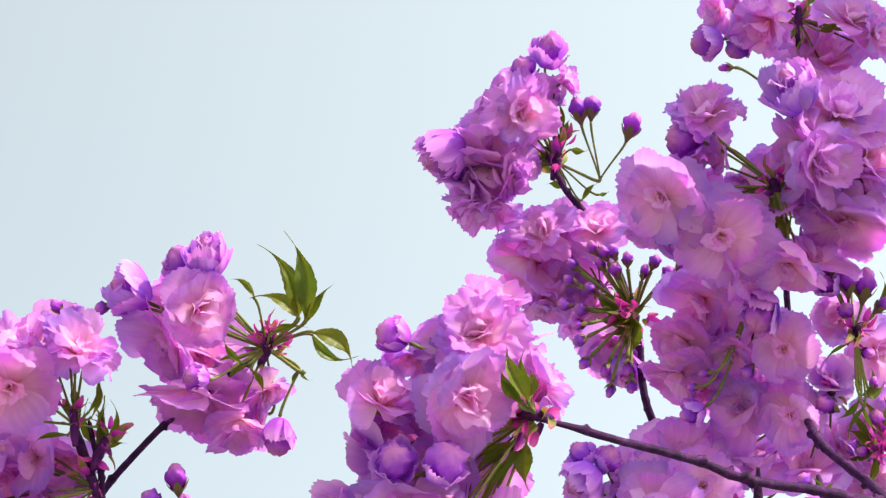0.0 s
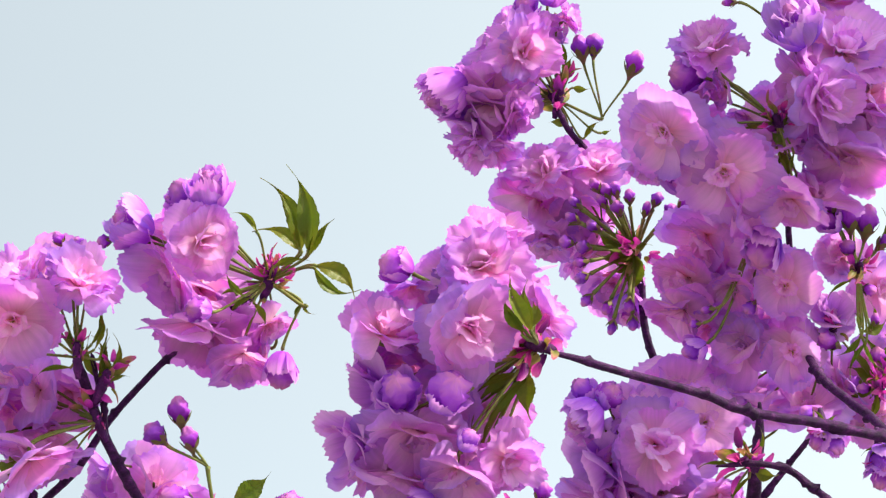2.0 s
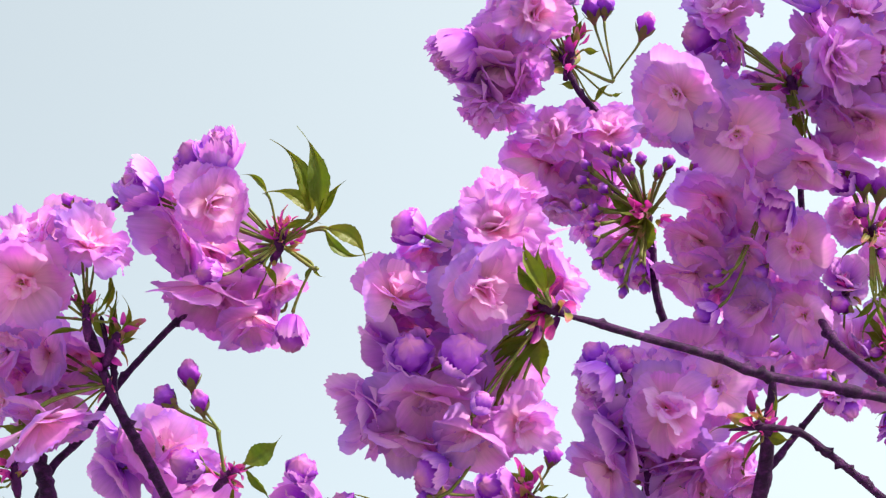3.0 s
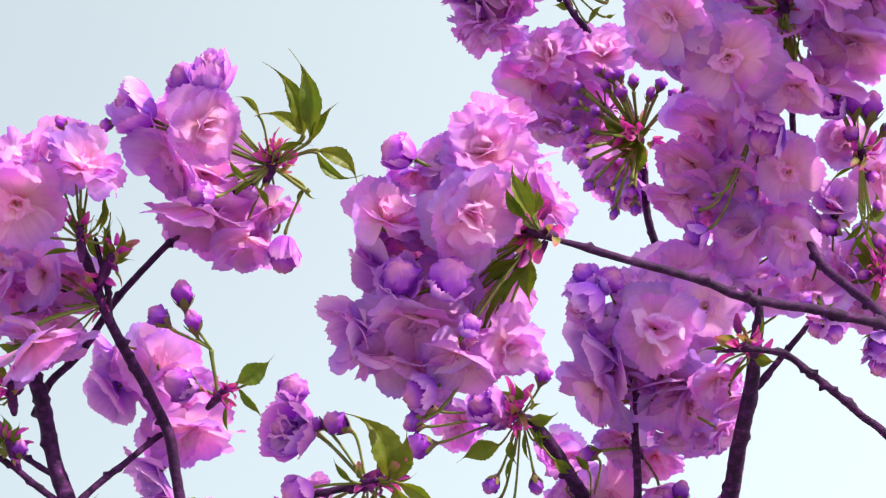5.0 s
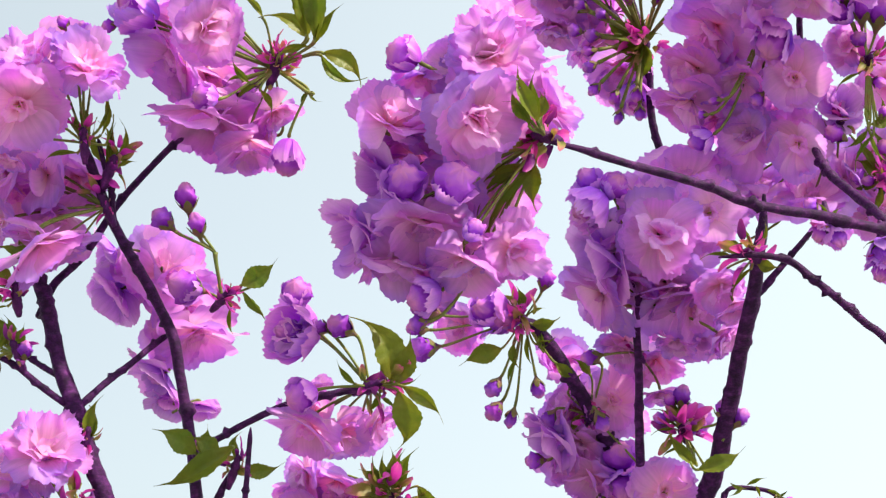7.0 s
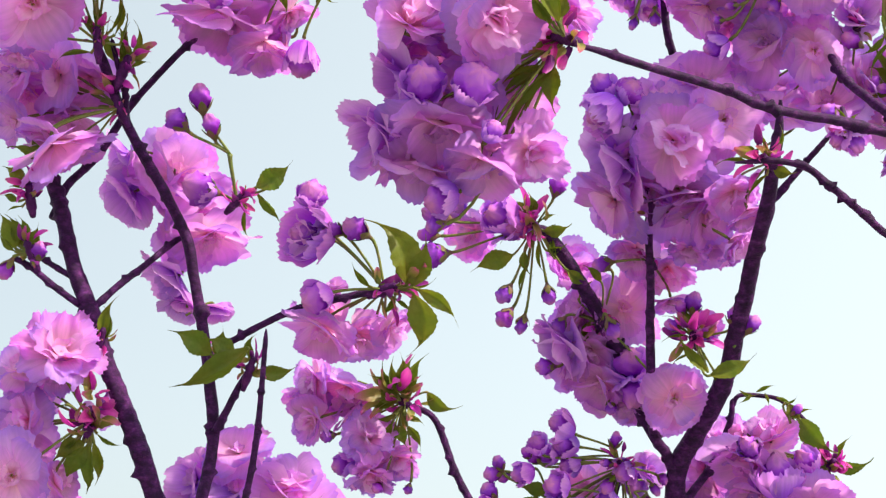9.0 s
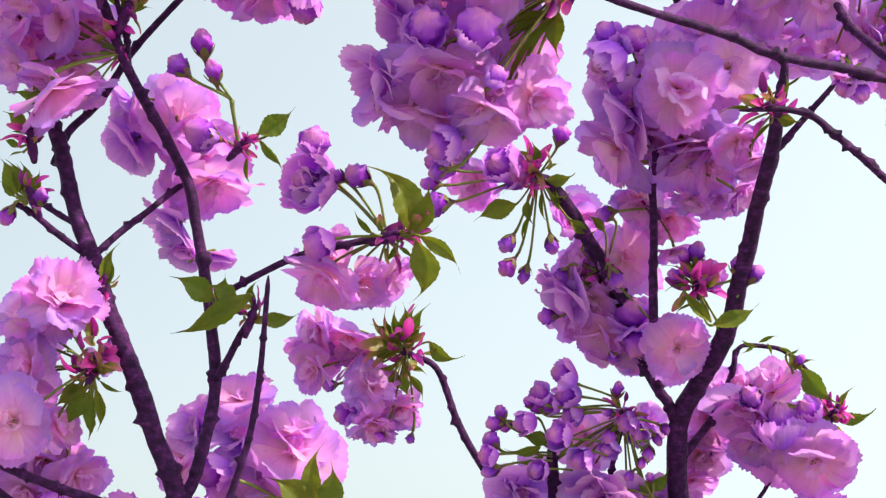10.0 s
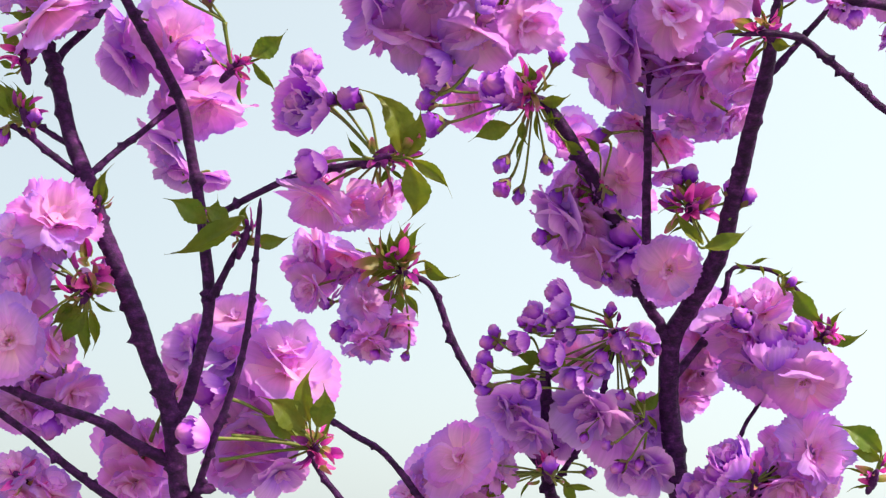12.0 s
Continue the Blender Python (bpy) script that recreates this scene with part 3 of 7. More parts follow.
# ---- the cherry tree: trunk, limbs and twigs ----
tree = tagged(new("cherry_tree"), "flowering cherry tree with dark purple-brown knobbly limbs", "tree")
limb("limb", tree, [(-0.04, 1.2, 0.9), (-0.1, 1, 1.3), (-0.144, 0.9554, 1.5564), (-0.148, 0.9463, 1.5814), (-0.1509, 0.9373, 1.6062), (-0.1533, 0.9306, 1.6247), (-0.1581, 0.9239, 1.643), (-0.1649, 0.9173, 1.6611), (-0.174, 0.908, 1.6866), (-0.1825, 0.9055, 1.7083), (-0.1973, 0.904, 1.7415), (-0.2044, 0.9013, 1.7635), (-0.2127, 0.8992, 1.784), (-0.2188, 0.8964, 1.8062), (-0.2243, 0.8928, 1.8248), (-0.2295, 0.8899, 1.8387), (-0.2385, 0.8872, 1.8609)], 0.0108, 0.0039, 0.33, 0.01)
limb("limb", tree, [(-0.1537, 0.9339, 1.6154), (-0.1494, 0.9283, 1.6309), (-0.145, 0.9295, 1.6422), (-0.1406, 0.9279, 1.6612), (-0.1375, 0.9313, 1.6811), (-0.1364, 0.9291, 1.7019), (-0.1383, 0.9268, 1.7227), (-0.1415, 0.9245, 1.7436), (-0.1457, 0.9217, 1.7661), (-0.1489, 0.9174, 1.7866), (-0.1529, 0.9127, 1.8053), (-0.164, 0.9047, 1.8272), (-0.1747, 0.898, 1.8457), (-0.1809, 0.8909, 1.8564), (-0.1885, 0.8835, 1.8709), (-0.1946, 0.8723, 1.8873), (-0.1997, 0.8558, 1.9031)], 0.0037, 0.0028, 0.45, 0.013)
limb("twig", tree, [(-0.1863, 0.8841, 1.8693), (-0.1865, 0.8745, 1.8812), (-0.1897, 0.8643, 1.8945), (-0.1929, 0.8594, 1.9079)], 0.0020, 0.0013, 0.5, 0.013)
limb("twig", tree, [(-0.2278, 0.8986, 1.8149), (-0.223, 0.9069, 1.836), (-0.2063, 0.9055, 1.8544), (-0.1844, 0.899, 1.8868), (-0.151, 0.8826, 1.9173), (-0.1206, 0.8702, 1.9367), (-0.096, 0.8604, 1.949)], 0.0024, 0.0017, 0.5, 0.013)
limb("twig", tree, [(-0.2041, 0.9019, 1.762), (-0.1901, 0.9115, 1.7794), (-0.1799, 0.9227, 1.7925), (-0.1661, 0.9326, 1.8091), (-0.1554, 0.939, 1.8207)], 0.0021, 0.0018, 0.5, 0.013)
limb("twig", tree, [(-0.2094, 0.9008, 1.7649), (-0.2172, 0.899, 1.7699), (-0.2266, 0.8966, 1.7766), (-0.2374, 0.8935, 1.7851), (-0.2468, 0.8918, 1.7897)], 0.0020, 0.0017, 0.5, 0.013)
limb("twig", tree, [(-0.215, 0.9003, 1.781), (-0.224, 0.9035, 1.7867), (-0.2363, 0.906, 1.7944)], 0.0018, 0.0016, 0.5, 0.013)
limb("twig", tree, [(-0.1348, 0.9252, 1.698), (-0.1273, 0.9207, 1.7104), (-0.1215, 0.9168, 1.7211), (-0.1154, 0.9134, 1.7303)], 0.0024, 0.0017, 0.5, 0.013)
limb("twig", tree, [(-0.1392, 0.9198, 1.742), (-0.1246, 0.9124, 1.7478), (-0.1081, 0.9044, 1.7551), (-0.087, 0.8963, 1.7626), (-0.0619, 0.8941, 1.7687), (-0.0415, 0.8927, 1.7725)], 0.0019, 0.0021, 0.5, 0.013)
limb("twig", tree, [(-0.1455, 0.9497, 1.5721), (-0.1398, 0.9385, 1.5882), (-0.1342, 0.9279, 1.6028), (-0.127, 0.9158, 1.6214), (-0.1207, 0.91, 1.6374), (-0.1144, 0.9034, 1.6555), (-0.11, 0.8969, 1.6734), (-0.1069, 0.8899, 1.6927), (-0.1044, 0.8803, 1.7191), (-0.1022, 0.8707, 1.7452)], 0.0024, 0.0014, 0.75, 0.01)
limb("branch", tree, [(-0.1506, 0.9382, 1.6037), (-0.1585, 0.9364, 1.6086), (-0.1765, 0.9278, 1.6177), (-0.1911, 0.9192, 1.6268), (-0.2102, 0.9116, 1.633), (-0.2259, 0.9044, 1.6382), (-0.2443, 0.9018, 1.6454), (-0.2776, 0.8848, 1.6628)], 0.0033, 0.0020, 0.5, 0.013)
limb("branch", tree, [(-0.1478, 0.9649, 1.5597), (-0.1876, 0.9449, 1.5855), (-0.2089, 0.9284, 1.6015), (-0.2277, 0.9172, 1.6176), (-0.2447, 0.9072, 1.6304), (-0.2718, 0.8885, 1.6526)], 0.0028, 0.0019, 0.68, 0.013)
limb("branch", tree, [(0.36, 1.06, 1.6), (0.37, 1.03, 1.85), (0.3745, 0.9283, 1.8355), (0.2989, 0.8918, 1.8482), (0.2512, 0.868, 1.8551), (0.2273, 0.8568, 1.8566), (0.2044, 0.8505, 1.8594), (0.1849, 0.8449, 1.8601), (0.1624, 0.8384, 1.8634), (0.1463, 0.8314, 1.868), (0.1282, 0.8203, 1.8691), (0.111, 0.8142, 1.8713), (0.0964, 0.8035, 1.8714), (0.0841, 0.7977, 1.8729), (0.0751, 0.7949, 1.8747), (0.0632, 0.791, 1.8766), (0.0544, 0.7905, 1.878)], 0.0052, 0.0020, 0.6, 0.013)
limb("branch", tree, [(0.2547, 0.8729, 1.8561), (0.2486, 0.8918, 1.8774), (0.2422, 0.9075, 1.8927), (0.2333, 0.9307, 1.9167), (0.2374, 0.9797, 1.9574), (0.2408, 1.0052, 2.0045), (0.2374, 0.9884, 2.0507), (0.2309, 0.9301, 2.0939), (0.2409, 0.9069, 2.1575), (0.2366, 0.8672, 2.179)], 0.0028, 0.0016, 0.5, 0.013)
limb("twig", tree, [(0.2228, 0.9128, 1.8781), (0.2168, 0.9462, 1.8742), (0.2085, 0.96, 1.8654), (0.199, 0.9689, 1.8556), (0.1895, 0.9731, 1.8442)], 0.0015, 0.0022, 0.5, 0.013)
limb("limb", tree, [(0.02, 1.25, 0.9), (0.1, 1.2, 1.3), (0.1756, 1.1867, 1.5643), (0.1643, 1.166, 1.6066), (0.1588, 1.1549, 1.6371), (0.1537, 1.1387, 1.6669), (0.1516, 1.1241, 1.6924), (0.1548, 1.112, 1.711), (0.1621, 1.0905, 1.7263), (0.1696, 1.0695, 1.74), (0.1763, 1.0525, 1.7575), (0.179, 1.0301, 1.7752), (0.1826, 1.0116, 1.7967), (0.1852, 0.9885, 1.8163), (0.1857, 0.9621, 1.8304), (0.1885, 0.9445, 1.8497), (0.1883, 0.9356, 1.8594), (0.1911, 0.9287, 1.8784), (0.1916, 0.9171, 1.8957)], 0.0159, 0.0039, 0.12, 0.012)
limb("branch", tree, [(0.1518, 1.1163, 1.6992), (0.1444, 1.1053, 1.7149), (0.1357, 1.0963, 1.7249), (0.1308, 1.0741, 1.742), (0.1294, 1.0576, 1.7728), (0.1282, 1.0424, 1.8146), (0.1255, 1.0261, 1.8593)], 0.0037, 0.0023, 0.3, 0.013)
limb("branch", tree, [(0.1566, 1.1274, 1.6832), (0.1647, 1.1291, 1.6933), (0.1766, 1.1289, 1.7083), (0.1849, 1.1285, 1.7241), (0.1912, 1.1228, 1.7399), (0.1928, 1.1171, 1.7555)], 0.0030, 0.0019, 0.5, 0.013)
limb("twig", tree, [(0.193, 1.1187, 1.751), (0.1966, 1.1165, 1.757), (0.2102, 1.1165, 1.7572), (0.2268, 1.1129, 1.7525), (0.244, 1.1138, 1.7353), (0.2557, 1.1124, 1.71)], 0.0016, 0.0010, 0.5, 0.013)
limb("branch", tree, [(0.1383, 1.102, 1.7239), (0.1218, 1.1065, 1.7555), (0.1144, 1.0979, 1.7791), (0.1075, 1.0933, 1.7917), (0.0974, 1.0867, 1.8096), (0.0858, 1.0803, 1.8274), (0.0731, 1.0736, 1.8458), (0.0578, 1.0674, 1.8627)], 0.0051, 0.0044, 0.5, 0.013)
limb("branch", tree, [(0.36, 1.06, 1.5), (0.3438, 0.9722, 1.7443), (0.2928, 0.9449, 1.7755), (0.2587, 0.9181, 1.8051), (0.2432, 0.9138, 1.817), (0.2303, 0.9099, 1.8277), (0.2142, 0.9055, 1.8397), (0.2012, 0.9022, 1.8489), (0.1817, 0.9007, 1.8529), (0.1596, 0.9011, 1.8517)], 0.0044, 0.0018, 0.68, 0.013)
limb("twig", tree, [(0.0722, 1.1772, 1.6194), (0.0571, 1.1813, 1.6374), (0.0246, 1.1879, 1.6779), (0.0036, 1.1803, 1.7134), (-0.0112, 1.1727, 1.749), (-0.0296, 1.1692, 1.7584)], 0.0035, 0.0022, 0.5, 0.013)
limb("branch", tree, [(0.05, 1.2, 1.3), (0.0759, 1.1873, 1.5626), (0.0715, 1.1661, 1.6207), (0.0696, 1.1508, 1.6628), (0.0676, 1.1398, 1.693)], 0.0058, 0.0038, 0.5, 0.013)
limb("twig", tree, [(0.0784, 1.1689, 1.6132), (0.0876, 1.1587, 1.6264), (0.0995, 1.1517, 1.6457), (0.1073, 1.1376, 1.6699), (0.1165, 1.1237, 1.7081)], 0.0021, 0.0017, 0.5, 0.013)
limb("twig", tree, [(0.05, 1.2, 1.4), (-0.004, 1.1638, 1.5688), (-0.0221, 1.1507, 1.6047), (-0.0419, 1.1423, 1.6278), (-0.0606, 1.1383, 1.6388), (-0.0789, 1.1344, 1.6494), (-0.0963, 1.1333, 1.6525)], 0.0038, 0.0019, 0.5, 0.013)
limb("twig", tree, [(-0.06, 1, 1.5), (-0.045, 0.9843, 1.5649), (-0.0607, 0.9755, 1.5889), (-0.07, 0.9713, 1.6006), (-0.0783, 0.9663, 1.6142)], 0.0026, 0.0017, 0.5, 0.013)
limb("twig", tree, [(0.1914, 1.1732, 1.5722), (0.2033, 1.1483, 1.6405), (0.2139, 1.14, 1.6633), (0.2221, 1.1407, 1.676)], 0.0017, 0.0014, 0.5, 0.013)
limb("twig", tree, [(0.2091, 1.14, 1.5756), (0.2179, 1.1257, 1.615), (0.2311, 1.1195, 1.6319), (0.2396, 1.1125, 1.6512)], 0.0022, 0.0017, 0.5, 0.013)
limb("twig", tree, [(0.1616, 1.0537, 1.9588), (0.1517, 1.0491, 1.9714), (0.1433, 1.0324, 1.9883), (0.1408, 1.0252, 2.008), (0.1391, 1.0173, 2.0297), (0.1286, 1.0117, 2.0744), (0.108, 0.9988, 2.1098), (0.0919, 0.9831, 2.1236), (0.0789, 0.9729, 2.1516)], 0.0028, 0.0021, 0.5, 0.013)
limb("limb", tree, [(0.05, 1.25, 0.8), (0.4964, 1.1239, 1.5615), (0.37, 1.03, 1.85), (0.38, 1.02, 2.05)], 0.0153, 0.0065, 0.3, 0.013)
trunk = limb("trunk", tree, [(0.0, 1.3, -0.1), (0.0, 1.29, 0.3), (-0.01, 1.26, 0.7), (-0.02, 1.22, 1.0)], 0.075, 0.05, 0.12, 0.06)

c = blossom_cluster((-0.1974, 0.8464, 1.8998), "pink-lilac double cherry blossoms crowded on an upright twig tip", (0, -0.52, 0.85), 9, 0.014)
flower(c, (-0.2263, 0.8225, 1.9417), 0.0419, (-0.14, -0.86, 0.5), 0.7, fringed=True)
flower(c, (-0.1906, 0.8143, 1.9352), 0.0436, (0.34, -0.84, 0.43), 0.74, fringed=True)
flower(c, (-0.2259, 0.8121, 1.9063), 0.0515, (0.13, -0.76, -0.64), 0.92)
flower(c, (-0.24, 0.8494, 1.8915), 0.0266, (-0.25, -0, -0.97), 0.7)
bud(c, (-0.2067, 0.8166, 1.958), 0.0093, (-0.39, -0.69, 0.61))
bud(c, (-0.1959, 0.8202, 1.957), 0.0075, (-0.53, -0.67, 0.51))
flower(c, (-0.2128, 0.8357, 1.9464), 0.0376, (0.3, -0.95, -0.11), 0.78, loose=True)
leaf(c, (-0.1945, 0.8446, 1.9048), (-0.1976, 0.8376, 1.9239), 1, 30, 1.0)
leaf(c, (-0.2008, 0.8441, 1.9062), (-0.2039, 0.8408, 1.9151), 0, -20, 1.0)
leaf(c, (-0.1898, 0.8441, 1.9062), (-0.1835, 0.8376, 1.9239), 4, 0, 1.0)
leaf(c, (-0.1883, 0.8451, 1.9033), (-0.1857, 0.8355, 1.9298), 4, 40, 1.0)
leaf(c, (-0.2008, 0.8483, 1.8945), (-0.2228, 0.8499, 1.8901), 4, 0, 1.0)
leaf(c, (-0.1851, 0.8467, 1.8989), (-0.182, 0.8409, 1.9151), 4, -30, 1.0)

c = blossom_cluster((-0.1893, 0.8774, 1.8732), "pink-lilac double cherry blossoms drooping on long green stalks", (-0.35, -0.5, 0.79), 7, 0.014)
flower(c, (-0.2299, 0.8732, 1.8887), 0.0406, (-0.62, -0.59, -0.52), 0.74, loose=True)
flower(c, (-0.2113, 0.8835, 1.8888), 0.0379, (-0.25, -0.42, -0.87), 0.74, loose=True)
flower(c, (-0.2534, 0.8772, 1.8935), 0.0351, (-0.65, -0.71, -0.27), 0.72, loose=True)
flower(c, (-0.2453, 0.8932, 1.8844), 0.0356, (-0.14, -0.57, -0.81), 0.76, loose=True)
flower(c, (-0.2137, 0.8626, 1.8376), 0.0448, (0.54, 0.22, -0.81), 0.62)
flower(c, (-0.2279, 0.8705, 1.8468), 0.0325, (-0.27, 0, -0.96), 0.63)
flower(c, (-0.2203, 0.8944, 1.8689), 0.0336, (-0.02, -0.28, -0.96), 0.74, loose=True)
flower(c, (-0.2532, 0.8848, 1.8665), 0.0255, (-0.67, -0.55, -0.5), 0.72, loose=True)
flower(c, (-0.2463, 0.8769, 1.9055), 0.0224, (-0.28, -0.83, 0.48), 0.7, loose=True)
leaf(c, (-0.2166, 0.8845, 1.8537), (-0.1983, 0.8834, 1.8567), 2, 0, 1.0)
leaf(c, (-0.2134, 0.8861, 1.8492), (-0.2278, 0.8834, 1.8567), 0, 30, 1.0)

c = blossom_cluster((-0.0944, 0.8554, 1.9483), "pink-lilac double cherry blossoms with olive leaves on a spur", (0.35, -0.72, 0.61), 24, 0.0175)
flower(c, (-0.1275, 0.8191, 1.9576), 0.0422, (0.39, -0.83, -0.4), 0.88)
flower(c, (-0.1259, 0.8162, 1.9913), 0.0292, (-0.09, -0.8, 0.59), 0.42)
flower(c, (-0.1416, 0.8302, 1.9926), 0.0232, (-0.47, -0.82, 0.33), 0.4)
flower(c, (-0.1494, 0.8352, 1.9916), 0.0116, (-0.66, -0.75, 0.11), 0.2)
flower(c, (-0.1743, 0.8393, 1.9795), 0.0284, (-0.77, -0.58, 0.26), 0.38)
flower(c, (-0.1567, 0.8578, 1.9764), 0.0311, (-0.72, -0.44, -0.53), 0.7, loose=True)
flower(c, (-0.156, 0.8613, 1.9546), 0.0491, (-0.66, -0.21, -0.72), 0.7, loose=True)
flower(c, (-0.1357, 0.8732, 1.9187), 0.0594, (-0.06, -0.05, -1), 0.7, loose=True)
flower(c, (-0.121, 0.879, 1.9335), 0.0402, (0.22, -0.28, -0.94), 0.66, loose=True)
flower(c, (-0.109, 0.8795, 1.9064), 0.0352, (0.12, 0.07, -0.99), 0.7, loose=True)
flower(c, (-0.0933, 0.8815, 1.9307), 0.0246, (0.63, 0.02, -0.77), 0.7)
flower(c, (-0.1296, 0.8276, 1.9195), 0.0161, (-0.65, -0.74, -0.17), 0.22)
flower(c, (-0.0878, 0.8751, 1.9017), 0.0212, (-0.08, 0.27, -0.96), 0.15, start=(-0.0755, 0.8609, 1.9376))
bud(c, (-0.1873, 0.8442, 1.9702), 0.0090, (-0.92, -0.26, -0.31))
flower(c, (-0.1358, 0.8725, 1.9503), 0.0450, (0.1, -0.74, -0.66), 0.78, loose=True)
flower(c, (-0.1175, 0.8979, 1.9274), 0.0331, (0.78, -0.53, -0.32), 0.71, loose=True)
flower(c, (-0.1089, 0.8937, 1.9377), 0.0283, (-0.14, -0.82, 0.55), 0.74, loose=True)
flower(c, (-0.1035, 0.8996, 1.9261), 0.0263, (-0.9, -0.39, -0.17), 0.77, loose=True)
leaf(c, (-0.1092, 0.8445, 1.9389), (-0.1217, 0.8446, 1.9346), 4, 0, 1.2)
leaf(c, (-0.1031, 0.8483, 1.936), (-0.1163, 0.8519, 1.9249), 4, 0, 1.3)
leaf(c, (-0.1016, 0.8498, 1.9331), (-0.0938, 0.8567, 1.9198), 3, -20, 1.1)
leaf(c, (-0.1076, 0.846, 1.9361), (-0.1165, 0.8362, 1.9463), 3, 10, 1.2)
leaf(c, (-0.0755, 0.8609, 1.9376), (-0.0685, 0.8641, 1.9316), 4, 0, 1.4)
leaf(c, (-0.0755, 0.8609, 1.9376), (-0.0795, 0.8658, 1.9282), 4, 0, 1.4)
leaf(c, (-0.0892, 0.8366, 1.9497), (-0.0699, 0.8328, 1.9526), 3, 0, 1.0)
leaf(c, (-0.1004, 0.8383, 1.9725), (-0.1151, 0.8325, 1.9837), 4, 0, 1.5)
leaf(c, (-0.0674, 0.8424, 1.9514), (-0.0439, 0.8479, 1.9365), 4, 0, 1.7)
leaf(c, (-0.0659, 0.8382, 1.9509), (-0.0418, 0.8444, 1.9346), 6, -10, 1.05)
leaf(c, (-0.0745, 0.8398, 1.9608), (-0.0997, 0.8309, 1.9738), 5, 15, .85)
leaf(c, (-0.071, 0.8377, 1.9563), (-0.0553, 0.8243, 1.9732), 3, 20, 1.0)
leaf(c, (-0.0702, 0.8348, 1.9574), (-0.0798, 0.8056, 1.9963), 5, -10, .72)
leaf(c, (-0.0748, 0.8359, 1.9597), (-0.0911, 0.8097, 1.9928), 5, 10, .7)
stalk(c, (0, 0, 0), Vector((-0.0728, 0.8598, 1.9362)) - c.location, (0, 0, 1), 0.0011)

c = blossom_cluster((-0.1227, 0.8856, 1.8213), "half-open lilac cherry blossoms and buds beside a dark limb", (0.58, -0.74, 0.35), 11, 0.014)
bud(c, (-0.1422, 0.8662, 1.8746), 0.0173, (-0.1, -0.59, 0.8), start=(-0.1264, 0.8766, 1.846))
bud(c, (-0.1552, 0.8705, 1.863), 0.0148, (-0.69, -0.42, 0.58), start=(-0.1264, 0.8766, 1.846))
bud(c, (-0.1366, 0.8714, 1.8603), 0.0148, (-0.21, -0.61, 0.77), start=(-0.1264, 0.8766, 1.846))
bud(c, (-0.141, 0.8735, 1.8252), 0.0211, (-0.77, -0.64, 0.07))
flower(c, (-0.1998, 0.938, 1.865), 0.0245, (-0.82, -0.35, -0.45), 0.6, start=(-0.1793, 0.93, 1.8646), loose=True)
flower(c, (-0.1975, 0.9448, 1.8406), 0.0309, (-0.66, -0.37, -0.66), 0.62, start=(-0.1745, 0.9347, 1.8406), loose=True)
flower(c, (-0.1862, 0.9518, 1.8465), 0.0329, (-0.14, -0.43, -0.89), 0.66, start=(-0.1743, 0.9428, 1.841), loose=True)
flower(c, (-0.1652, 0.9393, 1.8589), 0.0493, (0.28, -0.92, 0.28), 0.76, start=(-0.1658, 0.9319, 1.8551), loose=True)
flower(c, (-0.1411, 0.8728, 1.8241), 0.0180, (-0.65, -0.75, -0.1), 0.14)
flower(c, (-0.1498, 0.9507, 1.8319), 0.0409, (0.33, -0.52, -0.79), 0.74, start=(-0.1617, 0.943, 1.8294), loose=True)
flower(c, (-0.144, 0.9465, 1.8116), 0.0476, (0.3, -0.3, -0.91), 0.7, start=(-0.1597, 0.9404, 1.8114), loose=True)
flower(c, (-0.1671, 0.9572, 1.8195), 0.0312, (-0.47, -0.76, -0.45), 0.7, start=(-0.1628, 0.9456, 1.8163), loose=True)
flower(c, (-0.1704, 0.9506, 1.7905), 0.0368, (-0.66, -0.38, -0.64), 0.62, start=(-0.1661, 0.9445, 1.7904), loose=True)
flower(c, (-0.1608, 0.9573, 1.7771), 0.0282, (-0.25, -0.17, -0.95), 0.6, start=(-0.1575, 0.9514, 1.7764), loose=True)
flower(c, (-0.1415, 0.9513, 1.7716), 0.0200, (0.15, -0.19, -0.97), 0.55, start=(-0.1577, 0.9484, 1.7706), loose=True)
stalk(c, (0, 0, 0), Vector((-0.1264, 0.8766, 1.846)) - c.location, (0, 0, 1), 0.0011)
leaf(c, (-0.1119, 0.8829, 1.8287), (-0.0906, 0.8781, 1.8421), 2, -15, 1.2)
leaf(c, (-0.1112, 0.8839, 1.826), (-0.1002, 0.8904, 1.8082), 1, 30, 1.0)
leaf(c, (-0.1049, 0.8826, 1.8296), (-0.1033, 0.8799, 1.837), 4, 0, 1.0)
leaf(c, (-0.1176, 0.8869, 1.8177), (-0.116, 0.8934, 1.7998), 4, 0, 1.0)

c = blossom_cluster((-0.234, 0.8709, 1.8178), "purple bud scales and young leaves on a twig", (0, -0.73, 0.69), 9, 0.016)
leaf(c, (-0.2289, 0.8641, 1.8366), (-0.2456, 0.8605, 1.8465), 0, 30, 1.0)
leaf(c, (-0.2257, 0.863, 1.8396), (-0.2347, 0.8589, 1.8509), 1, 0, 1.0)
leaf(c, (-0.2387, 0.8725, 1.8134), (-0.2481, 0.8737, 1.8103), 4, 0, 1.0)
leaf(c, (-0.2354, 0.8694, 1.8221), (-0.2478, 0.8689, 1.8234), 4, 0, 1.0)
leaf(c, (-0.2369, 0.8683, 1.825), (-0.249, 0.8647, 1.8349), 2, 10, 1.2)
leaf(c, (-0.2402, 0.8715, 1.8162), (-0.251, 0.8705, 1.819), 0, -20, 1.2)

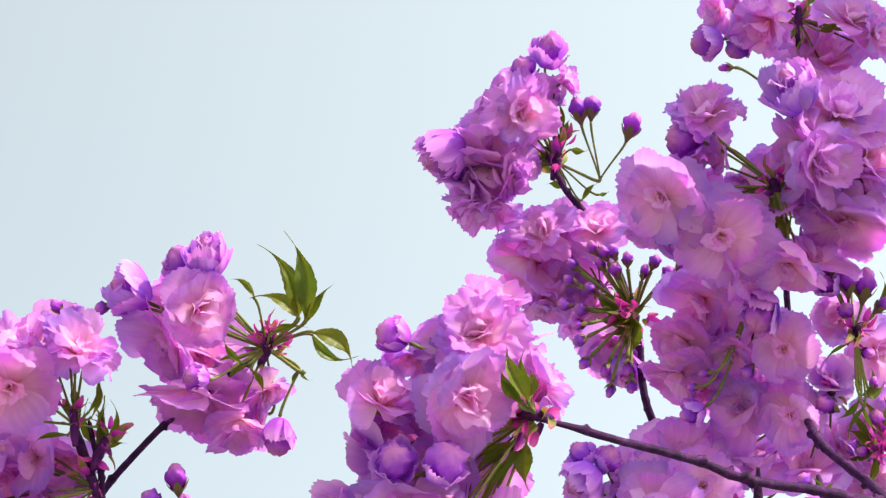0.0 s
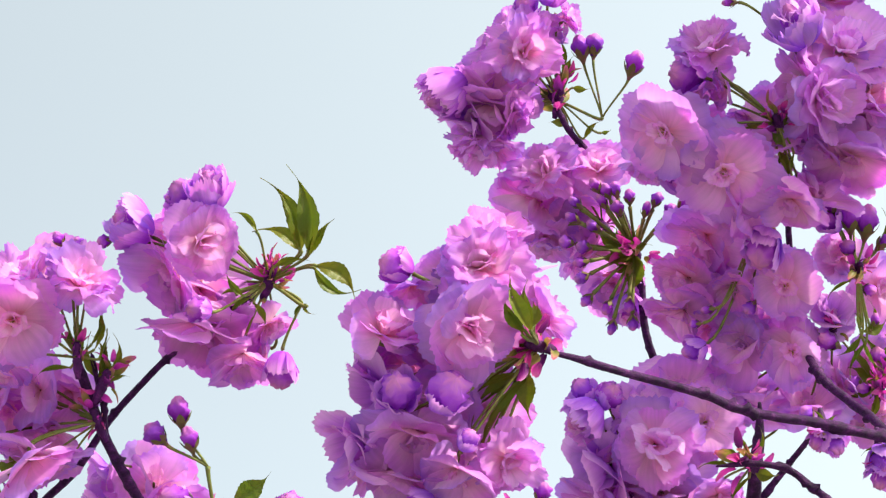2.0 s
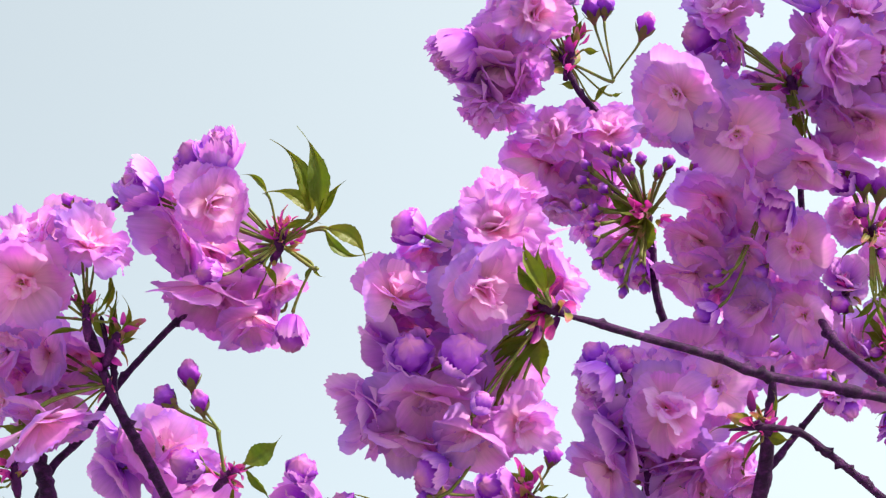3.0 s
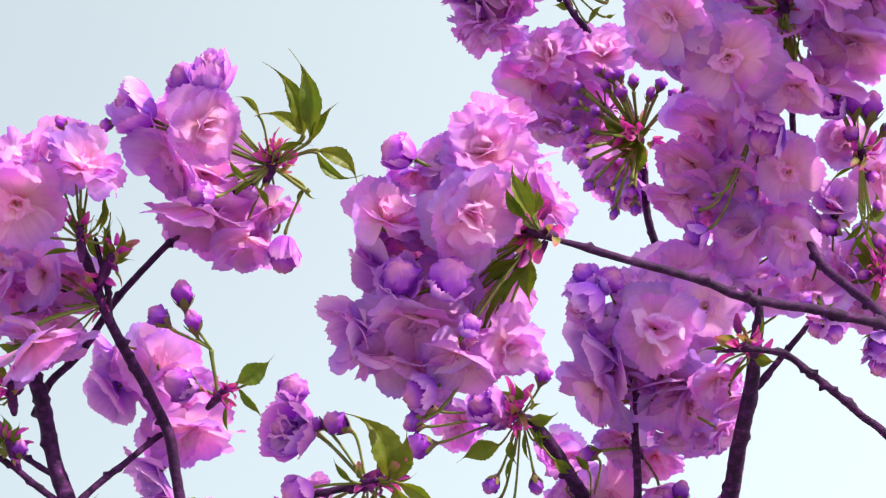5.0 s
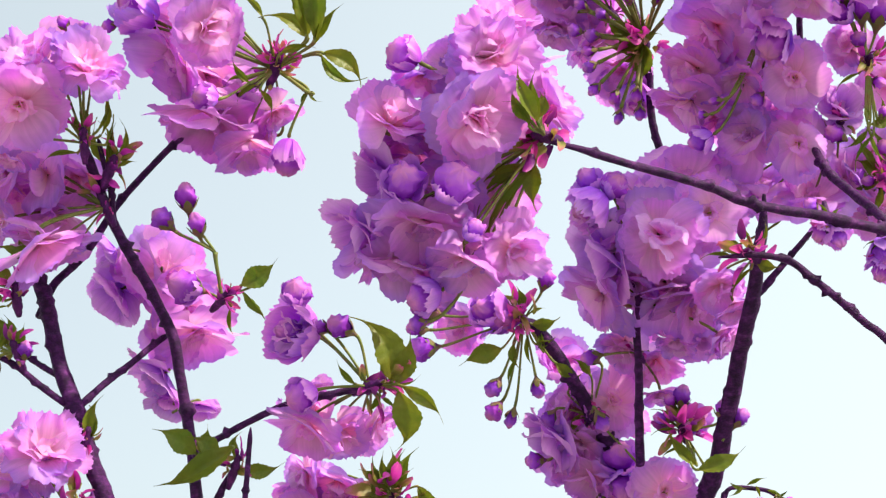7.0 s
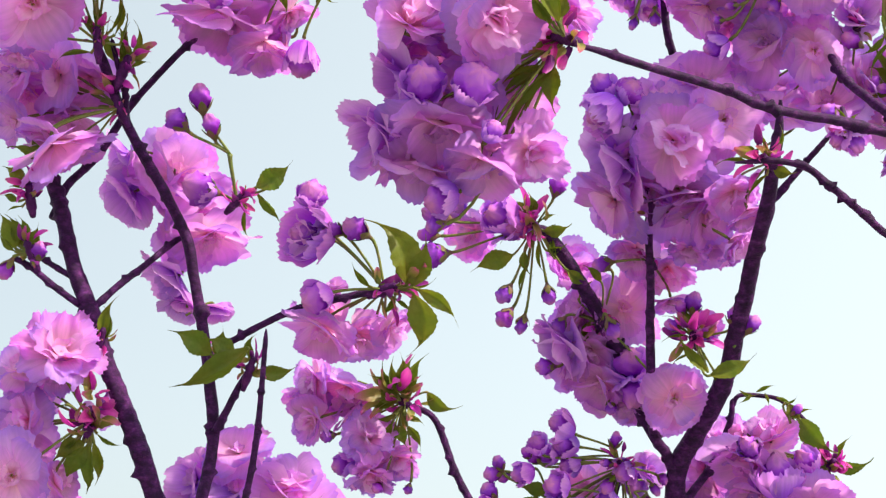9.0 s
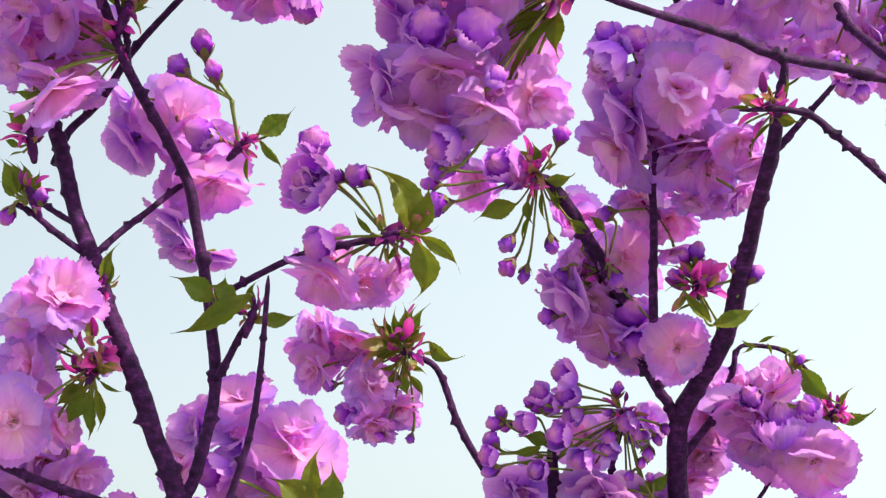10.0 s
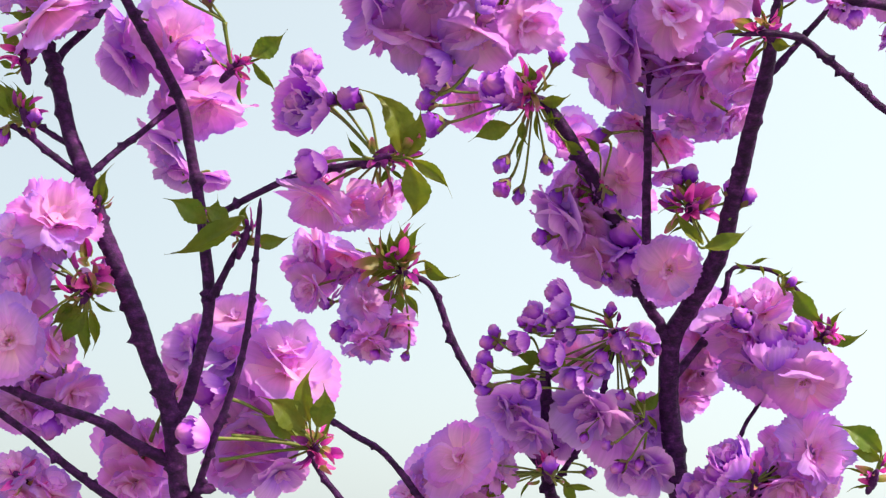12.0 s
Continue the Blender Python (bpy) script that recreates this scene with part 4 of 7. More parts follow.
c = blossom_cluster((-0.235, 0.8864, 1.79), "purple spur with young green leaves", (-0.22, -0.71, 0.67), 8, 0.014)
leaf(c, (-0.2421, 0.8848, 1.7943), (-0.2479, 0.8784, 1.8118), 0, 20, 1.2)
leaf(c, (-0.2381, 0.8853, 1.7929), (-0.2302, 0.8805, 1.8062), 2, 0, 1.2)
leaf(c, (-0.2438, 0.8859, 1.7913), (-0.2561, 0.8827, 1.7999), 0, -40, 1.0)
leaf(c, (-0.2406, 0.8848, 1.7943), (-0.2433, 0.8795, 1.8089), 4, 0, 1.0)
leaf(c, (-0.2437, 0.8854, 1.7928), (-0.2526, 0.8779, 1.8132), 2, 0, 1.1)
leaf(c, (-0.2389, 0.8837, 1.7973), (-0.2408, 0.8789, 1.8104), 0, 20, 1.2)
bud(c, (-0.2306, 0.8858, 1.7915), 0.0114, (0.19, -0.59, 0.79))
bud(c, (-0.2487, 0.8891, 1.7824), 0.0122, (-0.44, 0.09, -0.89))

c = blossom_cluster((-0.1996, 0.8983, 1.6988), "pink-lilac double cherry blossoms with tattered green leaves low on the tree", (0.15, -0.52, 0.84), 18, 0.026)
flower(c, (-0.2116, 0.8766, 1.7366), 0.0405, (0.39, -0.79, 0.48), 0.7, fringed=True)
flower(c, (-0.2177, 0.8897, 1.7216), 0.0260, (-0.02, -0.34, -0.94), 0.76, fringed=True)
flower(c, (-0.2378, 0.897, 1.731), 0.0329, (-0.24, -0.82, 0.52), 0.78)
flower(c, (-0.2349, 0.878, 1.6666), 0.0469, (0.12, -0.98, -0.14), 0.94)
flower(c, (-0.2376, 0.8977, 1.7013), 0.0336, (-0.53, -0.84, 0.1), 0.8)
flower(c, (-0.2369, 0.9535, 1.6507), 0.0408, (-0.04, -0.67, -0.74), 0.78)
flower(c, (-0.2112, 0.95, 1.6429), 0.0319, (0.75, -0.39, -0.54), 0.74)
flower(c, (-0.2272, 0.9529, 1.6279), 0.0215, (-0.04, -0.28, -0.96), 0.42)
flower(c, (-0.1943, 0.9128, 1.7079), 0.0203, (0.99, -0.16, -0.01), 0.74)
flower(c, (-0.2487, 0.9564, 1.6357), 0.0310, (-0.43, -0.67, -0.61), 0.76)
flower(c, (-0.2149, 0.9094, 1.6681), 0.0238, (0.89, -0.36, 0.27), 0.78)
flower(c, (-0.2316, 0.9094, 1.7143), 0.0261, (-0.05, -1, -0.08), 0.78, loose=True)
flower(c, (-0.2434, 0.9146, 1.6878), 0.0358, (-0.18, -0.68, -0.71), 0.71, loose=True)
flower(c, (-0.2549, 0.9664, 1.6575), 0.0356, (0.92, -0.33, 0.2), 0.74, loose=True)
flower(c, (-0.2339, 0.9697, 1.6409), 0.0275, (0.02, -0.42, 0.91), 0.77, loose=True)
flower(c, (-0.2339, 0.9652, 1.6637), 0.0287, (0.48, -0.84, -0.26), 0.78, loose=True)
flower(c, (-0.2203, 0.961, 1.6594), 0.0247, (0.63, -0.64, 0.45), 0.71, loose=True)
leaf(c, (-0.202, 0.9021, 1.6884), (-0.221, 0.906, 1.6776), 2, 20, 1.2)
leaf(c, (-0.2005, 0.9026, 1.6869), (-0.2135, 0.9109, 1.6642), 0, -20, 1.1)
leaf(c, (-0.1989, 0.9026, 1.6869), (-0.2057, 0.9125, 1.6598), 1, 30, 1.2)
leaf(c, (-0.1973, 0.9021, 1.6884), (-0.1962, 0.9108, 1.6645), 3, 0, 1.2)
leaf(c, (-0.2067, 0.9016, 1.6898), (-0.2162, 0.9038, 1.6837), 3, 0, 1.0)
leaf(c, (-0.1957, 0.9004, 1.6929), (-0.1802, 0.903, 1.6857), 4, 0, 1.0)
leaf(c, (-0.1925, 0.8993, 1.696), (-0.1846, 0.8971, 1.702), 4, 0, 1.0)
leaf(c, (-0.2125, 0.8951, 1.7075), (-0.2188, 0.8962, 1.7045), 4, 0, 1.0)

c = blossom_cluster((-0.1607, 0.933, 1.6327), "pale lilac blossoms behind the limb", (-0.39, 0.39, 0.83), 0, 0.014)
flower(c, (-0.1818, 0.9681, 1.6093), 0.0510, (-0.5, -0.81, -0.32), 0.78)
flower(c, (-0.1682, 0.9619, 1.6206), 0.0282, (0.48, -0.49, 0.72), 0.76)
flower(c, (-0.1605, 0.9597, 1.6526), 0.0243, (-0.39, -0.59, 0.7), 0.76)
flower(c, (-0.1824, 0.9677, 1.5907), 0.0377, (-0.13, -0.59, -0.8), 0.76)

c = blossom_cluster((-0.2345, 0.9255, 1.5947), "blossoms at the end of a low branch", (-0.27, -0.87, 0.41), 5, 0.014)
flower(c, (-0.2409, 0.9241, 1.602), 0.0263, (-0.29, -0.71, 0.65), 0.75)
flower(c, (-0.217, 0.9323, 1.5916), 0.0300, (0.48, -0.59, 0.64), 0.78)
flower(c, (-0.2385, 0.9313, 1.5856), 0.0221, (-0.14, -0.45, -0.88), 0.72)
flower(c, (-0.2332, 0.9453, 1.5977), 0.0247, (0.36, -0.9, 0.23), 0.78, loose=True)

c = blossom_cluster((-0.0766, 0.9652, 1.6174), "pink-lilac double cherry blossoms with folded leaves and a magenta spur", (0.24, -0.96, 0.16), 15, 0.022)
flower(c, (-0.0909, 0.9597, 1.666), 0.0462, (0.28, -0.81, 0.51), 0.76, loose=True)
flower(c, (-0.0968, 0.9653, 1.679), 0.0372, (-0.1, -0.69, 0.72), 0.74, loose=True)
flower(c, (-0.1271, 0.9745, 1.6994), 0.0337, (-0.02, -0.7, 0.72), 0.75, loose=True)
flower(c, (-0.1572, 0.9853, 1.68), 0.0312, (-0.65, -0.76, 0.01), 0.68, loose=True)
flower(c, (-0.1287, 0.9759, 1.6765), 0.0369, (-0.19, -0.76, 0.62), 0.66, loose=True)
flower(c, (-0.12, 0.9719, 1.6553), 0.0333, (-0.55, -0.83, -0.11), 0.66, loose=True)
flower(c, (-0.1636, 0.9934, 1.6598), 0.0252, (-0.6, -0.71, -0.36), 0.74, loose=True)
flower(c, (-0.1407, 0.9667, 1.6504), 0.0219, (-0.79, -0.61, -0.09), 0.3)
flower(c, (-0.141, 0.9114, 1.6208), 0.0224, (-0.77, -0.63, 0.07), 0.3)
flower(c, (-0.1156, 0.9746, 1.6208), 0.0547, (0.05, -0.72, -0.7), 0.76, loose=True)
flower(c, (-0.1191, 0.9817, 1.6057), 0.0416, (-0.03, -0.46, -0.89), 0.7, loose=True)
flower(c, (-0.0948, 0.9727, 1.5996), 0.0277, (0.36, -0.5, -0.79), 0.68, loose=True)
flower(c, (-0.1068, 0.979, 1.6402), 0.0368, (0.06, -0.82, 0.57), 0.74, loose=True)
flower(c, (-0.1331, 0.9819, 1.6354), 0.0318, (-0.49, -0.81, -0.31), 0.74, loose=True)
leaf(c, (-0.0686, 0.9415, 1.6238), (-0.0638, 0.9377, 1.6332), 3, 0, 1.0)
leaf(c, (-0.0798, 0.9416, 1.6236), (-0.0924, 0.936, 1.6309), 2, 30, 1.2)
leaf(c, (-0.0727, 0.9387, 1.6277), (-0.0683, 0.9298, 1.6527), 2, 0, 1.25)
leaf(c, (-0.0772, 0.9382, 1.6304), (-0.0763, 0.9258, 1.6627), 6, 0, .9)
leaf(c, (-0.0848, 0.9441, 1.6212), (-0.1102, 0.9374, 1.634), 0, -10, 1.2)
leaf(c, (-0.0806, 0.9391, 1.626), (-0.105, 0.9291, 1.6454), 2, 15, 1.25)
stalk(c, (0, 0, 0), Vector((-0.1297, 0.9544, 1.6093)) - c.location, (-0.95, -0.29, -0.14), 0.0010)
stalk(c, (0, 0, 0), Vector((-0.1270, 0.9476, 1.6440)) - c.location, (-0.95, -0.29, -0.14), 0.0010)
stalk(c, (0, 0, 0), Vector((-0.1339, 0.9441, 1.6204)) - c.location, (-0.94, -0.30, -0.14), 0.0010)
stalk(c, (0, 0, 0), Vector((-0.1225, 0.9497, 1.6229)) - c.location, (-0.95, -0.29, -0.14), 0.0010)

c = blossom_cluster((-0.0393, 0.8927, 1.7726), "half-open blossoms and olive leaves at a twig end", (0.81, -0.56, 0.17), 15, 0.023)
flower(c, (-0.0802, 0.8776, 1.8231), 0.0181, (-0.08, -0.85, 0.52), 0.14)
flower(c, (-0.0859, 0.8866, 1.8033), 0.0327, (-0.75, -0.66, -0.05), 0.46)
flower(c, (-0.0765, 0.8919, 1.8023), 0.0234, (0.2, -0.23, -0.95), 0.72, fringed=True)
flower(c, (-0.0768, 0.878, 1.7638), 0.0191, (-0.77, -0.48, -0.43), 0.14)
flower(c, (-0.0779, 0.9074, 1.7488), 0.0397, (-0.38, -0.36, -0.85), 0.7, loose=True)
flower(c, (-0.055, 0.9224, 1.7506), 0.0323, (0.42, -0.48, -0.77), 0.78)
flower(c, (-0.0322, 0.922, 1.7581), 0.0242, (0.77, -0.39, -0.52), 0.78)
flower(c, (-0.0702, 0.902, 1.777), 0.0172, (0.01, -0.56, 0.83), 0.72)
bud(c, (-0.0671, 0.8824, 1.8043), 0.0119, (-0.72, -0.65, 0.25))
bud(c, (-0.0552, 0.8823, 1.8045), 0.0175, (-0.72, -0.64, 0.26))
flower(c, (-0.0442, 0.9364, 1.7575), 0.0247, (0.31, -0.88, -0.35), 0.78, loose=True)
flower(c, (-0.0752, 0.9183, 1.7662), 0.0248, (-0.63, -0.77, -0.03), 0.71, loose=True)
leaf(c, (-0.0302, 0.8841, 1.7751), (-0.0328, 0.8799, 1.7861), 3, 0, 1.0)
leaf(c, (-0.0333, 0.8874, 1.7688), (-0.0425, 0.8919, 1.7559), 3, -10, 1.0)
leaf(c, (-0.0475, 0.8885, 1.7733), (-0.0578, 0.8821, 1.785), 3, 10, 1.0)
leaf(c, (-0.0332, 0.8859, 1.7658), (-0.0243, 0.8874, 1.758), 3, 0, 1.0)
leaf(c, (-0.0265, 0.8865, 1.7732), (-0.0109, 0.884, 1.776), 4, 0, .9)
leaf(c, (-0.0232, 0.8833, 1.7686), (-0.024, 0.8941, 1.7343), 6, 15, 1.3)
leaf(c, (-0.0215, 0.8848, 1.7715), (0.0019, 0.8889, 1.7511), 6, 10, .75)
leaf(c, (-0.0245, 0.8826, 1.7722), (-0.0156, 0.8713, 1.7988), 2, 0, 1.0)
leaf(c, (-0.0265, 0.8844, 1.7736), (-0.046, 0.869, 1.8101), 5, 15, 1.15)

c = blossom_cluster((-0.0326, 1.1586, 1.7585), "small lilac blossoms under a magenta spur", (-0.49, -0.85, 0.21), 20, 0.031)
flower(c, (-0.0988, 1.1557, 1.7724), 0.0306, (-0.71, -0.57, -0.41), 0.78)
flower(c, (-0.074, 1.1625, 1.7642), 0.0380, (-0.1, -0.36, -0.93), 0.78)
flower(c, (-0.1016, 1.1612, 1.7443), 0.0338, (-0.71, -0.58, -0.4), 0.62)
flower(c, (-0.0567, 1.1528, 1.7359), 0.0375, (0.13, -0.89, 0.43), 0.78, fringed=True)
flower(c, (-0.0544, 1.1642, 1.7037), 0.0337, (0.19, -0.29, -0.94), 0.66, fringed=True)
flower(c, (-0.0344, 1.1721, 1.7157), 0.0323, (0.48, -0.31, -0.82), 0.74)
flower(c, (-0.0769, 1.167, 1.7151), 0.0185, (-0.85, -0.35, -0.39), 0.35)
bud(c, (-0.0506, 1.162, 1.6991), 0.0096, (-0.52, -0.43, -0.74))
bud(c, (-0.0858, 1.1591, 1.7344), 0.0112, (-0.95, -0.21, -0.23))
bud(c, (-0.0292, 1.1702, 1.6993), 0.0080, (-0.32, 0.03, -0.95))
flower(c, (-0.0876, 1.1753, 1.7714), 0.0299, (0.02, -0.88, -0.48), 0.78, loose=True)
flower(c, (-0.1014, 1.1722, 1.7608), 0.0280, (0.16, -0.56, -0.81), 0.71, loose=True)
flower(c, (-0.089, 1.1781, 1.7571), 0.0313, (0.88, -0.45, -0.15), 0.74, loose=True)
flower(c, (-0.0665, 1.1788, 1.7537), 0.0331, (0.65, -0.17, -0.74), 0.77, loose=True)
flower(c, (-0.0563, 1.1748, 1.7223), 0.0310, (-0.16, -0.91, -0.37), 0.78, loose=True)
leaf(c, (-0.0165, 1.1533, 1.7651), (0.0053, 1.1541, 1.751), 5, 10, 1.2)
leaf(c, (-0.039, 1.1523, 1.7491), (-0.0548, 1.1511, 1.7446), 3, -20, 1.3)
leaf(c, (-0.0322, 1.1527, 1.7472), (-0.0177, 1.1538, 1.7416), 3, 0, 1.3)
leaf(c, (-0.0309, 1.1538, 1.7414), (-0.0198, 1.1593, 1.7238), 3, 0, 1.3)
leaf(c, (-0.0349, 1.1538, 1.7413), (-0.0307, 1.1589, 1.726), 2, 0, 1.2)
leaf(c, (-0.0385, 1.1537, 1.742), (-0.0407, 1.1563, 1.7287), 3, 10, 1.4)
leaf(c, (-0.0409, 1.1534, 1.7432), (-0.0535, 1.1563, 1.7285), 3, 0, 1.3)
leaf(c, (-0.0292, 1.148, 1.7607), (-0.0206, 1.141, 1.7757), 3, 0, 1.3)
leaf(c, (-0.03, 1.1478, 1.7618), (-0.0184, 1.1364, 1.789), 3, 0, 1.3)
leaf(c, (-0.0316, 1.1476, 1.7626), (-0.0263, 1.1366, 1.7877), 3, 10, 1.4)
leaf(c, (-0.0331, 1.1456, 1.7626), (-0.0342, 1.1342, 1.7895), 2, -10, 1.1)
leaf(c, (-0.0347, 1.1456, 1.7626), (-0.0413, 1.135, 1.7855), 3, 10, 1.4)
leaf(c, (-0.0364, 1.1477, 1.7621), (-0.05, 1.1354, 1.783), 3, -10, 1.4)
leaf(c, (-0.038, 1.1478, 1.7613), (-0.057, 1.137, 1.7751), 2, 10, 1.2)
leaf(c, (-0.0371, 1.1485, 1.7582), (-0.0608, 1.145, 1.7547), 3, 20, 1.3)
leaf(c, (-0.0371, 1.1482, 1.7597), (-0.0601, 1.141, 1.7649), 3, 0, 1.3)

c = blossom_cluster((0.0537, 0.7869, 1.879), "large pale pink double blossoms crowding a branch end", (-0.77, -0.63, -0.07), 26, 0.026)
flower(c, (0.0254, 0.7553, 1.9128), 0.0428, (0.19, -0.98, -0.05), 0.8, fringed=True)
flower(c, (0.0354, 0.7707, 1.9377), 0.0337, (0.45, -0.69, 0.56), 0.72)
flower(c, (0.0194, 0.7543, 1.8747), 0.0472, (0.31, -0.79, -0.53), 0.86)
flower(c, (0.0002, 0.7784, 1.8729), 0.0484, (-0.45, -0.23, -0.87), 0.7, loose=True)
flower(c, (-0.0229, 0.7748, 1.8886), 0.0370, (0.43, -0.79, 0.43), 0.6)
flower(c, (-0.0199, 0.7631, 1.9146), 0.0184, (-0.84, -0.5, 0.21), 0.25)
flower(c, (0.0031, 0.7727, 1.9177), 0.0277, (-0.38, -0.86, 0.33), 0.7, loose=True)
flower(c, (0.0617, 0.8063, 1.9074), 0.0377, (0.66, -0.67, 0.34), 0.78)
flower(c, (-0.0319, 0.8069, 1.8589), 0.0390, (-0.72, -0.25, -0.64), 0.66, loose=True)
flower(c, (-0.0182, 0.774, 1.8498), 0.0227, (-0.09, -0.94, 0.32), 0.3)
flower(c, (0.0074, 0.7685, 1.8477), 0.0220, (0.35, -0.88, 0.33), 0.36)
flower(c, (-0.0101, 0.8028, 1.8294), 0.0489, (-0.07, -0.17, -0.98), 0.7, loose=True)
flower(c, (-0.0029, 0.8057, 1.8506), 0.0395, (-0.26, -0.36, -0.9), 0.7, loose=True)
flower(c, (0.0312, 0.8148, 1.8491), 0.0365, (0.22, -0.45, -0.86), 0.7, loose=True)
flower(c, (-0.0432, 0.8156, 1.835), 0.0402, (-0.67, -0.19, -0.72), 0.66, loose=True)
flower(c, (-0.0202, 0.8249, 1.8156), 0.0430, (-0.16, -0.02, -0.99), 0.7, loose=True)
flower(c, (0.0105, 0.8052, 1.8113), 0.0382, (-0.04, -0.05, -1), 0.7, loose=True)
flower(c, (0.0391, 0.7978, 1.8201), 0.0369, (0.46, -0.71, -0.53), 0.78, fringed=True)
flower(c, (0.0281, 0.8109, 1.8191), 0.0275, (0.11, -0.39, -0.92), 0.7, loose=True)
flower(c, (0.0167, 0.7803, 1.8269), 0.0136, (0.43, -0.72, 0.55), 0.2)
flower(c, (-0.0099, 0.8171, 1.8019), 0.0199, (-0.88, -0.25, -0.41), 0.3)
bud(c, (-0.0117, 0.8247, 1.7898), 0.0100, (-0.97, -0.14, -0.22))
flower(c, (0.0228, 0.7741, 1.9021), 0.0397, (0.25, -0.81, -0.53), 0.78, loose=True)
flower(c, (0.0016, 0.7931, 1.9027), 0.0335, (-0.67, -0.57, -0.47), 0.71, loose=True)
flower(c, (-0.0103, 0.7902, 1.9104), 0.0284, (0.07, -0.14, -0.99), 0.74, loose=True)
flower(c, (0.0448, 0.8146, 1.9256), 0.0362, (0, 0.09, -1), 0.77, loose=True)
flower(c, (0.0417, 0.821, 1.9081), 0.0386, (0.26, -0.86, -0.43), 0.78, loose=True)
flower(c, (-0.0163, 0.8159, 1.875), 0.0388, (-0.34, -0.45, -0.83), 0.71, loose=True)
flower(c, (-0.0283, 0.8131, 1.8828), 0.0336, (0.64, -0.26, -0.73), 0.74, loose=True)
flower(c, (-0.0215, 0.8247, 1.851), 0.0388, (0.11, -0.62, 0.78), 0.77, loose=True)
flower(c, (0.0261, 0.8198, 1.8762), 0.0378, (-0.33, -0.87, -0.37), 0.78, loose=True)
flower(c, (0.0105, 0.8306, 1.8467), 0.0378, (-0.09, -0.44, -0.89), 0.71, loose=True)
flower(c, (-0.0323, 0.8345, 1.8299), 0.0364, (0.57, -0.28, -0.77), 0.74, loose=True)
flower(c, (0.0212, 0.8338, 1.8379), 0.0331, (0.77, -0.49, 0.41), 0.77, loose=True)
flower(c, (-0.0049, 0.838, 1.8206), 0.0359, (-0.1, -0.99, -0.01), 0.78, loose=True)
leaf(c, (0.048, 0.7521, 1.8724), (0.0383, 0.742, 1.9001), 3, 20, 1.3)
leaf(c, (0.0452, 0.7521, 1.8724), (0.0326, 0.7453, 1.8909), 3, -20, 1.2)
leaf(c, (0.0488, 0.7562, 1.8757), (0.0455, 0.7477, 1.899), 3, 0, 1.2)
leaf(c, (0.0438, 0.7527, 1.8706), (0.0318, 0.7479, 1.8838), 4, 0, 1.6)
leaf(c, (0.0502, 0.765, 1.8809), (0.0523, 0.7606, 1.893), 2, 0, 1)
leaf(c, (0.0483, 0.7917, 1.8659), (0.0482, 0.8001, 1.8429), 2, 15, 1.0)
leaf(c, (0.0454, 0.7919, 1.8654), (0.0176, 0.7958, 1.8545), 4, 0, 1.0)
leaf(c, (0.0454, 0.7924, 1.864), (0.0147, 0.7998, 1.8436), 4, 30, 1.0)
leaf(c, (0.0469, 0.7924, 1.864), (0.0234, 0.8048, 1.8298), 4, -20, 1.0)
leaf(c, (0.0483, 0.7919, 1.8654), (0.0321, 0.8019, 1.838), 4, 10, 1.0)
leaf(c, (0.0514, 0.7819, 1.8928), (0.0514, 0.7789, 1.9011), 2, 0, 1.0)

c = blossom_cluster((0.0864, 0.977, 2.1403), "pink-lilac double cherry blossoms on the highest spur against the sky", (0.24, -0.54, 0.81), 12, 0.022)
bud(c, (0.1024, 0.9643, 2.1753), 0.0179, (-0.19, -0.51, 0.84), start=(0.1162, 0.9809, 2.1296))
bud(c, (0.1115, 0.9637, 2.177), 0.0159, (0.05, -0.52, 0.85), start=(0.1162, 0.9809, 2.1296))
bud(c, (0.1389, 0.9683, 2.1644), 0.0189, (0.35, -0.5, 0.79), start=(0.1162, 0.9809, 2.1296))
flower(c, (0.0054, 0.975, 2.1446), 0.0390, (-0.8, 0.06, -0.6), 0.45)
flower(c, (0.0623, 0.9421, 2.1599), 0.0504, (0.19, -0.92, -0.35), 0.86, fringed=True)
flower(c, (0.0413, 0.9668, 2.1688), 0.0450, (-0.75, -0.65, 0.11), 0.72)
flower(c, (0.0266, 0.9806, 2.1683), 0.0308, (-0.56, -0.77, 0.31), 0.75)
flower(c, (0.0376, 0.9808, 2.1332), 0.0565, (-0.43, -0.15, -0.89), 0.8)
flower(c, (0.0336, 0.9976, 2.114), 0.0462, (-0.22, 0.31, -0.92), 0.62, fringed=True)
flower(c, (0.0201, 0.9928, 2.1276), 0.0483, (-0.62, -0.13, -0.77), 0.66, loose=True)
flower(c, (0.0615, 0.9753, 2.1306), 0.0380, (0.75, -0.18, -0.63), 0.72)
flower(c, (0.0632, 0.9384, 2.193), 0.0216, (-0.26, -0.96, 0.09), 0.35)
flower(c, (0.0811, 0.9365, 2.2073), 0.0248, (0.09, -0.96, 0.26), 0.4)
flower(c, (0.0968, 0.9504, 2.1913), 0.0249, (0.88, -0.46, 0.09), 0.62)
flower(c, (0.0524, 0.9598, 2.1952), 0.0244, (-0.71, -0.65, 0.28), 0.7)
flower(c, (0.0783, 0.9578, 2.188), 0.0282, (0.4, -0.85, 0.34), 0.72)
flower(c, (0.0511, 0.9828, 2.1596), 0.0470, (-0.19, -0.67, -0.72), 0.78, loose=True)
flower(c, (0.0236, 1.0023, 2.157), 0.0346, (0.36, -0.31, -0.88), 0.71, loose=True)
flower(c, (0.0474, 0.9777, 2.1911), 0.0303, (0.32, -0.04, -0.95), 0.74, loose=True)
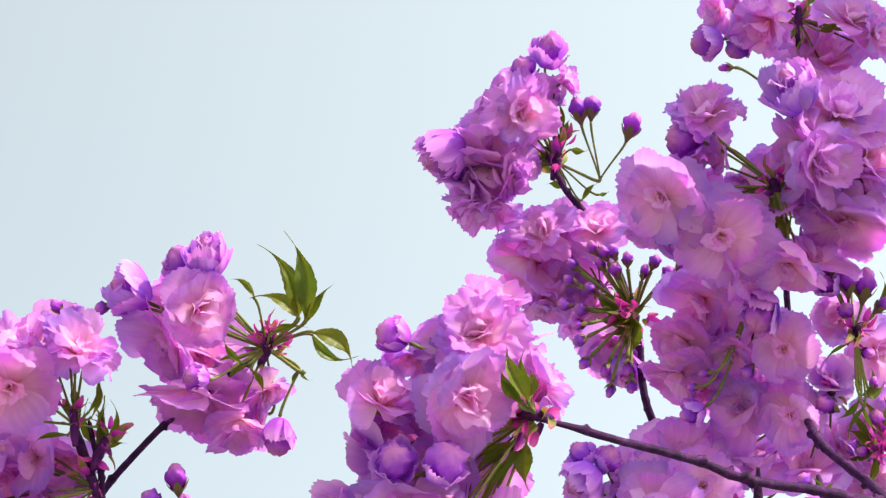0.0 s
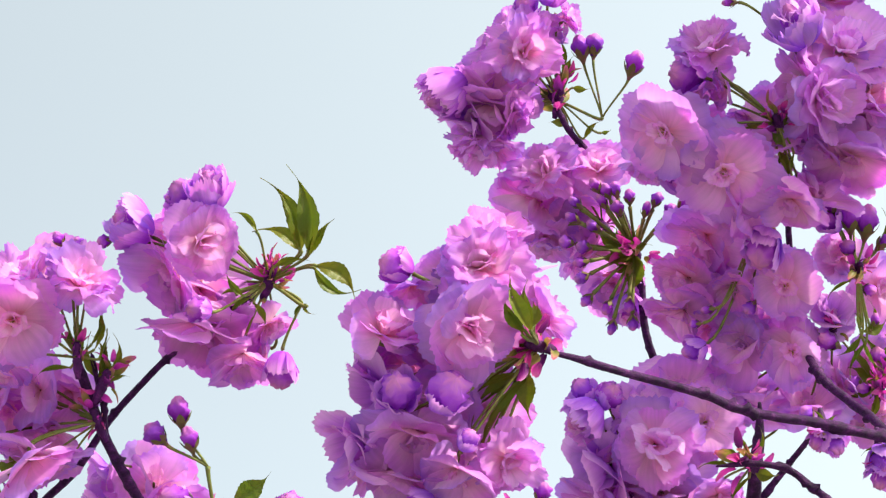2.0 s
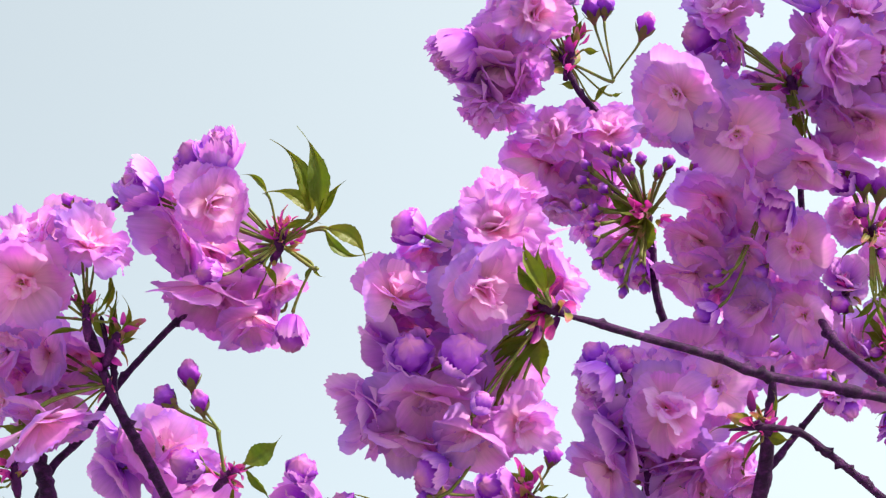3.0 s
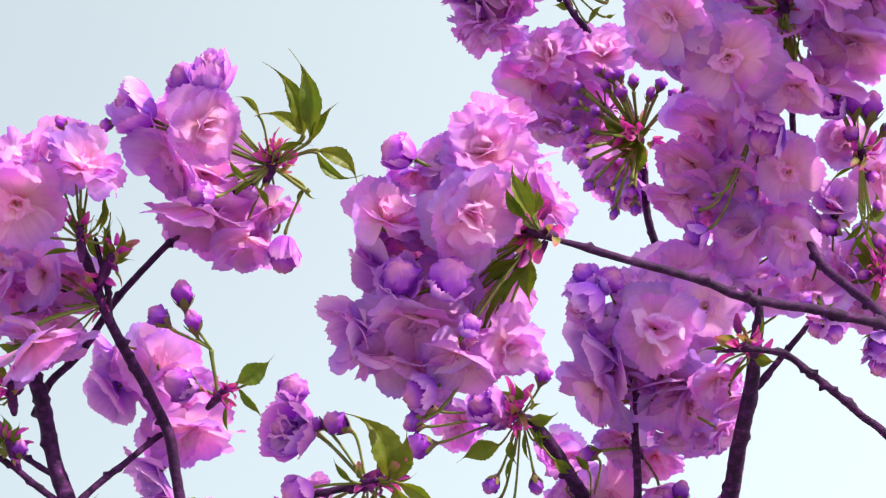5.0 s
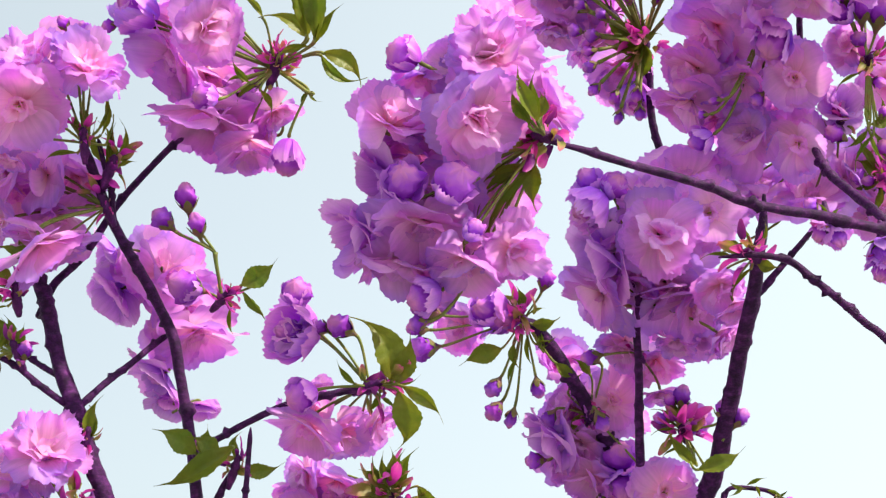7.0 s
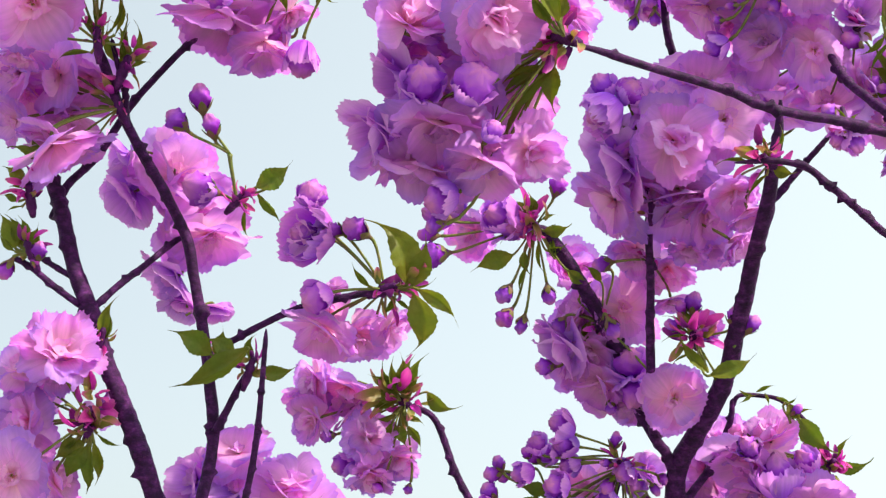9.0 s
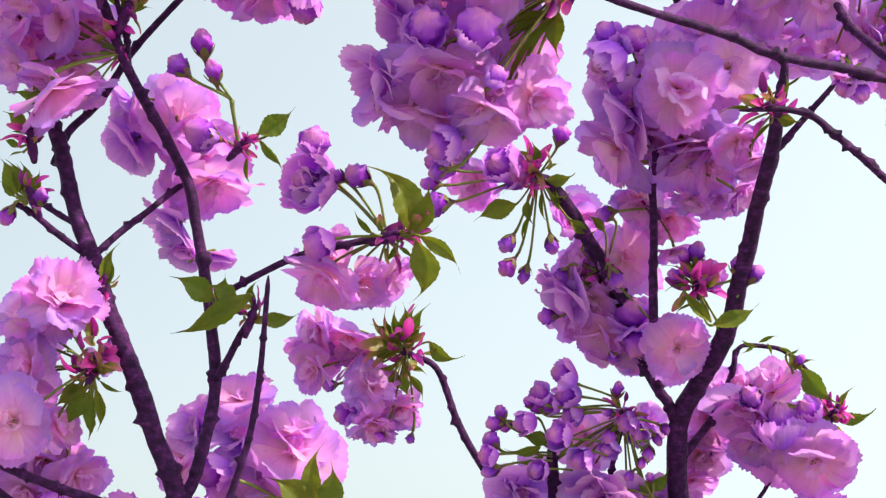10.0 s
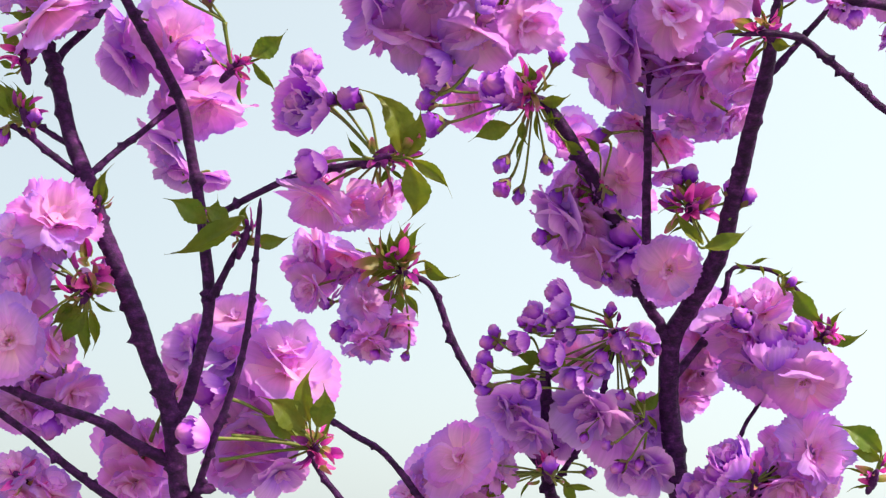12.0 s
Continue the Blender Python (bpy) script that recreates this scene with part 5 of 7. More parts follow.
flower(c, (0.0888, 0.968, 2.1987), 0.0232, (0.31, 0.19, -0.93), 0.77, loose=True)
flower(c, (0.0662, 0.9727, 2.2007), 0.0229, (0.26, -0.83, -0.49), 0.78, loose=True)
stalk(c, (0, 0, 0), Vector((0.1162, 0.9809, 2.1296)) - c.location, (0, 0, 1), 0.0011)
leaf(c, (0.0869, 0.9696, 2.1608), (0.0772, 0.9682, 2.1646), 2, 0, 1.0)
leaf(c, (0.0926, 0.9716, 2.1552), (0.0969, 0.9655, 2.1719), 3, 0, 1.2)
leaf(c, (0.0964, 0.9737, 2.1495), (0.1081, 0.9741, 2.1483), 2, 20, 1.0)
leaf(c, (0.092, 0.9824, 2.1254), (0.0784, 0.9817, 2.1274), 2, -20, 1.0)
leaf(c, (0.1152, 0.9846, 2.1196), (0.1222, 0.9839, 2.1214), 2, 30, 1.0)
leaf(c, (0.087, 0.9682, 2.1645), (0.0828, 0.9729, 2.1515), 3, 0, 1.0)
leaf(c, (0.1034, 0.9859, 2.116), (0.1154, 0.9812, 2.1289), 3, 0, 1.0)
leaf(c, (0.0888, 0.9702, 2.1589), (0.0874, 0.9607, 2.1852), 4, 0, 1.0)

c = blossom_cluster((0.1155, 1.015, 2.0653), "lilac blossoms packed behind a bud spray", (-0.42, 0.47, 0.77), 4, 0.014)
flower(c, (0.0737, 0.9899, 2.0965), 0.0418, (-0.38, -0.9, 0.2), 0.76, fringed=True)
flower(c, (0.1147, 0.9914, 2.0999), 0.0419, (0.06, -0.96, 0.26), 0.8)
flower(c, (0.0649, 1.0236, 2.0793), 0.0579, (-0.56, -0.15, -0.82), 0.7, loose=True)
flower(c, (0.0967, 1.0287, 2.078), 0.0574, (-0.07, -0.48, -0.88), 0.92)
flower(c, (0.077, 1.0311, 2.0561), 0.0373, (-0.07, 0.01, -1), 0.76, fringed=True)
flower(c, (0.1174, 1.0521, 2.059), 0.0400, (0.34, -0.26, -0.9), 0.78)
flower(c, (0.0954, 1.0043, 2.1055), 0.0365, (-0.02, -0.98, -0.18), 0.78, loose=True)
flower(c, (0.087, 1.0332, 2.0998), 0.0436, (0.64, -0.59, -0.49), 0.71, loose=True)
flower(c, (0.108, 1.0326, 2.1008), 0.0436, (0.33, -0.85, 0.42), 0.74, loose=True)
flower(c, (0.0989, 1.0633, 2.0679), 0.0339, (-0.95, -0.3, 0.04), 0.77, loose=True)

c = blossom_cluster((0.1348, 0.9951, 2.0321), "spray of small purple buds on green stalks", (-0.21, -0.98, -0.03), 16, 0.027)
bud(c, (0.0934, 0.9653, 2.0556), 0.0106, (-0.73, -0.45, 0.52), thick=0.0011)
bud(c, (0.0913, 0.9687, 2.0461), 0.0106, (-0.84, -0.4, 0.38), thick=0.0011)
bud(c, (0.1067, 0.9615, 2.0661), 0.0106, (-0.48, -0.52, 0.71), thick=0.0011)
bud(c, (0.1109, 0.9651, 2.0561), 0.0106, (-0.5, -0.51, 0.7), thick=0.0011)
bud(c, (0.1289, 0.9641, 2.0588), 0.0106, (-0.08, -0.56, 0.83), thick=0.0011)
bud(c, (0.1468, 0.9648, 2.0568), 0.0106, (0.38, -0.53, 0.76), thick=0.0011)
bud(c, (0.1555, 0.9674, 2.0497), 0.0106, (0.63, -0.48, 0.61), thick=0.0011)
bud(c, (0.1646, 0.9655, 2.0549), 0.0106, (0.68, -0.47, 0.57), thick=0.0011)
bud(c, (0.105, 0.9707, 2.0407), 0.0106, (-0.8, -0.41, 0.43), thick=0.0011)
bud(c, (0.0873, 0.9742, 2.031), 0.0106, (-0.96, -0.28, 0.07), thick=0.0011)
bud(c, (0.0963, 0.9787, 2.0187), 0.0106, (-0.96, -0.18, -0.23), thick=0.0011)
bud(c, (0.0968, 0.9822, 2.0093), 0.0106, (-0.88, -0.09, -0.46), thick=0.0011)
bud(c, (0.0998, 0.9872, 1.9953), 0.0106, (-0.69, 0.01, -0.73), thick=0.0011)
bud(c, (0.1157, 0.9934, 1.9785), 0.0106, (-0.27, 0.09, -0.96), thick=0.0011)
bud(c, (0.1294, 0.9924, 1.9811), 0.0106, (-0.01, 0.1, -0.99), thick=0.0011)
bud(c, (0.1271, 0.9883, 1.9923), 0.0106, (-0.09, 0.1, -0.99), thick=0.0011)
bud(c, (0.113, 0.9889, 1.9907), 0.0106, (-0.42, 0.07, -0.9), thick=0.0011)
bud(c, (0.1399, 0.967, 2.0509), 0.0106, (0.26, -0.55, 0.79), thick=0.0011)
bud(c, (0.1197, 0.9624, 2.0635), 0.0106, (-0.27, -0.55, 0.79), thick=0.0011)
bud(c, (0.1141, 0.9628, 2.0625), 0.0106, (-0.39, -0.53, 0.75), thick=0.0011)
bud(c, (0.0984, 0.9753, 2.0281), 0.0106, (-0.96, -0.27, 0.04), thick=0.0011)
bud(c, (0.1213, 0.9667, 2.0518), 0.0106, (-0.32, -0.54, 0.78), thick=0.0011)
leaf(c, (0.1323, 0.9878, 2.0287), (0.1109, 0.9826, 2.0431), 3, 0, 1.9)
leaf(c, (0.1323, 0.9878, 2.0287), (0.1144, 0.9859, 2.0342), 3, -20, 1.9)
leaf(c, (0.1323, 0.9878, 2.0287), (0.1186, 0.9807, 2.0484), 3, -40, 1.9)
leaf(c, (0.1323, 0.9878, 2.0287), (0.128, 0.9801, 2.05), 3, 0, 1.9)
leaf(c, (0.1323, 0.9878, 2.0287), (0.1068, 0.9878, 2.029), 3, 20, 1.9)
leaf(c, (0.1323, 0.9878, 2.0287), (0.1215, 0.993, 2.0147), 3, 30, 1.9)
leaf(c, (0.1323, 0.9878, 2.0287), (0.1307, 0.9949, 2.0093), 3, -20, 1.9)
leaf(c, (0.1323, 0.9878, 2.0287), (0.141, 0.9827, 2.0428), 3, 20, 1.9)
leaf(c, (0.1323, 0.9878, 2.0287), (0.1198, 0.9904, 2.0218), 3, 40, 1.9)
leaf(c, (0.1323, 0.9878, 2.0287), (0.1073, 0.98, 2.0502), 3, 20, 1.9)
leaf(c, (0.1323, 0.9878, 2.0287), (0.1123, 0.9891, 2.0254), 3, -10, 1.9)
leaf(c, (0.1323, 0.9878, 2.0287), (0.1259, 0.9827, 2.0429), 3, 10, 1.9)
leaf(c, (0.1323, 0.9878, 2.0287), (0.1355, 0.9808, 2.0482), 3, -40, 1.9)
leaf(c, (0.1323, 0.9878, 2.0287), (0.1445, 0.9853, 2.0357), 3, 0, 1.9)
leaf(c, (0.1323, 0.9878, 2.0287), (0.1248, 0.9981, 2.0006), 3, 10, 1.9)
leaf(c, (0.1323, 0.9878, 2.0287), (0.1364, 0.993, 2.0145), 3, 40, 1.9)
leaf(c, (0.1323, 0.9878, 2.0287), (0.1158, 0.9929, 2.0147), 3, -30, 1.9)
flower(c, (0.1212, 1.0212, 2.019), 0.0325, (-0.24, -0.63, -0.74), 0.5)
flower(c, (0.1315, 1.0271, 2.0027), 0.0287, (0.11, -0.11, -0.99), 0.4)

c = blossom_cluster((0.2344, 0.8581, 2.1747), "pink-lilac double cherry blossoms and buds high on the tree", (0, -0.65, 0.76), 10, 0.014)
flower(c, (0.175, 0.8647, 2.1622), 0.0216, (-0.98, 0.01, -0.2), 0.3)
flower(c, (0.1798, 0.8587, 2.1824), 0.0245, (-0.9, -0.35, -0.26), 0.62)
flower(c, (0.2101, 0.8523, 2.1644), 0.0420, (-0.59, -0.12, -0.8), 0.76, fringed=True)
flower(c, (0.197, 0.8699, 2.163), 0.0195, (-0.65, 0.22, -0.73), 0.45)
flower(c, (0.2703, 0.8565, 2.1775), 0.0449, (0.27, -0.92, 0.27), 0.8)
flower(c, (0.2579, 0.8776, 2.1631), 0.0490, (0.01, -0.92, 0.4), 0.8)
flower(c, (0.2858, 0.8578, 2.1621), 0.0300, (0.63, -0.65, -0.43), 0.72, fringed=True)
flower(c, (0.2033, 0.8621, 2.1889), 0.0218, (-0.5, -0.84, 0.21), 0.7)
flower(c, (0.1989, 0.8728, 2.1856), 0.0292, (-0.36, -0.6, -0.72), 0.78, loose=True)
flower(c, (0.2392, 0.8856, 2.1781), 0.0400, (-0.79, -0.61, -0.09), 0.71, loose=True)
flower(c, (0.2778, 0.8868, 2.1757), 0.0347, (-0.88, -0.47, 0.11), 0.74, loose=True)
flower(c, (0.1945, 0.8743, 2.1957), 0.0202, (0.87, -0.31, -0.39), 0.77, loose=True)
leaf(c, (0.2477, 0.8607, 2.1677), (0.2624, 0.8582, 2.1744), 0, 20, 1.0)
leaf(c, (0.2296, 0.8625, 2.1627), (0.2372, 0.8587, 2.173), 3, 0, 1.0)
leaf(c, (0.2412, 0.8549, 2.1833), (0.2454, 0.8499, 2.1972), 2, 0, 1.0)
leaf(c, (0.2297, 0.8612, 2.1661), (0.2258, 0.8643, 2.1575), 4, 0, 1.0)
leaf(c, (0.2368, 0.8625, 2.1626), (0.2328, 0.8663, 2.1523), 4, 0, 1.0)

c = blossom_cluster((0.2119, 0.8773, 2.0633), "big lilac double blossoms on a crowded spur", (-0.32, -0.94, 0.11), 13, 0.017)
flower(c, (0.2167, 0.8322, 2.1109), 0.0382, (-0.54, -0.69, 0.48), 0.36)
flower(c, (0.1692, 0.8489, 2.1072), 0.0456, (-0.14, -0.79, 0.6), 0.7, fringed=True)
flower(c, (0.1535, 0.8591, 2.0878), 0.0256, (-0.92, -0.4, -0.06), 0.36)
flower(c, (0.1742, 0.8721, 2.0865), 0.0217, (-0.99, 0.08, -0.15), 0.5)
flower(c, (0.1602, 0.8873, 2.0834), 0.0297, (-0.94, 0.04, -0.35), 0.72)
flower(c, (0.137, 0.8608, 2.0477), 0.0561, (-0.47, -0.7, -0.54), 0.92)
flower(c, (0.132, 0.8975, 2.0423), 0.0298, (-0.51, 0.11, -0.85), 0.74)
flower(c, (0.1741, 0.8727, 2.0247), 0.0612, (-0.19, -0.59, -0.78), 0.93)
flower(c, (0.2218, 0.8629, 2.0736), 0.0534, (-0.92, -0.06, -0.39), 0.7)
flower(c, (0.2382, 0.8485, 2.0621), 0.0423, (0.53, -0.73, -0.43), 0.62)
flower(c, (0.2522, 0.8501, 2.1045), 0.0536, (-0.06, -0.98, 0.19), 0.8)
flower(c, (0.2722, 0.87, 2.0771), 0.0469, (0.56, -0.71, -0.42), 0.78)
flower(c, (0.2566, 0.8904, 2.0422), 0.0609, (-0.3, -0.37, -0.88), 0.92)
flower(c, (0.2145, 0.8886, 2.0091), 0.0373, (-0.4, -0.11, -0.91), 0.7, loose=True)
flower(c, (0.235, 0.8974, 2.055), 0.0387, (-0.66, 0.06, -0.75), 0.78)
flower(c, (0.2394, 0.8695, 2.0955), 0.0455, (-0.81, -0.59, -0.08), 0.78)
flower(c, (0.2671, 0.8857, 2.0642), 0.0420, (-0.14, -0.08, -0.99), 0.74)
flower(c, (0.1958, 0.903, 2.0789), 0.0250, (-0.64, -0.01, -0.77), 0.7)
bud(c, (0.1807, 0.8349, 2.1233), 0.0089, (-1, 0.07, 0.04), start=(0.2101, 0.8497, 2.1163))
flower(c, (0.1688, 0.8898, 2.1088), 0.0333, (-0.43, -0.71, -0.56), 0.78, loose=True)
flower(c, (0.1728, 0.9099, 2.0701), 0.0407, (0.55, -0.6, -0.58), 0.71, loose=True)
flower(c, (0.1577, 0.9107, 2.047), 0.0404, (0.36, -0.86, 0.36), 0.74, loose=True)
flower(c, (0.2018, 0.8862, 2.0592), 0.0503, (0.25, -0.76, 0.6), 0.77, loose=True)
flower(c, (0.2663, 0.8741, 2.0995), 0.0439, (-0.05, -0.7, -0.71), 0.78, loose=True)
flower(c, (0.2435, 0.8932, 2.0673), 0.0501, (0.02, -0.3, -0.95), 0.71, loose=True)
flower(c, (0.1975, 0.8962, 2.0249), 0.0431, (0.73, -0.54, -0.42), 0.74, loose=True)
flower(c, (0.2405, 0.9096, 2.0358), 0.0431, (0.27, -0.75, 0.6), 0.77, loose=True)
flower(c, (0.2157, 0.9115, 2.0929), 0.0351, (-0.36, -0.9, -0.23), 0.78, loose=True)
leaf(c, (0.204, 0.8795, 2.0574), (0.1903, 0.8776, 2.0625), 0, 20, 1.0)
leaf(c, (0.2142, 0.8819, 2.0507), (0.2041, 0.8789, 2.0591), 2, 0, 1.0)
leaf(c, (0.2106, 0.8831, 2.0475), (0.2185, 0.8903, 2.0277), 3, 0, 1.0)
leaf(c, (0.2158, 0.8831, 2.0474), (0.21, 0.8891, 2.031), 4, 0, 1.0)
leaf(c, (0.2209, 0.8838, 2.0457), (0.2202, 0.8903, 2.0277), 4, 0, 1.0)
leaf(c, (0.2324, 0.859, 2.1138), (0.238, 0.856, 2.1221), 3, 0, 1.0)
leaf(c, (0.2561, 0.8797, 2.0569), (0.2699, 0.8803, 2.0551), 4, 0, 1.0)

c = blossom_cluster((0.2082, 0.9341, 2.0243), "lilac blossoms packed along a twig", (0, -1, -0.03), 6, 0.014)
flower(c, (0.1698, 0.9483, 2.0145), 0.0498, (-0.5, -0.15, -0.85), 0.76)
flower(c, (0.1861, 0.9296, 2.0223), 0.0164, (-0.89, -0.19, -0.41), 0.3)
flower(c, (0.2033, 0.9214, 1.9966), 0.0294, (-0.4, -0.14, -0.91), 0.3)
flower(c, (0.2196, 0.9422, 1.9827), 0.0454, (-0.27, -0.78, -0.56), 0.94)
flower(c, (0.1872, 0.9551, 1.9841), 0.0280, (-0.38, -0.25, -0.89), 0.62)
flower(c, (0.1578, 0.965, 1.9956), 0.0418, (-0.73, -0.16, -0.66), 0.8)
flower(c, (0.1557, 0.9762, 1.974), 0.0421, (-0.46, 0.03, -0.89), 0.7, loose=True)
flower(c, (0.1973, 0.979, 1.9598), 0.0376, (-0.33, -0.29, -0.9), 0.8)
flower(c, (0.1626, 0.9678, 1.9511), 0.0179, (-0.91, 0.03, -0.4), 0.18)
bud(c, (0.1989, 0.9517, 1.9732), 0.0100, (-0.67, 0.07, -0.74))
bud(c, (0.1722, 0.9524, 1.9719), 0.0089, (-0.99, 0.04, -0.14))
bud(c, (0.1646, 0.9584, 1.9649), 0.0078, (-1, 0.08, -0.03))
flower(c, (0.1815, 0.9681, 2.0067), 0.0340, (-0.26, -0.72, -0.64), 0.78, loose=True)
flower(c, (0.2073, 0.967, 1.9915), 0.0322, (0.44, -0.58, -0.69), 0.71, loose=True)
flower(c, (0.1759, 0.9793, 1.9983), 0.0305, (0.73, -0.67, -0.09), 0.74, loose=True)
flower(c, (0.2135, 0.9836, 1.9812), 0.0366, (-0.59, -0.5, 0.63), 0.77, loose=True)
flower(c, (0.1956, 0.9845, 1.9794), 0.0287, (-0.45, -0.77, -0.45), 0.78, loose=True)
flower(c, (0.1791, 0.9924, 1.973), 0.0348, (-0.01, -0.4, -0.92), 0.71, loose=True)

c = blossom_cluster((0.2525, 0.9674, 1.9622), "open cherry blossoms with a green eye above a branch", (0, -1, 0.06), 6, 0.014)
flower(c, (0.2255, 0.9658, 1.948), 0.0442, (-0.21, -0.85, -0.49), 0.95)
flower(c, (0.1939, 0.9731, 1.9559), 0.0424, (-0.5, -0.81, -0.31), 0.78, loose=True)
flower(c, (0.2544, 0.9608, 1.9749), 0.0344, (0.16, -0.88, 0.45), 0.62, loose=True)
flower(c, (0.1549, 0.9906, 1.9397), 0.0471, (-0.33, -0.82, 0.47), 0.74, loose=True)
flower(c, (0.2019, 0.9953, 1.9306), 0.0489, (-0.01, -0.83, 0.56), 0.72, loose=True)
flower(c, (0.2403, 0.9978, 1.9299), 0.0490, (0.02, -0.88, 0.48), 0.74, loose=True)
flower(c, (0.1818, 1.0052, 1.9333), 0.0439, (0.25, -0.92, 0.3), 0.76, loose=True)
flower(c, (0.2673, 0.9985, 1.9414), 0.0401, (0.51, -0.86, 0.06), 0.74, loose=True)
flower(c, (0.2855, 0.9965, 1.958), 0.0294, (0.54, -0.84, -0.08), 0.7, loose=True)
bud(c, (0.2492, 0.9646, 1.9546), 0.0164, (-0.78, -0.59, 0.2))

c = blossom_cluster((0.2667, 0.9448, 1.9951), "purple buds and green leaves on a magenta spur", (0.12, -0.99, 0.01), 13, 0.017)
flower(c, (0.2501, 0.934, 2.0246), 0.0195, (-0.74, -0.64, 0.22), 0.2)
bud(c, (0.2516, 0.9306, 2.0341), 0.0139, (-0.3, -0.59, 0.75))
bud(c, (0.2638, 0.9334, 2.0262), 0.0194, (-0.1, -0.69, 0.72))
bud(c, (0.2745, 0.9343, 2.0237), 0.0213, (0.1, -0.61, 0.79))
bud(c, (0.2623, 0.9401, 2.0079), 0.0129, (-0.33, -0.85, 0.4))
bud(c, (0.2854, 0.9387, 2.0117), 0.0139, (0.67, -0.54, 0.51))
bud(c, (0.2744, 0.9491, 1.9832), 0.0111, (0.42, -0.69, -0.59))
bud(c, (0.2691, 0.9492, 2.0413), 0.0160, (-0.21, -0.61, 0.77))
flower(c, (0.2654, 0.9774, 2.0223), 0.0332, (-0.53, -0.84, -0.02), 0.8)
flower(c, (0.2941, 0.9852, 2.001), 0.0406, (0.49, -0.77, -0.41), 0.85)
leaf(c, (0.268, 0.9569, 1.9616), (0.2649, 0.9539, 1.9699), 2, 0, 1.0)
leaf(c, (0.2697, 0.9582, 1.9582), (0.286, 0.9558, 1.9647), 0, 0, 1.2)
leaf(c, (0.2677, 0.9594, 1.9549), (0.253, 0.9635, 1.9434), 3, 0, 1.0)
leaf(c, (0.2694, 0.96, 1.9532), (0.281, 0.9667, 1.9349), 4, 0, 1.0)
leaf(c, (0.275, 0.9582, 1.9582), (0.2759, 0.9509, 1.9782), 4, 0, 1.0)
leaf(c, (0.2711, 0.9606, 1.9516), (0.2596, 0.9678, 1.9318), 4, 0, 1.0)
leaf(c, (0.2621, 0.9472, 1.9884), (0.2474, 0.9508, 1.9785), 4, 0, 1.0)
leaf(c, (0.279, 0.9411, 2.005), (0.2885, 0.9313, 2.032), 4, 0, 1.0)
bud(c, (0.2771, 0.9558, 1.9648), 0.0092, (0.19, -0.51, 0.84))

c = blossom_cluster((0.1256, 1.0057, 1.8567), "large lilac blossoms hanging round an upright twig", (0, -0.52, 0.85), 7, 0.014)
flower(c, (0.1349, 0.961, 1.886), 0.0585, (0.01, -0.95, -0.32), 0.91)
flower(c, (0.1336, 0.9826, 1.9198), 0.0402, (0.09, -0.79, 0.61), 0.76, fringed=True)
flower(c, (0.1682, 0.9675, 1.903), 0.0511, (0.14, -0.96, -0.23), 0.93)
flower(c, (0.1847, 0.9864, 1.9243), 0.0343, (0.34, -0.8, 0.5), 0.78)
flower(c, (0.0888, 0.9782, 1.9084), 0.0314, (-0.8, -0.08, -0.6), 0.46)
flower(c, (0.093, 0.9791, 1.9293), 0.0201, (-0.47, -0.7, 0.54), 0.35)
flower(c, (0.1097, 0.9758, 1.9238), 0.0186, (0.32, -0.87, 0.39), 0.2)
flower(c, (0.1001, 0.9974, 1.8794), 0.0503, (-0.82, -0.25, -0.51), 0.66, loose=True)
flower(c, (0.097, 1.0125, 1.8554), 0.0477, (-0.57, -0.1, -0.82), 0.7, loose=True)
flower(c, (0.1088, 0.9969, 1.8924), 0.0343, (-0.84, -0.41, 0.36), 0.74)
flower(c, (0.1204, 0.9982, 1.8627), 0.0350, (-0.46, -0.38, -0.81), 0.7, loose=True)
flower(c, (0.1479, 1.0015, 1.8536), 0.0579, (0.04, -0.25, -0.97), 0.7, loose=True)
flower(c, (0.1659, 1.0074, 1.8523), 0.0410, (0.57, -0.43, -0.71), 0.78)
flower(c, (0.1817, 1.0067, 1.831), 0.0357, (0.69, -0.3, -0.65), 0.64, fringed=True)
flower(c, (0.1523, 1.0293, 1.833), 0.0273, (-0.07, -0.17, -0.98), 0.72, fringed=True)
flower(c, (0.2056, 1.0084, 1.9371), 0.0370, (0.22, -0.75, 0.62), 0.76)
flower(c, (0.2298, 1.0191, 1.937), 0.0354, (-0.09, -0.71, 0.69), 0.76)
flower(c, (0.1544, 0.9977, 1.9195), 0.0402, (0.16, -0.96, -0.23), 0.78, loose=True)
flower(c, (0.1211, 1.0076, 1.8922), 0.0482, (0.1, -0.47, -0.88), 0.71, loose=True)
flower(c, (0.123, 1.0049, 1.9114), 0.0325, (0.41, -0.31, -0.86), 0.74, loose=True)
flower(c, (0.145, 1.0074, 1.8783), 0.0514, (-0.84, -0.36, 0.4), 0.77, loose=True)
flower(c, (0.1622, 1.0386, 1.8484), 0.0300, (-0.38, -0.82, -0.42), 0.78, loose=True)
flower(c, (0.171, 1.0422, 1.8385), 0.0278, (0.18, -0.55, -0.81), 0.71, loose=True)
leaf(c, (0.1213, 1.0035, 1.8628), (0.1321, 1.0023, 1.8662), 4, 0, 1.0)
leaf(c, (0.1266, 1.0048, 1.8594), (0.1303, 0.9986, 1.8763), 4, 0, 1.0)
leaf(c, (0.1284, 1.0048, 1.8594), (0.1357, 1.0005, 1.8712), 4, 0, 1.0)

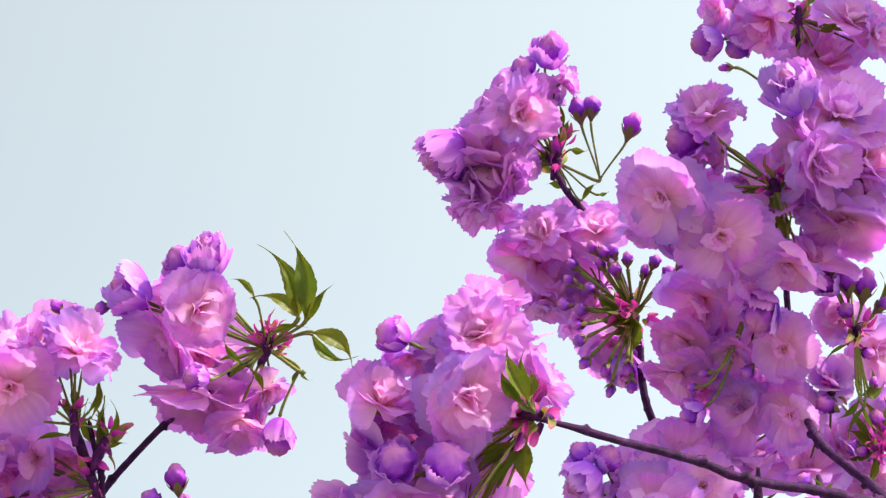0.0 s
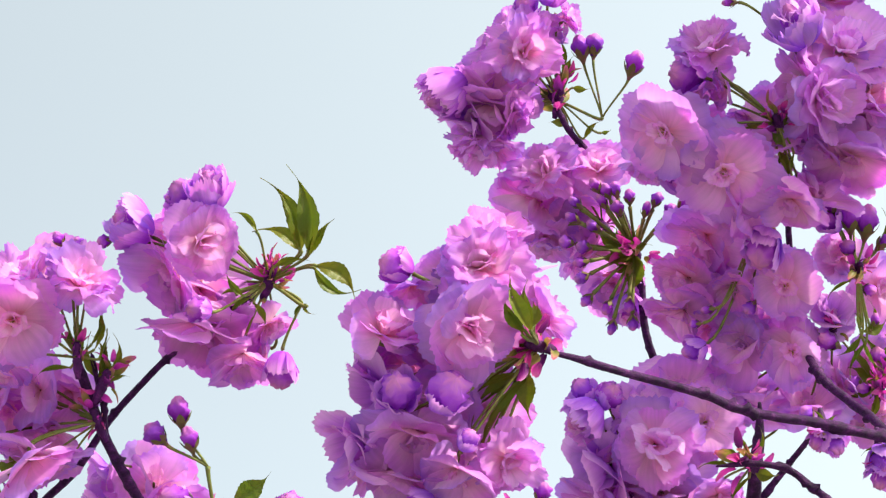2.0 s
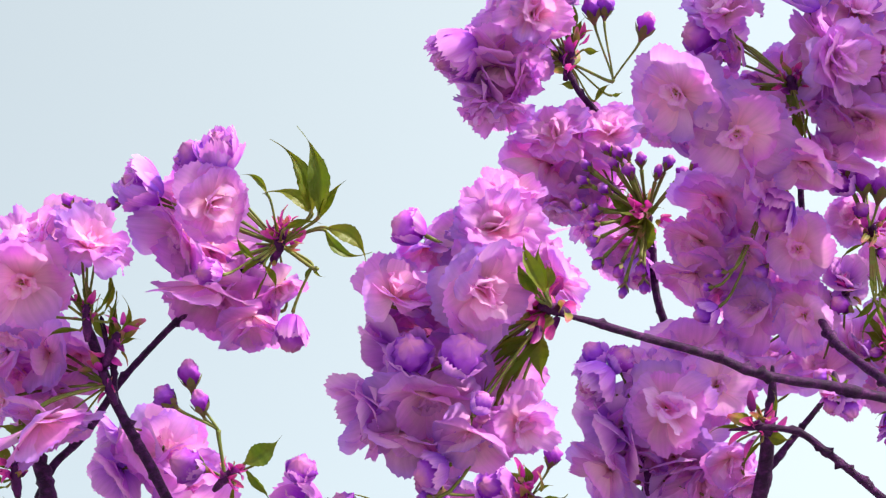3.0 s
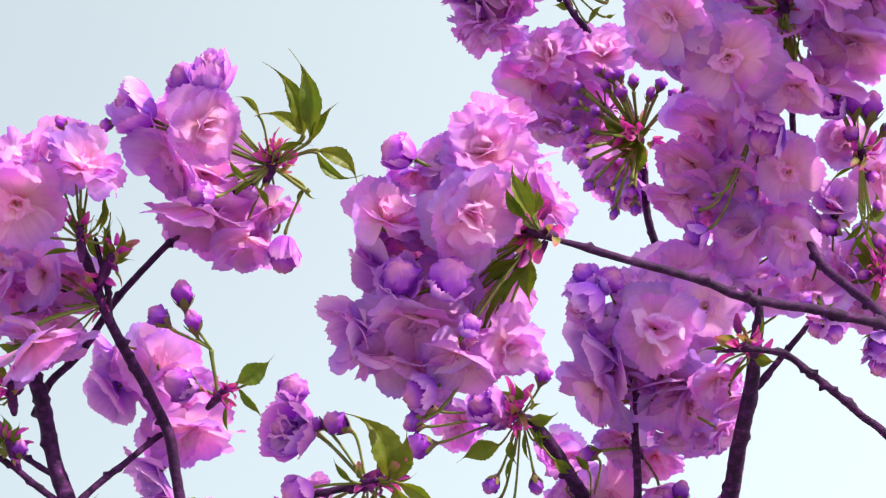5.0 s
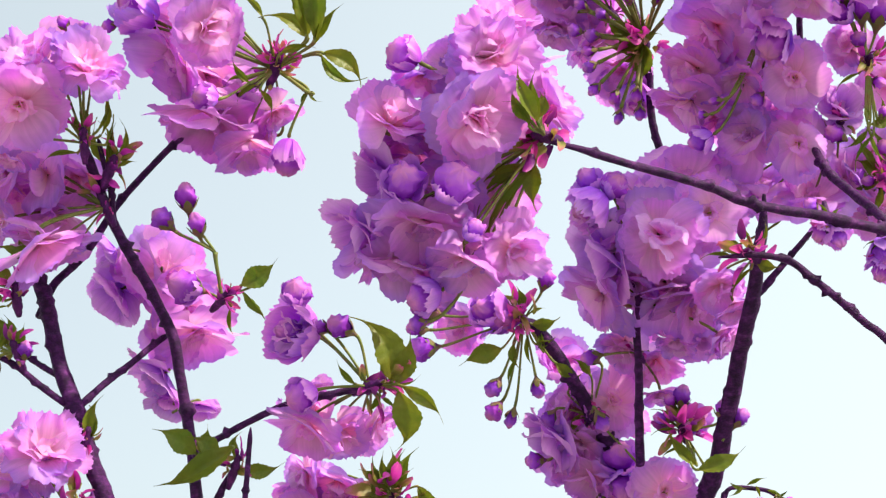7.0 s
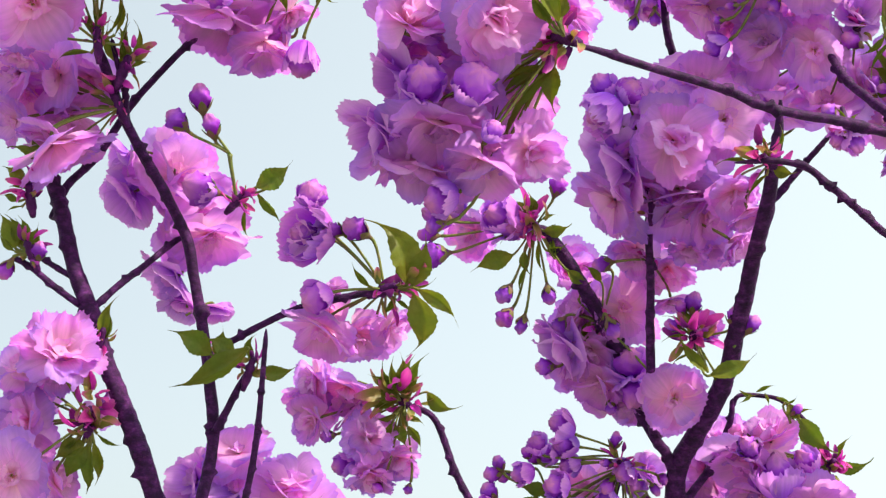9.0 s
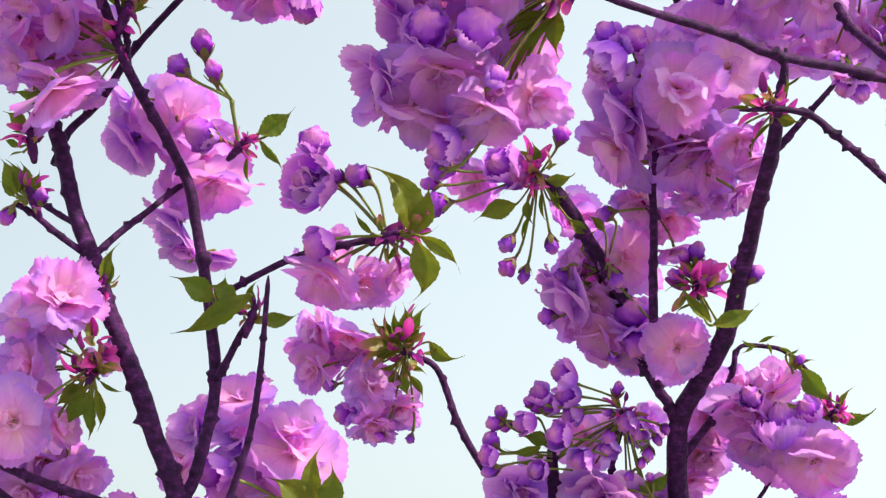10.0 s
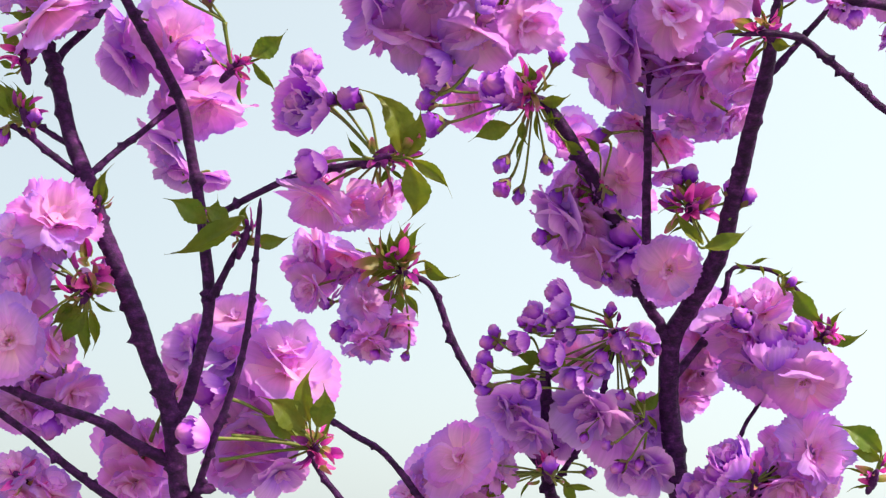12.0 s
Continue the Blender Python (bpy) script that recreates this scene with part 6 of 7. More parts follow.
c = blossom_cluster((0.1281, 1.0461, 1.8335), "lilac blossoms behind an upright twig", (-0.29, 0.66, 0.7), 3, 0.014)
flower(c, (0.1176, 1.053, 1.8378), 0.0328, (-0.47, -0.33, -0.82), 0.74)
flower(c, (0.1448, 1.0748, 1.8307), 0.0359, (0.06, -0.39, -0.92), 0.8)
flower(c, (0.1484, 1.0859, 1.812), 0.0228, (0.12, -0.07, -0.99), 0.7)
bud(c, (0.0983, 1.047, 1.8309), 0.0140, (-0.98, -0.05, -0.18))
flower(c, (0.1338, 1.0863, 1.8401), 0.0302, (-0.06, -0.84, -0.53), 0.78, loose=True)

c = blossom_cluster((0.1819, 0.9107, 1.8548), "magenta spur with small leaves and a fading blossom", (-0.68, -0.69, 0.23), 13, 0.02)
flower(c, (0.1721, 0.9653, 1.851), 0.0345, (0.13, -0.5, -0.86), 0.85)
flower(c, (0.1806, 0.97, 1.838), 0.0276, (0.23, -0.01, -0.97), 0.7)
leaf(c, (0.1836, 0.9118, 1.8517), (0.1974, 0.9127, 1.8492), 2, 10, 1.3)
leaf(c, (0.1738, 0.909, 1.8595), (0.1639, 0.9073, 1.8641), 2, 20, 1.0)
leaf(c, (0.1704, 0.9107, 1.8548), (0.1507, 0.9106, 1.8549), 4, 0, 1.0)
leaf(c, (0.1853, 0.9084, 1.861), (0.1887, 0.9028, 1.8764), 4, 0, 1.0)
leaf(c, (0.1804, 0.9084, 1.861), (0.1706, 0.9039, 1.8734), 4, 0, 1.0)
leaf(c, (0.1803, 0.9129, 1.8486), (0.1687, 0.9185, 1.8333), 4, 0, 1.0)

c = blossom_cluster((0.0553, 1.0629, 1.8605), "buds and young leaves on a purple twig tip", (-0.58, -0.74, 0.35), 20, 0.022)
bud(c, (0.0355, 1.0783, 1.8183), 0.0147, (-0.55, -0.05, -0.83))
bud(c, (0.0359, 1.0836, 1.8035), 0.0147, (-0.62, -0.04, -0.78))
bud(c, (0.047, 1.0854, 1.7987), 0.0137, (-0.3, 0.03, -0.95))
bud(c, (0.0648, 1.0784, 1.818), 0.0137, (0.19, 0.15, -0.97))
bud(c, (0.0697, 1.0538, 1.8854), 0.0147, (0.31, -0.51, 0.8))
bud(c, (-0.0119, 1.0695, 1.8425), 0.0206, (-0.92, -0.32, -0.21))
flower(c, (0.0307, 1.0605, 1.8672), 0.0283, (-0.62, -0.78, -0.02), 0.3)
flower(c, (0.0124, 1.0941, 1.8625), 0.0369, (-0.49, -0.52, -0.7), 0.85)
bud(c, (-0.0108, 1.0604, 1.8673), 0.0216, (-0.85, -0.51, 0.15))
bud(c, (-0.0162, 1.065, 1.8549), 0.0147, (-0.94, -0.33, -0.01))
flower(c, (-0.0072, 1.077, 1.8803), 0.0308, (-0.68, -0.69, 0.23), 0.4)
flower(c, (0.0402, 1.0621, 1.8628), 0.0227, (-0.26, -0.78, -0.57), 0.4)
leaf(c, (0.0407, 1.0694, 1.8426), (0.0117, 1.073, 1.8329), 2, -15, 1.1)
leaf(c, (0.0482, 1.0685, 1.8452), (0.0512, 1.0745, 1.8285), 0, 20, 1.1)
leaf(c, (0.0514, 1.0601, 1.8682), (0.0342, 1.057, 1.8768), 0, 20, 1.0)
leaf(c, (0.0532, 1.0601, 1.8683), (0.051, 1.055, 1.8823), 2, 0, 1.2)
leaf(c, (0.059, 1.0613, 1.8648), (0.0702, 1.06, 1.8685), 3, 0, 1.0)
leaf(c, (0.0633, 1.0684, 1.8454), (0.0764, 1.067, 1.8492), 2, 30, 1.0)
leaf(c, (0.0503, 1.0717, 1.8363), (0.0451, 1.0789, 1.8166), 4, 0, 1.0)
leaf(c, (0.0575, 1.0665, 1.8507), (0.0618, 1.0742, 1.8294), 4, 0, 1.0)
leaf(c, (0.0691, 1.0703, 1.8402), (0.0667, 1.0639, 1.8579), 3, 0, 1.0)
leaf(c, (0.061, 1.0639, 1.8578), (0.0798, 1.0625, 1.8616), 2, 20, 1.2)
leaf(c, (0.0768, 1.0728, 1.8332), (0.0941, 1.076, 1.8245), 0, -10, 1.2)
leaf(c, (0.0498, 1.0652, 1.8541), (0.0195, 1.0635, 1.8589), 4, 0, 1.0)
leaf(c, (0.0479, 1.064, 1.8576), (0.031, 1.0666, 1.8503), 4, 0, 1.0)
flower(c, (0.0847, 1.1013, 1.8428), 0.0310, (0.41, -0.91, 0.1), 0.5)

c = blossom_cluster((0.1011, 1.09, 1.8006), "pink-lilac double cherry blossoms along a leaning twig", (0.57, -0.64, 0.52), 6, 0.014)
bud(c, (0.1014, 1.0764, 1.8381), 0.0138, (-0.73, -0.62, 0.29))
bud(c, (0.0725, 1.0904, 1.7995), 0.0138, (-0.57, -0.19, -0.8))
bud(c, (0.1051, 1.0614, 1.7915), 0.0144, (0.42, -0.01, -0.91))
bud(c, (0.1086, 1.1092, 1.7479), 0.0118, (-0.2, 0.24, -0.95))
bud(c, (0.0636, 1.1001, 1.7728), 0.0138, (-0.98, -0.2, -0.07))
flower(c, (0.1162, 1.0878, 1.8122), 0.0451, (0.16, -0.98, -0.07), 0.92)
flower(c, (0.073, 1.0974, 1.7834), 0.0452, (-0.66, -0.22, -0.72), 0.66, loose=True)
flower(c, (0.0923, 1.0981, 1.78), 0.0360, (-0.31, -0.43, -0.85), 0.78)
flower(c, (0.0977, 1.1036, 1.7573), 0.0368, (-0.53, -0.21, -0.82), 0.7, loose=True)
flower(c, (0.1201, 1.09, 1.7748), 0.0259, (-0.21, -0.76, 0.61), 0.48)
flower(c, (0.1211, 1.0932, 1.753), 0.0243, (-0.06, -0.49, -0.87), 0.34)
flower(c, (0.121, 1.1061, 1.7448), 0.0284, (-0.19, -0.41, -0.89), 0.78)
flower(c, (0.1441, 1.0584, 1.7439), 0.0471, (-0.01, -0.97, -0.25), 0.94)
flower(c, (0.0828, 1.0997, 1.8133), 0.0324, (-0.84, -0.39, 0.37), 0.74)
flower(c, (0.134, 1.1091, 1.8076), 0.0272, (0.78, -0.47, 0.4), 0.7)
flower(c, (0.096, 1.1082, 1.8014), 0.0394, (-0.29, -0.86, -0.42), 0.78, loose=True)
flower(c, (0.0865, 1.1147, 1.7732), 0.0358, (0.44, -0.63, -0.65), 0.71, loose=True)
flower(c, (0.1107, 1.1186, 1.7536), 0.0284, (0.43, -0.69, 0.58), 0.74, loose=True)
flower(c, (0.1374, 1.1191, 1.7512), 0.0338, (-0.91, -0.15, -0.38), 0.77, loose=True)
flower(c, (0.1014, 1.1132, 1.8174), 0.0340, (-0.13, -0.99, 0.07), 0.78, loose=True)
flower(c, (0.0791, 1.1161, 1.8023), 0.0340, (-0.75, -0.65, -0.1), 0.71, loose=True)
leaf(c, (0.1002, 1.0802, 1.8276), (0.0885, 1.0763, 1.8382), 2, 20, 1.0)
leaf(c, (0.0934, 1.0894, 1.8023), (0.0881, 1.0947, 1.7878), 0, 0, 1.0)
leaf(c, (0.0853, 1.0842, 1.8166), (0.0964, 1.0796, 1.8294), 3, 0, 1.0)

c = blossom_cluster((0.156, 1.0444, 1.7798), "green bracts and purple buds by a limb", (-0.25, -0.91, 0.33), 14, 0.022)
bud(c, (0.1551, 1.0365, 1.8016), 0.0160, (0.1, -0.59, 0.8))
flower(c, (0.163, 1.0414, 1.7879), 0.0210, (0.44, -0.88, 0.15), 0.3)
bud(c, (0.1472, 1.0375, 1.7987), 0.0113, (-0.42, -0.59, 0.69))
bud(c, (0.1768, 1.0196, 1.7894), 0.0129, (0.1, -0.62, 0.78))
bud(c, (0.1885, 1.0215, 1.7841), 0.0139, (0.52, -0.48, 0.71), start=(0.1776, 1.0264, 1.7707))
bud(c, (0.1421, 1.0413, 1.7883), 0.0122, (-0.88, -0.42, 0.2))
leaf(c, (0.1591, 1.0129, 1.7495), (0.1894, 1.0076, 1.764), 0, -30, 0.95)
leaf(c, (0.1598, 1.0218, 1.7542), (0.1418, 1.0137, 1.7765), 3, 15, 1.2)
leaf(c, (0.1633, 1.0507, 1.7626), (0.1608, 1.045, 1.7782), 3, 0, 1.2)
leaf(c, (0.1532, 1.0425, 1.785), (0.1364, 1.0388, 1.7951), 4, 0, 1.0)
leaf(c, (0.1534, 1.0438, 1.7815), (0.1352, 1.0445, 1.7795), 4, 0, 1.0)
leaf(c, (0.1549, 1.0412, 1.7885), (0.1398, 1.0363, 1.802), 4, 0, 1.0)
leaf(c, (0.1538, 1.0475, 1.7711), (0.1413, 1.0502, 1.764), 4, 0, 1.0)
leaf(c, (0.1689, 1.0513, 1.7609), (0.1747, 1.0544, 1.7523), 2, 0, 1.0)

c = blossom_cluster((0.2546, 1.113, 1.7082), "pink-lilac double cherry blossoms and olive leaves along an arching twig", (0.27, -0.87, 0.41), 11, 0.019)
bud(c, (0.1955, 1.0879, 1.7188), 0.0192, (-0.42, -0.87, 0.24))
bud(c, (0.2317, 1.0998, 1.7444), 0.0098, (0.6, -0.58, 0.55))
flower(c, (0.1959, 1.1175, 1.7055), 0.0539, (-0.73, -0.23, -0.64), 0.7, loose=True)
flower(c, (0.2059, 1.1216, 1.6845), 0.0431, (-0.38, -0.2, -0.9), 0.7, loose=True)
flower(c, (0.214, 1.1082, 1.732), 0.0399, (-0.24, -0.54, 0.81), 0.74)
flower(c, (0.1927, 1.1191, 1.7283), 0.0329, (-0.65, -0.44, 0.62), 0.74)
flower(c, (0.2151, 1.0936, 1.7025), 0.0354, (-0.15, -0.45, 0.88), 0.28)
flower(c, (0.1975, 1.0868, 1.7164), 0.0173, (0.18, -0.89, 0.43), 0.2)
flower(c, (0.2355, 1.1004, 1.7099), 0.0205, (-0.52, -0.57, 0.63), 0.2)
flower(c, (0.2384, 1.0951, 1.6744), 0.0544, (-0.12, -0.85, -0.52), 0.93)
flower(c, (0.2337, 1.1152, 1.6965), 0.0384, (0.06, -0.57, 0.82), 0.78)
flower(c, (0.223, 1.1342, 1.6933), 0.0478, (-0.13, -0.9, -0.42), 0.78, loose=True)
leaf(c, (0.2519, 1.1094, 1.7057), (0.2443, 1.1109, 1.6981), 3, 0, 1.2)
leaf(c, (0.2547, 1.1134, 1.7059), (0.2626, 1.1159, 1.6932), 4, 0, 1.2)
leaf(c, (0.2527, 1.113, 1.7081), (0.2421, 1.1076, 1.7149), 3, 0, 1.0)
leaf(c, (0.2557, 1.1124, 1.7112), (0.2686, 1.1032, 1.727), 3, 0, 1.0)
leaf(c, (0.2573, 1.1128, 1.7093), (0.2838, 1.1067, 1.7093), 0, 10, 1.1)
leaf(c, (0.2252, 1.1048, 1.7499), (0.2335, 1.0999, 1.7538), 4, 0, 1.2)
leaf(c, (0.2337, 1.1008, 1.7388), (0.2563, 1.0977, 1.7137), 2, 20, 1.1)
leaf(c, (0.202, 1.1035, 1.7563), (0.1934, 1.0989, 1.7483), 3, 0, 1.0)
leaf(c, (0.231, 1.1061, 1.7432), (0.2424, 1.0997, 1.7446), 3, 0, 1.0)
leaf(c, (0.1943, 1.103, 1.7584), (0.2075, 1.0998, 1.7541), 4, 0, 1.2)
leaf(c, (0.2271, 1.1049, 1.7491), (0.2371, 1.1014, 1.7363), 2, 0, 1.2)
leaf(c, (0.2194, 1.104, 1.7535), (0.2297, 1.1011, 1.7477), 3, 0, 1.0)
leaf(c, (0.2116, 1.1035, 1.7564), (0.2137, 1.1013, 1.7467), 3, 10, 1.0)
leaf(c, (0.2059, 1.1033, 1.7571), (0.2181, 1.0986, 1.7607), 3, 0, 1.0)

c = blossom_cluster((0.1792, 1.1595, 1.6973), "pale blossoms behind the forked limb", (0, 0.42, 0.91), 2, 0.014)
flower(c, (0.1805, 1.154, 1.7127), 0.0390, (0.11, -0.99, 0.11), 0.85)
flower(c, (0.1757, 1.1637, 1.6858), 0.0429, (0.24, -0.81, -0.54), 0.88)
flower(c, (0.1705, 1.1708, 1.6664), 0.0312, (0.23, -0.41, -0.88), 0.8)
flower(c, (0.1876, 1.147, 1.7318), 0.0351, (0.12, -0.9, 0.42), 0.85)

c = blossom_cluster((0.2073, 1.1166, 1.6106), "half-open blossoms low on the tree", (0, -0.73, 0.69), 5, 0.014)
flower(c, (0.223, 1.1164, 1.6327), 0.0342, (-0.92, -0.4, -0.02), 0.74)
flower(c, (0.2464, 1.1025, 1.6309), 0.0450, (0.14, -0.99, 0.05), 0.82, fringed=True)
flower(c, (0.2321, 1.1178, 1.6047), 0.0473, (-0.26, -0.43, -0.86), 0.78)
flower(c, (0.2594, 1.1207, 1.6113), 0.0319, (0.7, -0.5, -0.51), 0.74)
flower(c, (0.188, 1.101, 1.6276), 0.0292, (-0.37, -0.5, 0.78), 0.36)
flower(c, (0.1796, 1.1013, 1.6156), 0.0172, (-0.82, -0.4, 0.41), 0.2)
flower(c, (0.1696, 1.1174, 1.6059), 0.0280, (-0.47, -0.61, 0.63), 0.36)
flower(c, (0.1998, 1.1282, 1.6031), 0.0321, (0.06, -0.57, 0.82), 0.75)
flower(c, (0.2308, 1.1332, 1.6197), 0.0356, (-0.25, -0.9, -0.36), 0.78, loose=True)
flower(c, (0.2147, 1.1394, 1.619), 0.0289, (-0.77, -0.59, 0.25), 0.71, loose=True)
flower(c, (0.2197, 1.1422, 1.6049), 0.0347, (-0.6, -0.39, -0.7), 0.74, loose=True)

c = blossom_cluster((0.2678, 1.0426, 1.6094), "green leaves and dark bracts at the edge of the crown", (0.12, -0.76, 0.64), 9, 0.016)
leaf(c, (0.272, 1.0363, 1.6266), (0.2408, 1.03, 1.6439), 2, 15, 1.0)
leaf(c, (0.2724, 1.0382, 1.6215), (0.2492, 1.0364, 1.6263), 0, -10, 1.1)
leaf(c, (0.2623, 1.0413, 1.6128), (0.248, 1.0402, 1.616), 4, 0, 1.0)
leaf(c, (0.2694, 1.0413, 1.6129), (0.2756, 1.0363, 1.6267), 3, 0, 1.0)
leaf(c, (0.2662, 1.0438, 1.6059), (0.2523, 1.0452, 1.6023), 4, 0, 1.0)

c = blossom_cluster((0.1154, 1.1136, 1.7067), "dense purple buds on green stalks round a spur", (-0.33, -0.78, 0.53), 13, 0.018)
bud(c, (0.0324, 1.109, 1.7082), 0.0115, (-0.42, -0.45, 0.79), start=(0.0677, 1.1278, 1.6857))
bud(c, (0.0288, 1.1143, 1.7023), 0.0138, (-0.93, -0.29, -0.22), start=(0.0677, 1.1278, 1.6857))
flower(c, (0.0471, 1.1123, 1.7023), 0.0176, (-0.86, -0.34, -0.37), 0.3, start=(0.0677, 1.1278, 1.6857))
bud(c, (0.0564, 1.1143, 1.7128), 0.0115, (-0.74, -0.39, 0.54), start=(0.1108, 1.113, 1.7097))
bud(c, (0.0512, 1.1117, 1.7155), 0.0100, (-0.63, -0.42, 0.66), start=(0.1089, 1.113, 1.7096))
flower(c, (0.0572, 1.1026, 1.7204), 0.0145, (-0.45, -0.65, 0.61), 0.3, start=(0.1069, 1.1126, 1.7115))
flower(c, (0.0728, 1.1022, 1.7333), 0.0206, (-0.86, -0.28, 0.43), 0.3, start=(0.1099, 1.1112, 1.7191))
flower(c, (0.0759, 1.1086, 1.7216), 0.0199, (-0.92, -0.38, 0.09), 0.3, start=(0.11, 1.1119, 1.7153))
flower(c, (0.0649, 1.1158, 1.7155), 0.0154, (-0.9, -0.4, 0.17), 0.3, start=(0.11, 1.1121, 1.7142))
flower(c, (0.0796, 1.1171, 1.709), 0.0169, (-0.88, -0.31, -0.37), 0.3, start=(0.1108, 1.1126, 1.7115))
flower(c, (0.0689, 1.1039, 1.6931), 0.0205, (-0.73, -0.68, 0.09), 0.36, start=(0.0996, 1.1167, 1.6906))
bud(c, (0.0267, 1.1185, 1.6908), 0.0138, (-0.62, -0.41, 0.66), start=(0.0677, 1.1282, 1.6838))
flower(c, (0.0229, 1.1144, 1.6806), 0.0145, (-0.87, -0.47, -0.14), 0.3, start=(0.0678, 1.1285, 1.6819))
bud(c, (0.0263, 1.1243, 1.6718), 0.0146, (-0.89, -0.28, -0.37), start=(0.0678, 1.1291, 1.6792))
bud(c, (0.0364, 1.1225, 1.702), 0.0108, (-0.83, -0.43, -0.37), start=(0.0677, 1.1278, 1.6857))
flower(c, (0.0562, 1.1065, 1.6696), 0.0159, (-0.67, -0.72, -0.2), 0.3, start=(0.0807, 1.1204, 1.6715))
flower(c, (0.0846, 1.1111, 1.6774), 0.0191, (-0.74, -0.38, -0.55), 0.3, start=(0.1036, 1.1185, 1.6813))
bud(c, (0.11, 1.1042, 1.7234), 0.0130, (0.12, -0.5, 0.86))
bud(c, (0.1039, 1.1051, 1.7084), 0.0099, (-0.9, -0.43, 0.08))
flower(c, (0.1149, 1.1082, 1.7029), 0.0176, (-0.69, -0.51, -0.52), 0.3)
bud(c, (0.1057, 1.1158, 1.6953), 0.0138, (-0.47, -0.36, -0.81))
flower(c, (0.1047, 1.1216, 1.6867), 0.0154, (-0.41, -0.59, -0.69), 0.3)
flower(c, (0.1244, 1.1257, 1.6969), 0.0186, (-0.07, -0.6, -0.79), 0.36)
flower(c, (0.1385, 1.1357, 1.7086), 0.0243, (0.52, -0.82, 0.25), 0.6, loose=True)
bud(c, (0.1312, 1.1182, 1.6836), 0.0138, (-0.13, -0.38, -0.92), start=(0.1234, 1.1167, 1.691))
bud(c, (0.1377, 1.1204, 1.6933), 0.0108, (0.38, -0.45, -0.81), start=(0.1233, 1.1152, 1.6986))
bud(c, (0.127, 1.1154, 1.6771), 0.0099, (-0.34, -0.37, -0.86), start=(0.1234, 1.1167, 1.691))
bud(c, (0.144, 1.121, 1.7005), 0.0108, (0.68, -0.53, -0.5))
bud(c, (0.1194, 1.123, 1.6693), 0.0092, (-0.6, -0.36, -0.71), start=(0.1348, 1.1241, 1.6535))
bud(c, (0.1149, 1.125, 1.6587), 0.0100, (-0.91, -0.4, -0.12), start=(0.1348, 1.1241, 1.6535))
bud(c, (0.1103, 1.1256, 1.6349), 0.0092, (-0.86, -0.39, -0.33), start=(0.1348, 1.1244, 1.6517))
bud(c, (0.133, 1.1214, 1.6671), 0.0084, (-0.36, -0.54, 0.76), start=(0.1348, 1.1241, 1.6535))
bud(c, (0.1189, 1.1344, 1.6211), 0.0139, (-0.76, -0.39, -0.52), start=(0.1369, 1.1259, 1.6442))
bud(c, (0.0948, 1.1326, 1.6406), 0.0093, (-0.33, -0.41, -0.85), start=(0.1041, 1.1241, 1.653))
bud(c, (0.0983, 1.1373, 1.6168), 0.0069, (0.39, -0.49, -0.78), start=(0.0862, 1.13, 1.6226))
bud(c, (0.0717, 1.1264, 1.6199), 0.0153, (-0.19, -0.54, 0.82), start=(0.0761, 1.1329, 1.6074))
bud(c, (0.1332, 1.138, 1.6239), 0.0116, (-0.35, -0.41, -0.84), start=(0.1369, 1.1259, 1.6442))
flower(c, (0.0935, 1.1353, 1.6578), 0.0493, (-0.67, -0.54, -0.5), 0.68, loose=True)
flower(c, (0.1104, 1.142, 1.6451), 0.0533, (-0.44, -0.54, -0.71), 0.66, loose=True)
flower(c, (0.1318, 1.1485, 1.6538), 0.0341, (0.06, -0.58, -0.81), 0.62, loose=True)
flower(c, (0.0476, 1.1498, 1.6564), 0.0432, (-0.35, -0.7, -0.63), 0.68, loose=True)
flower(c, (0.0575, 1.1488, 1.6408), 0.0274, (-0.52, -0.57, -0.64), 0.6, loose=True)
flower(c, (0.0817, 1.1592, 1.6401), 0.0355, (-0.16, -0.7, -0.69), 0.68, loose=True)
flower(c, (0.0927, 1.1494, 1.7006), 0.0415, (-0.32, -0.89, 0.32), 0.78, loose=True)
flower(c, (0.141, 1.1516, 1.6171), 0.0371, (-0.08, -0.59, -0.8), 0.64, loose=True)
flower(c, (0.1244, 1.154, 1.6151), 0.0243, (-0.27, -0.57, -0.77), 0.6, loose=True)
flower(c, (0.0358, 1.1506, 1.6622), 0.0275, (-0.68, -0.66, -0.32), 0.62, loose=True)
flower(c, (0.146, 1.1523, 1.6446), 0.0255, (0.58, -0.69, -0.44), 0.6, loose=True)
leaf(c, (0.1379, 1.1337, 1.6564), (0.1459, 1.1363, 1.6432), 3, 0, 1.2)
leaf(c, (0.1124, 1.1101, 1.7035), (0.1028, 1.1096, 1.6956), 3, 0, 1.1)
leaf(c, (0.1163, 1.1105, 1.7017), (0.1252, 1.1047, 1.7106), 3, 0, 1.1)
leaf(c, (0.1321, 1.1341, 1.6544), (0.1164, 1.1317, 1.6559), 3, 0, 1.2)
leaf(c, (0.1359, 1.1333, 1.6583), (0.1218, 1.1275, 1.6671), 2, 0, 1.2)
leaf(c, (0.134, 1.1329, 1.6601), (0.1468, 1.1262, 1.674), 2, 10, 1.2)
leaf(c, (0.0616, 1.1232, 1.6831), (0.0423, 1.1197, 1.6746), 3, -10, 1.3)
leaf(c, (0.0596, 1.1223, 1.6876), (0.0352, 1.1179, 1.6839), 3, 10, 1.3)
leaf(c, (0.0654, 1.1217, 1.6907), (0.0439, 1.1159, 1.6942), 2, 0, 1.1)
leaf(c, (0.0813, 1.1282, 1.684), (0.0612, 1.1172, 1.6978), 2, 10, 1.1)

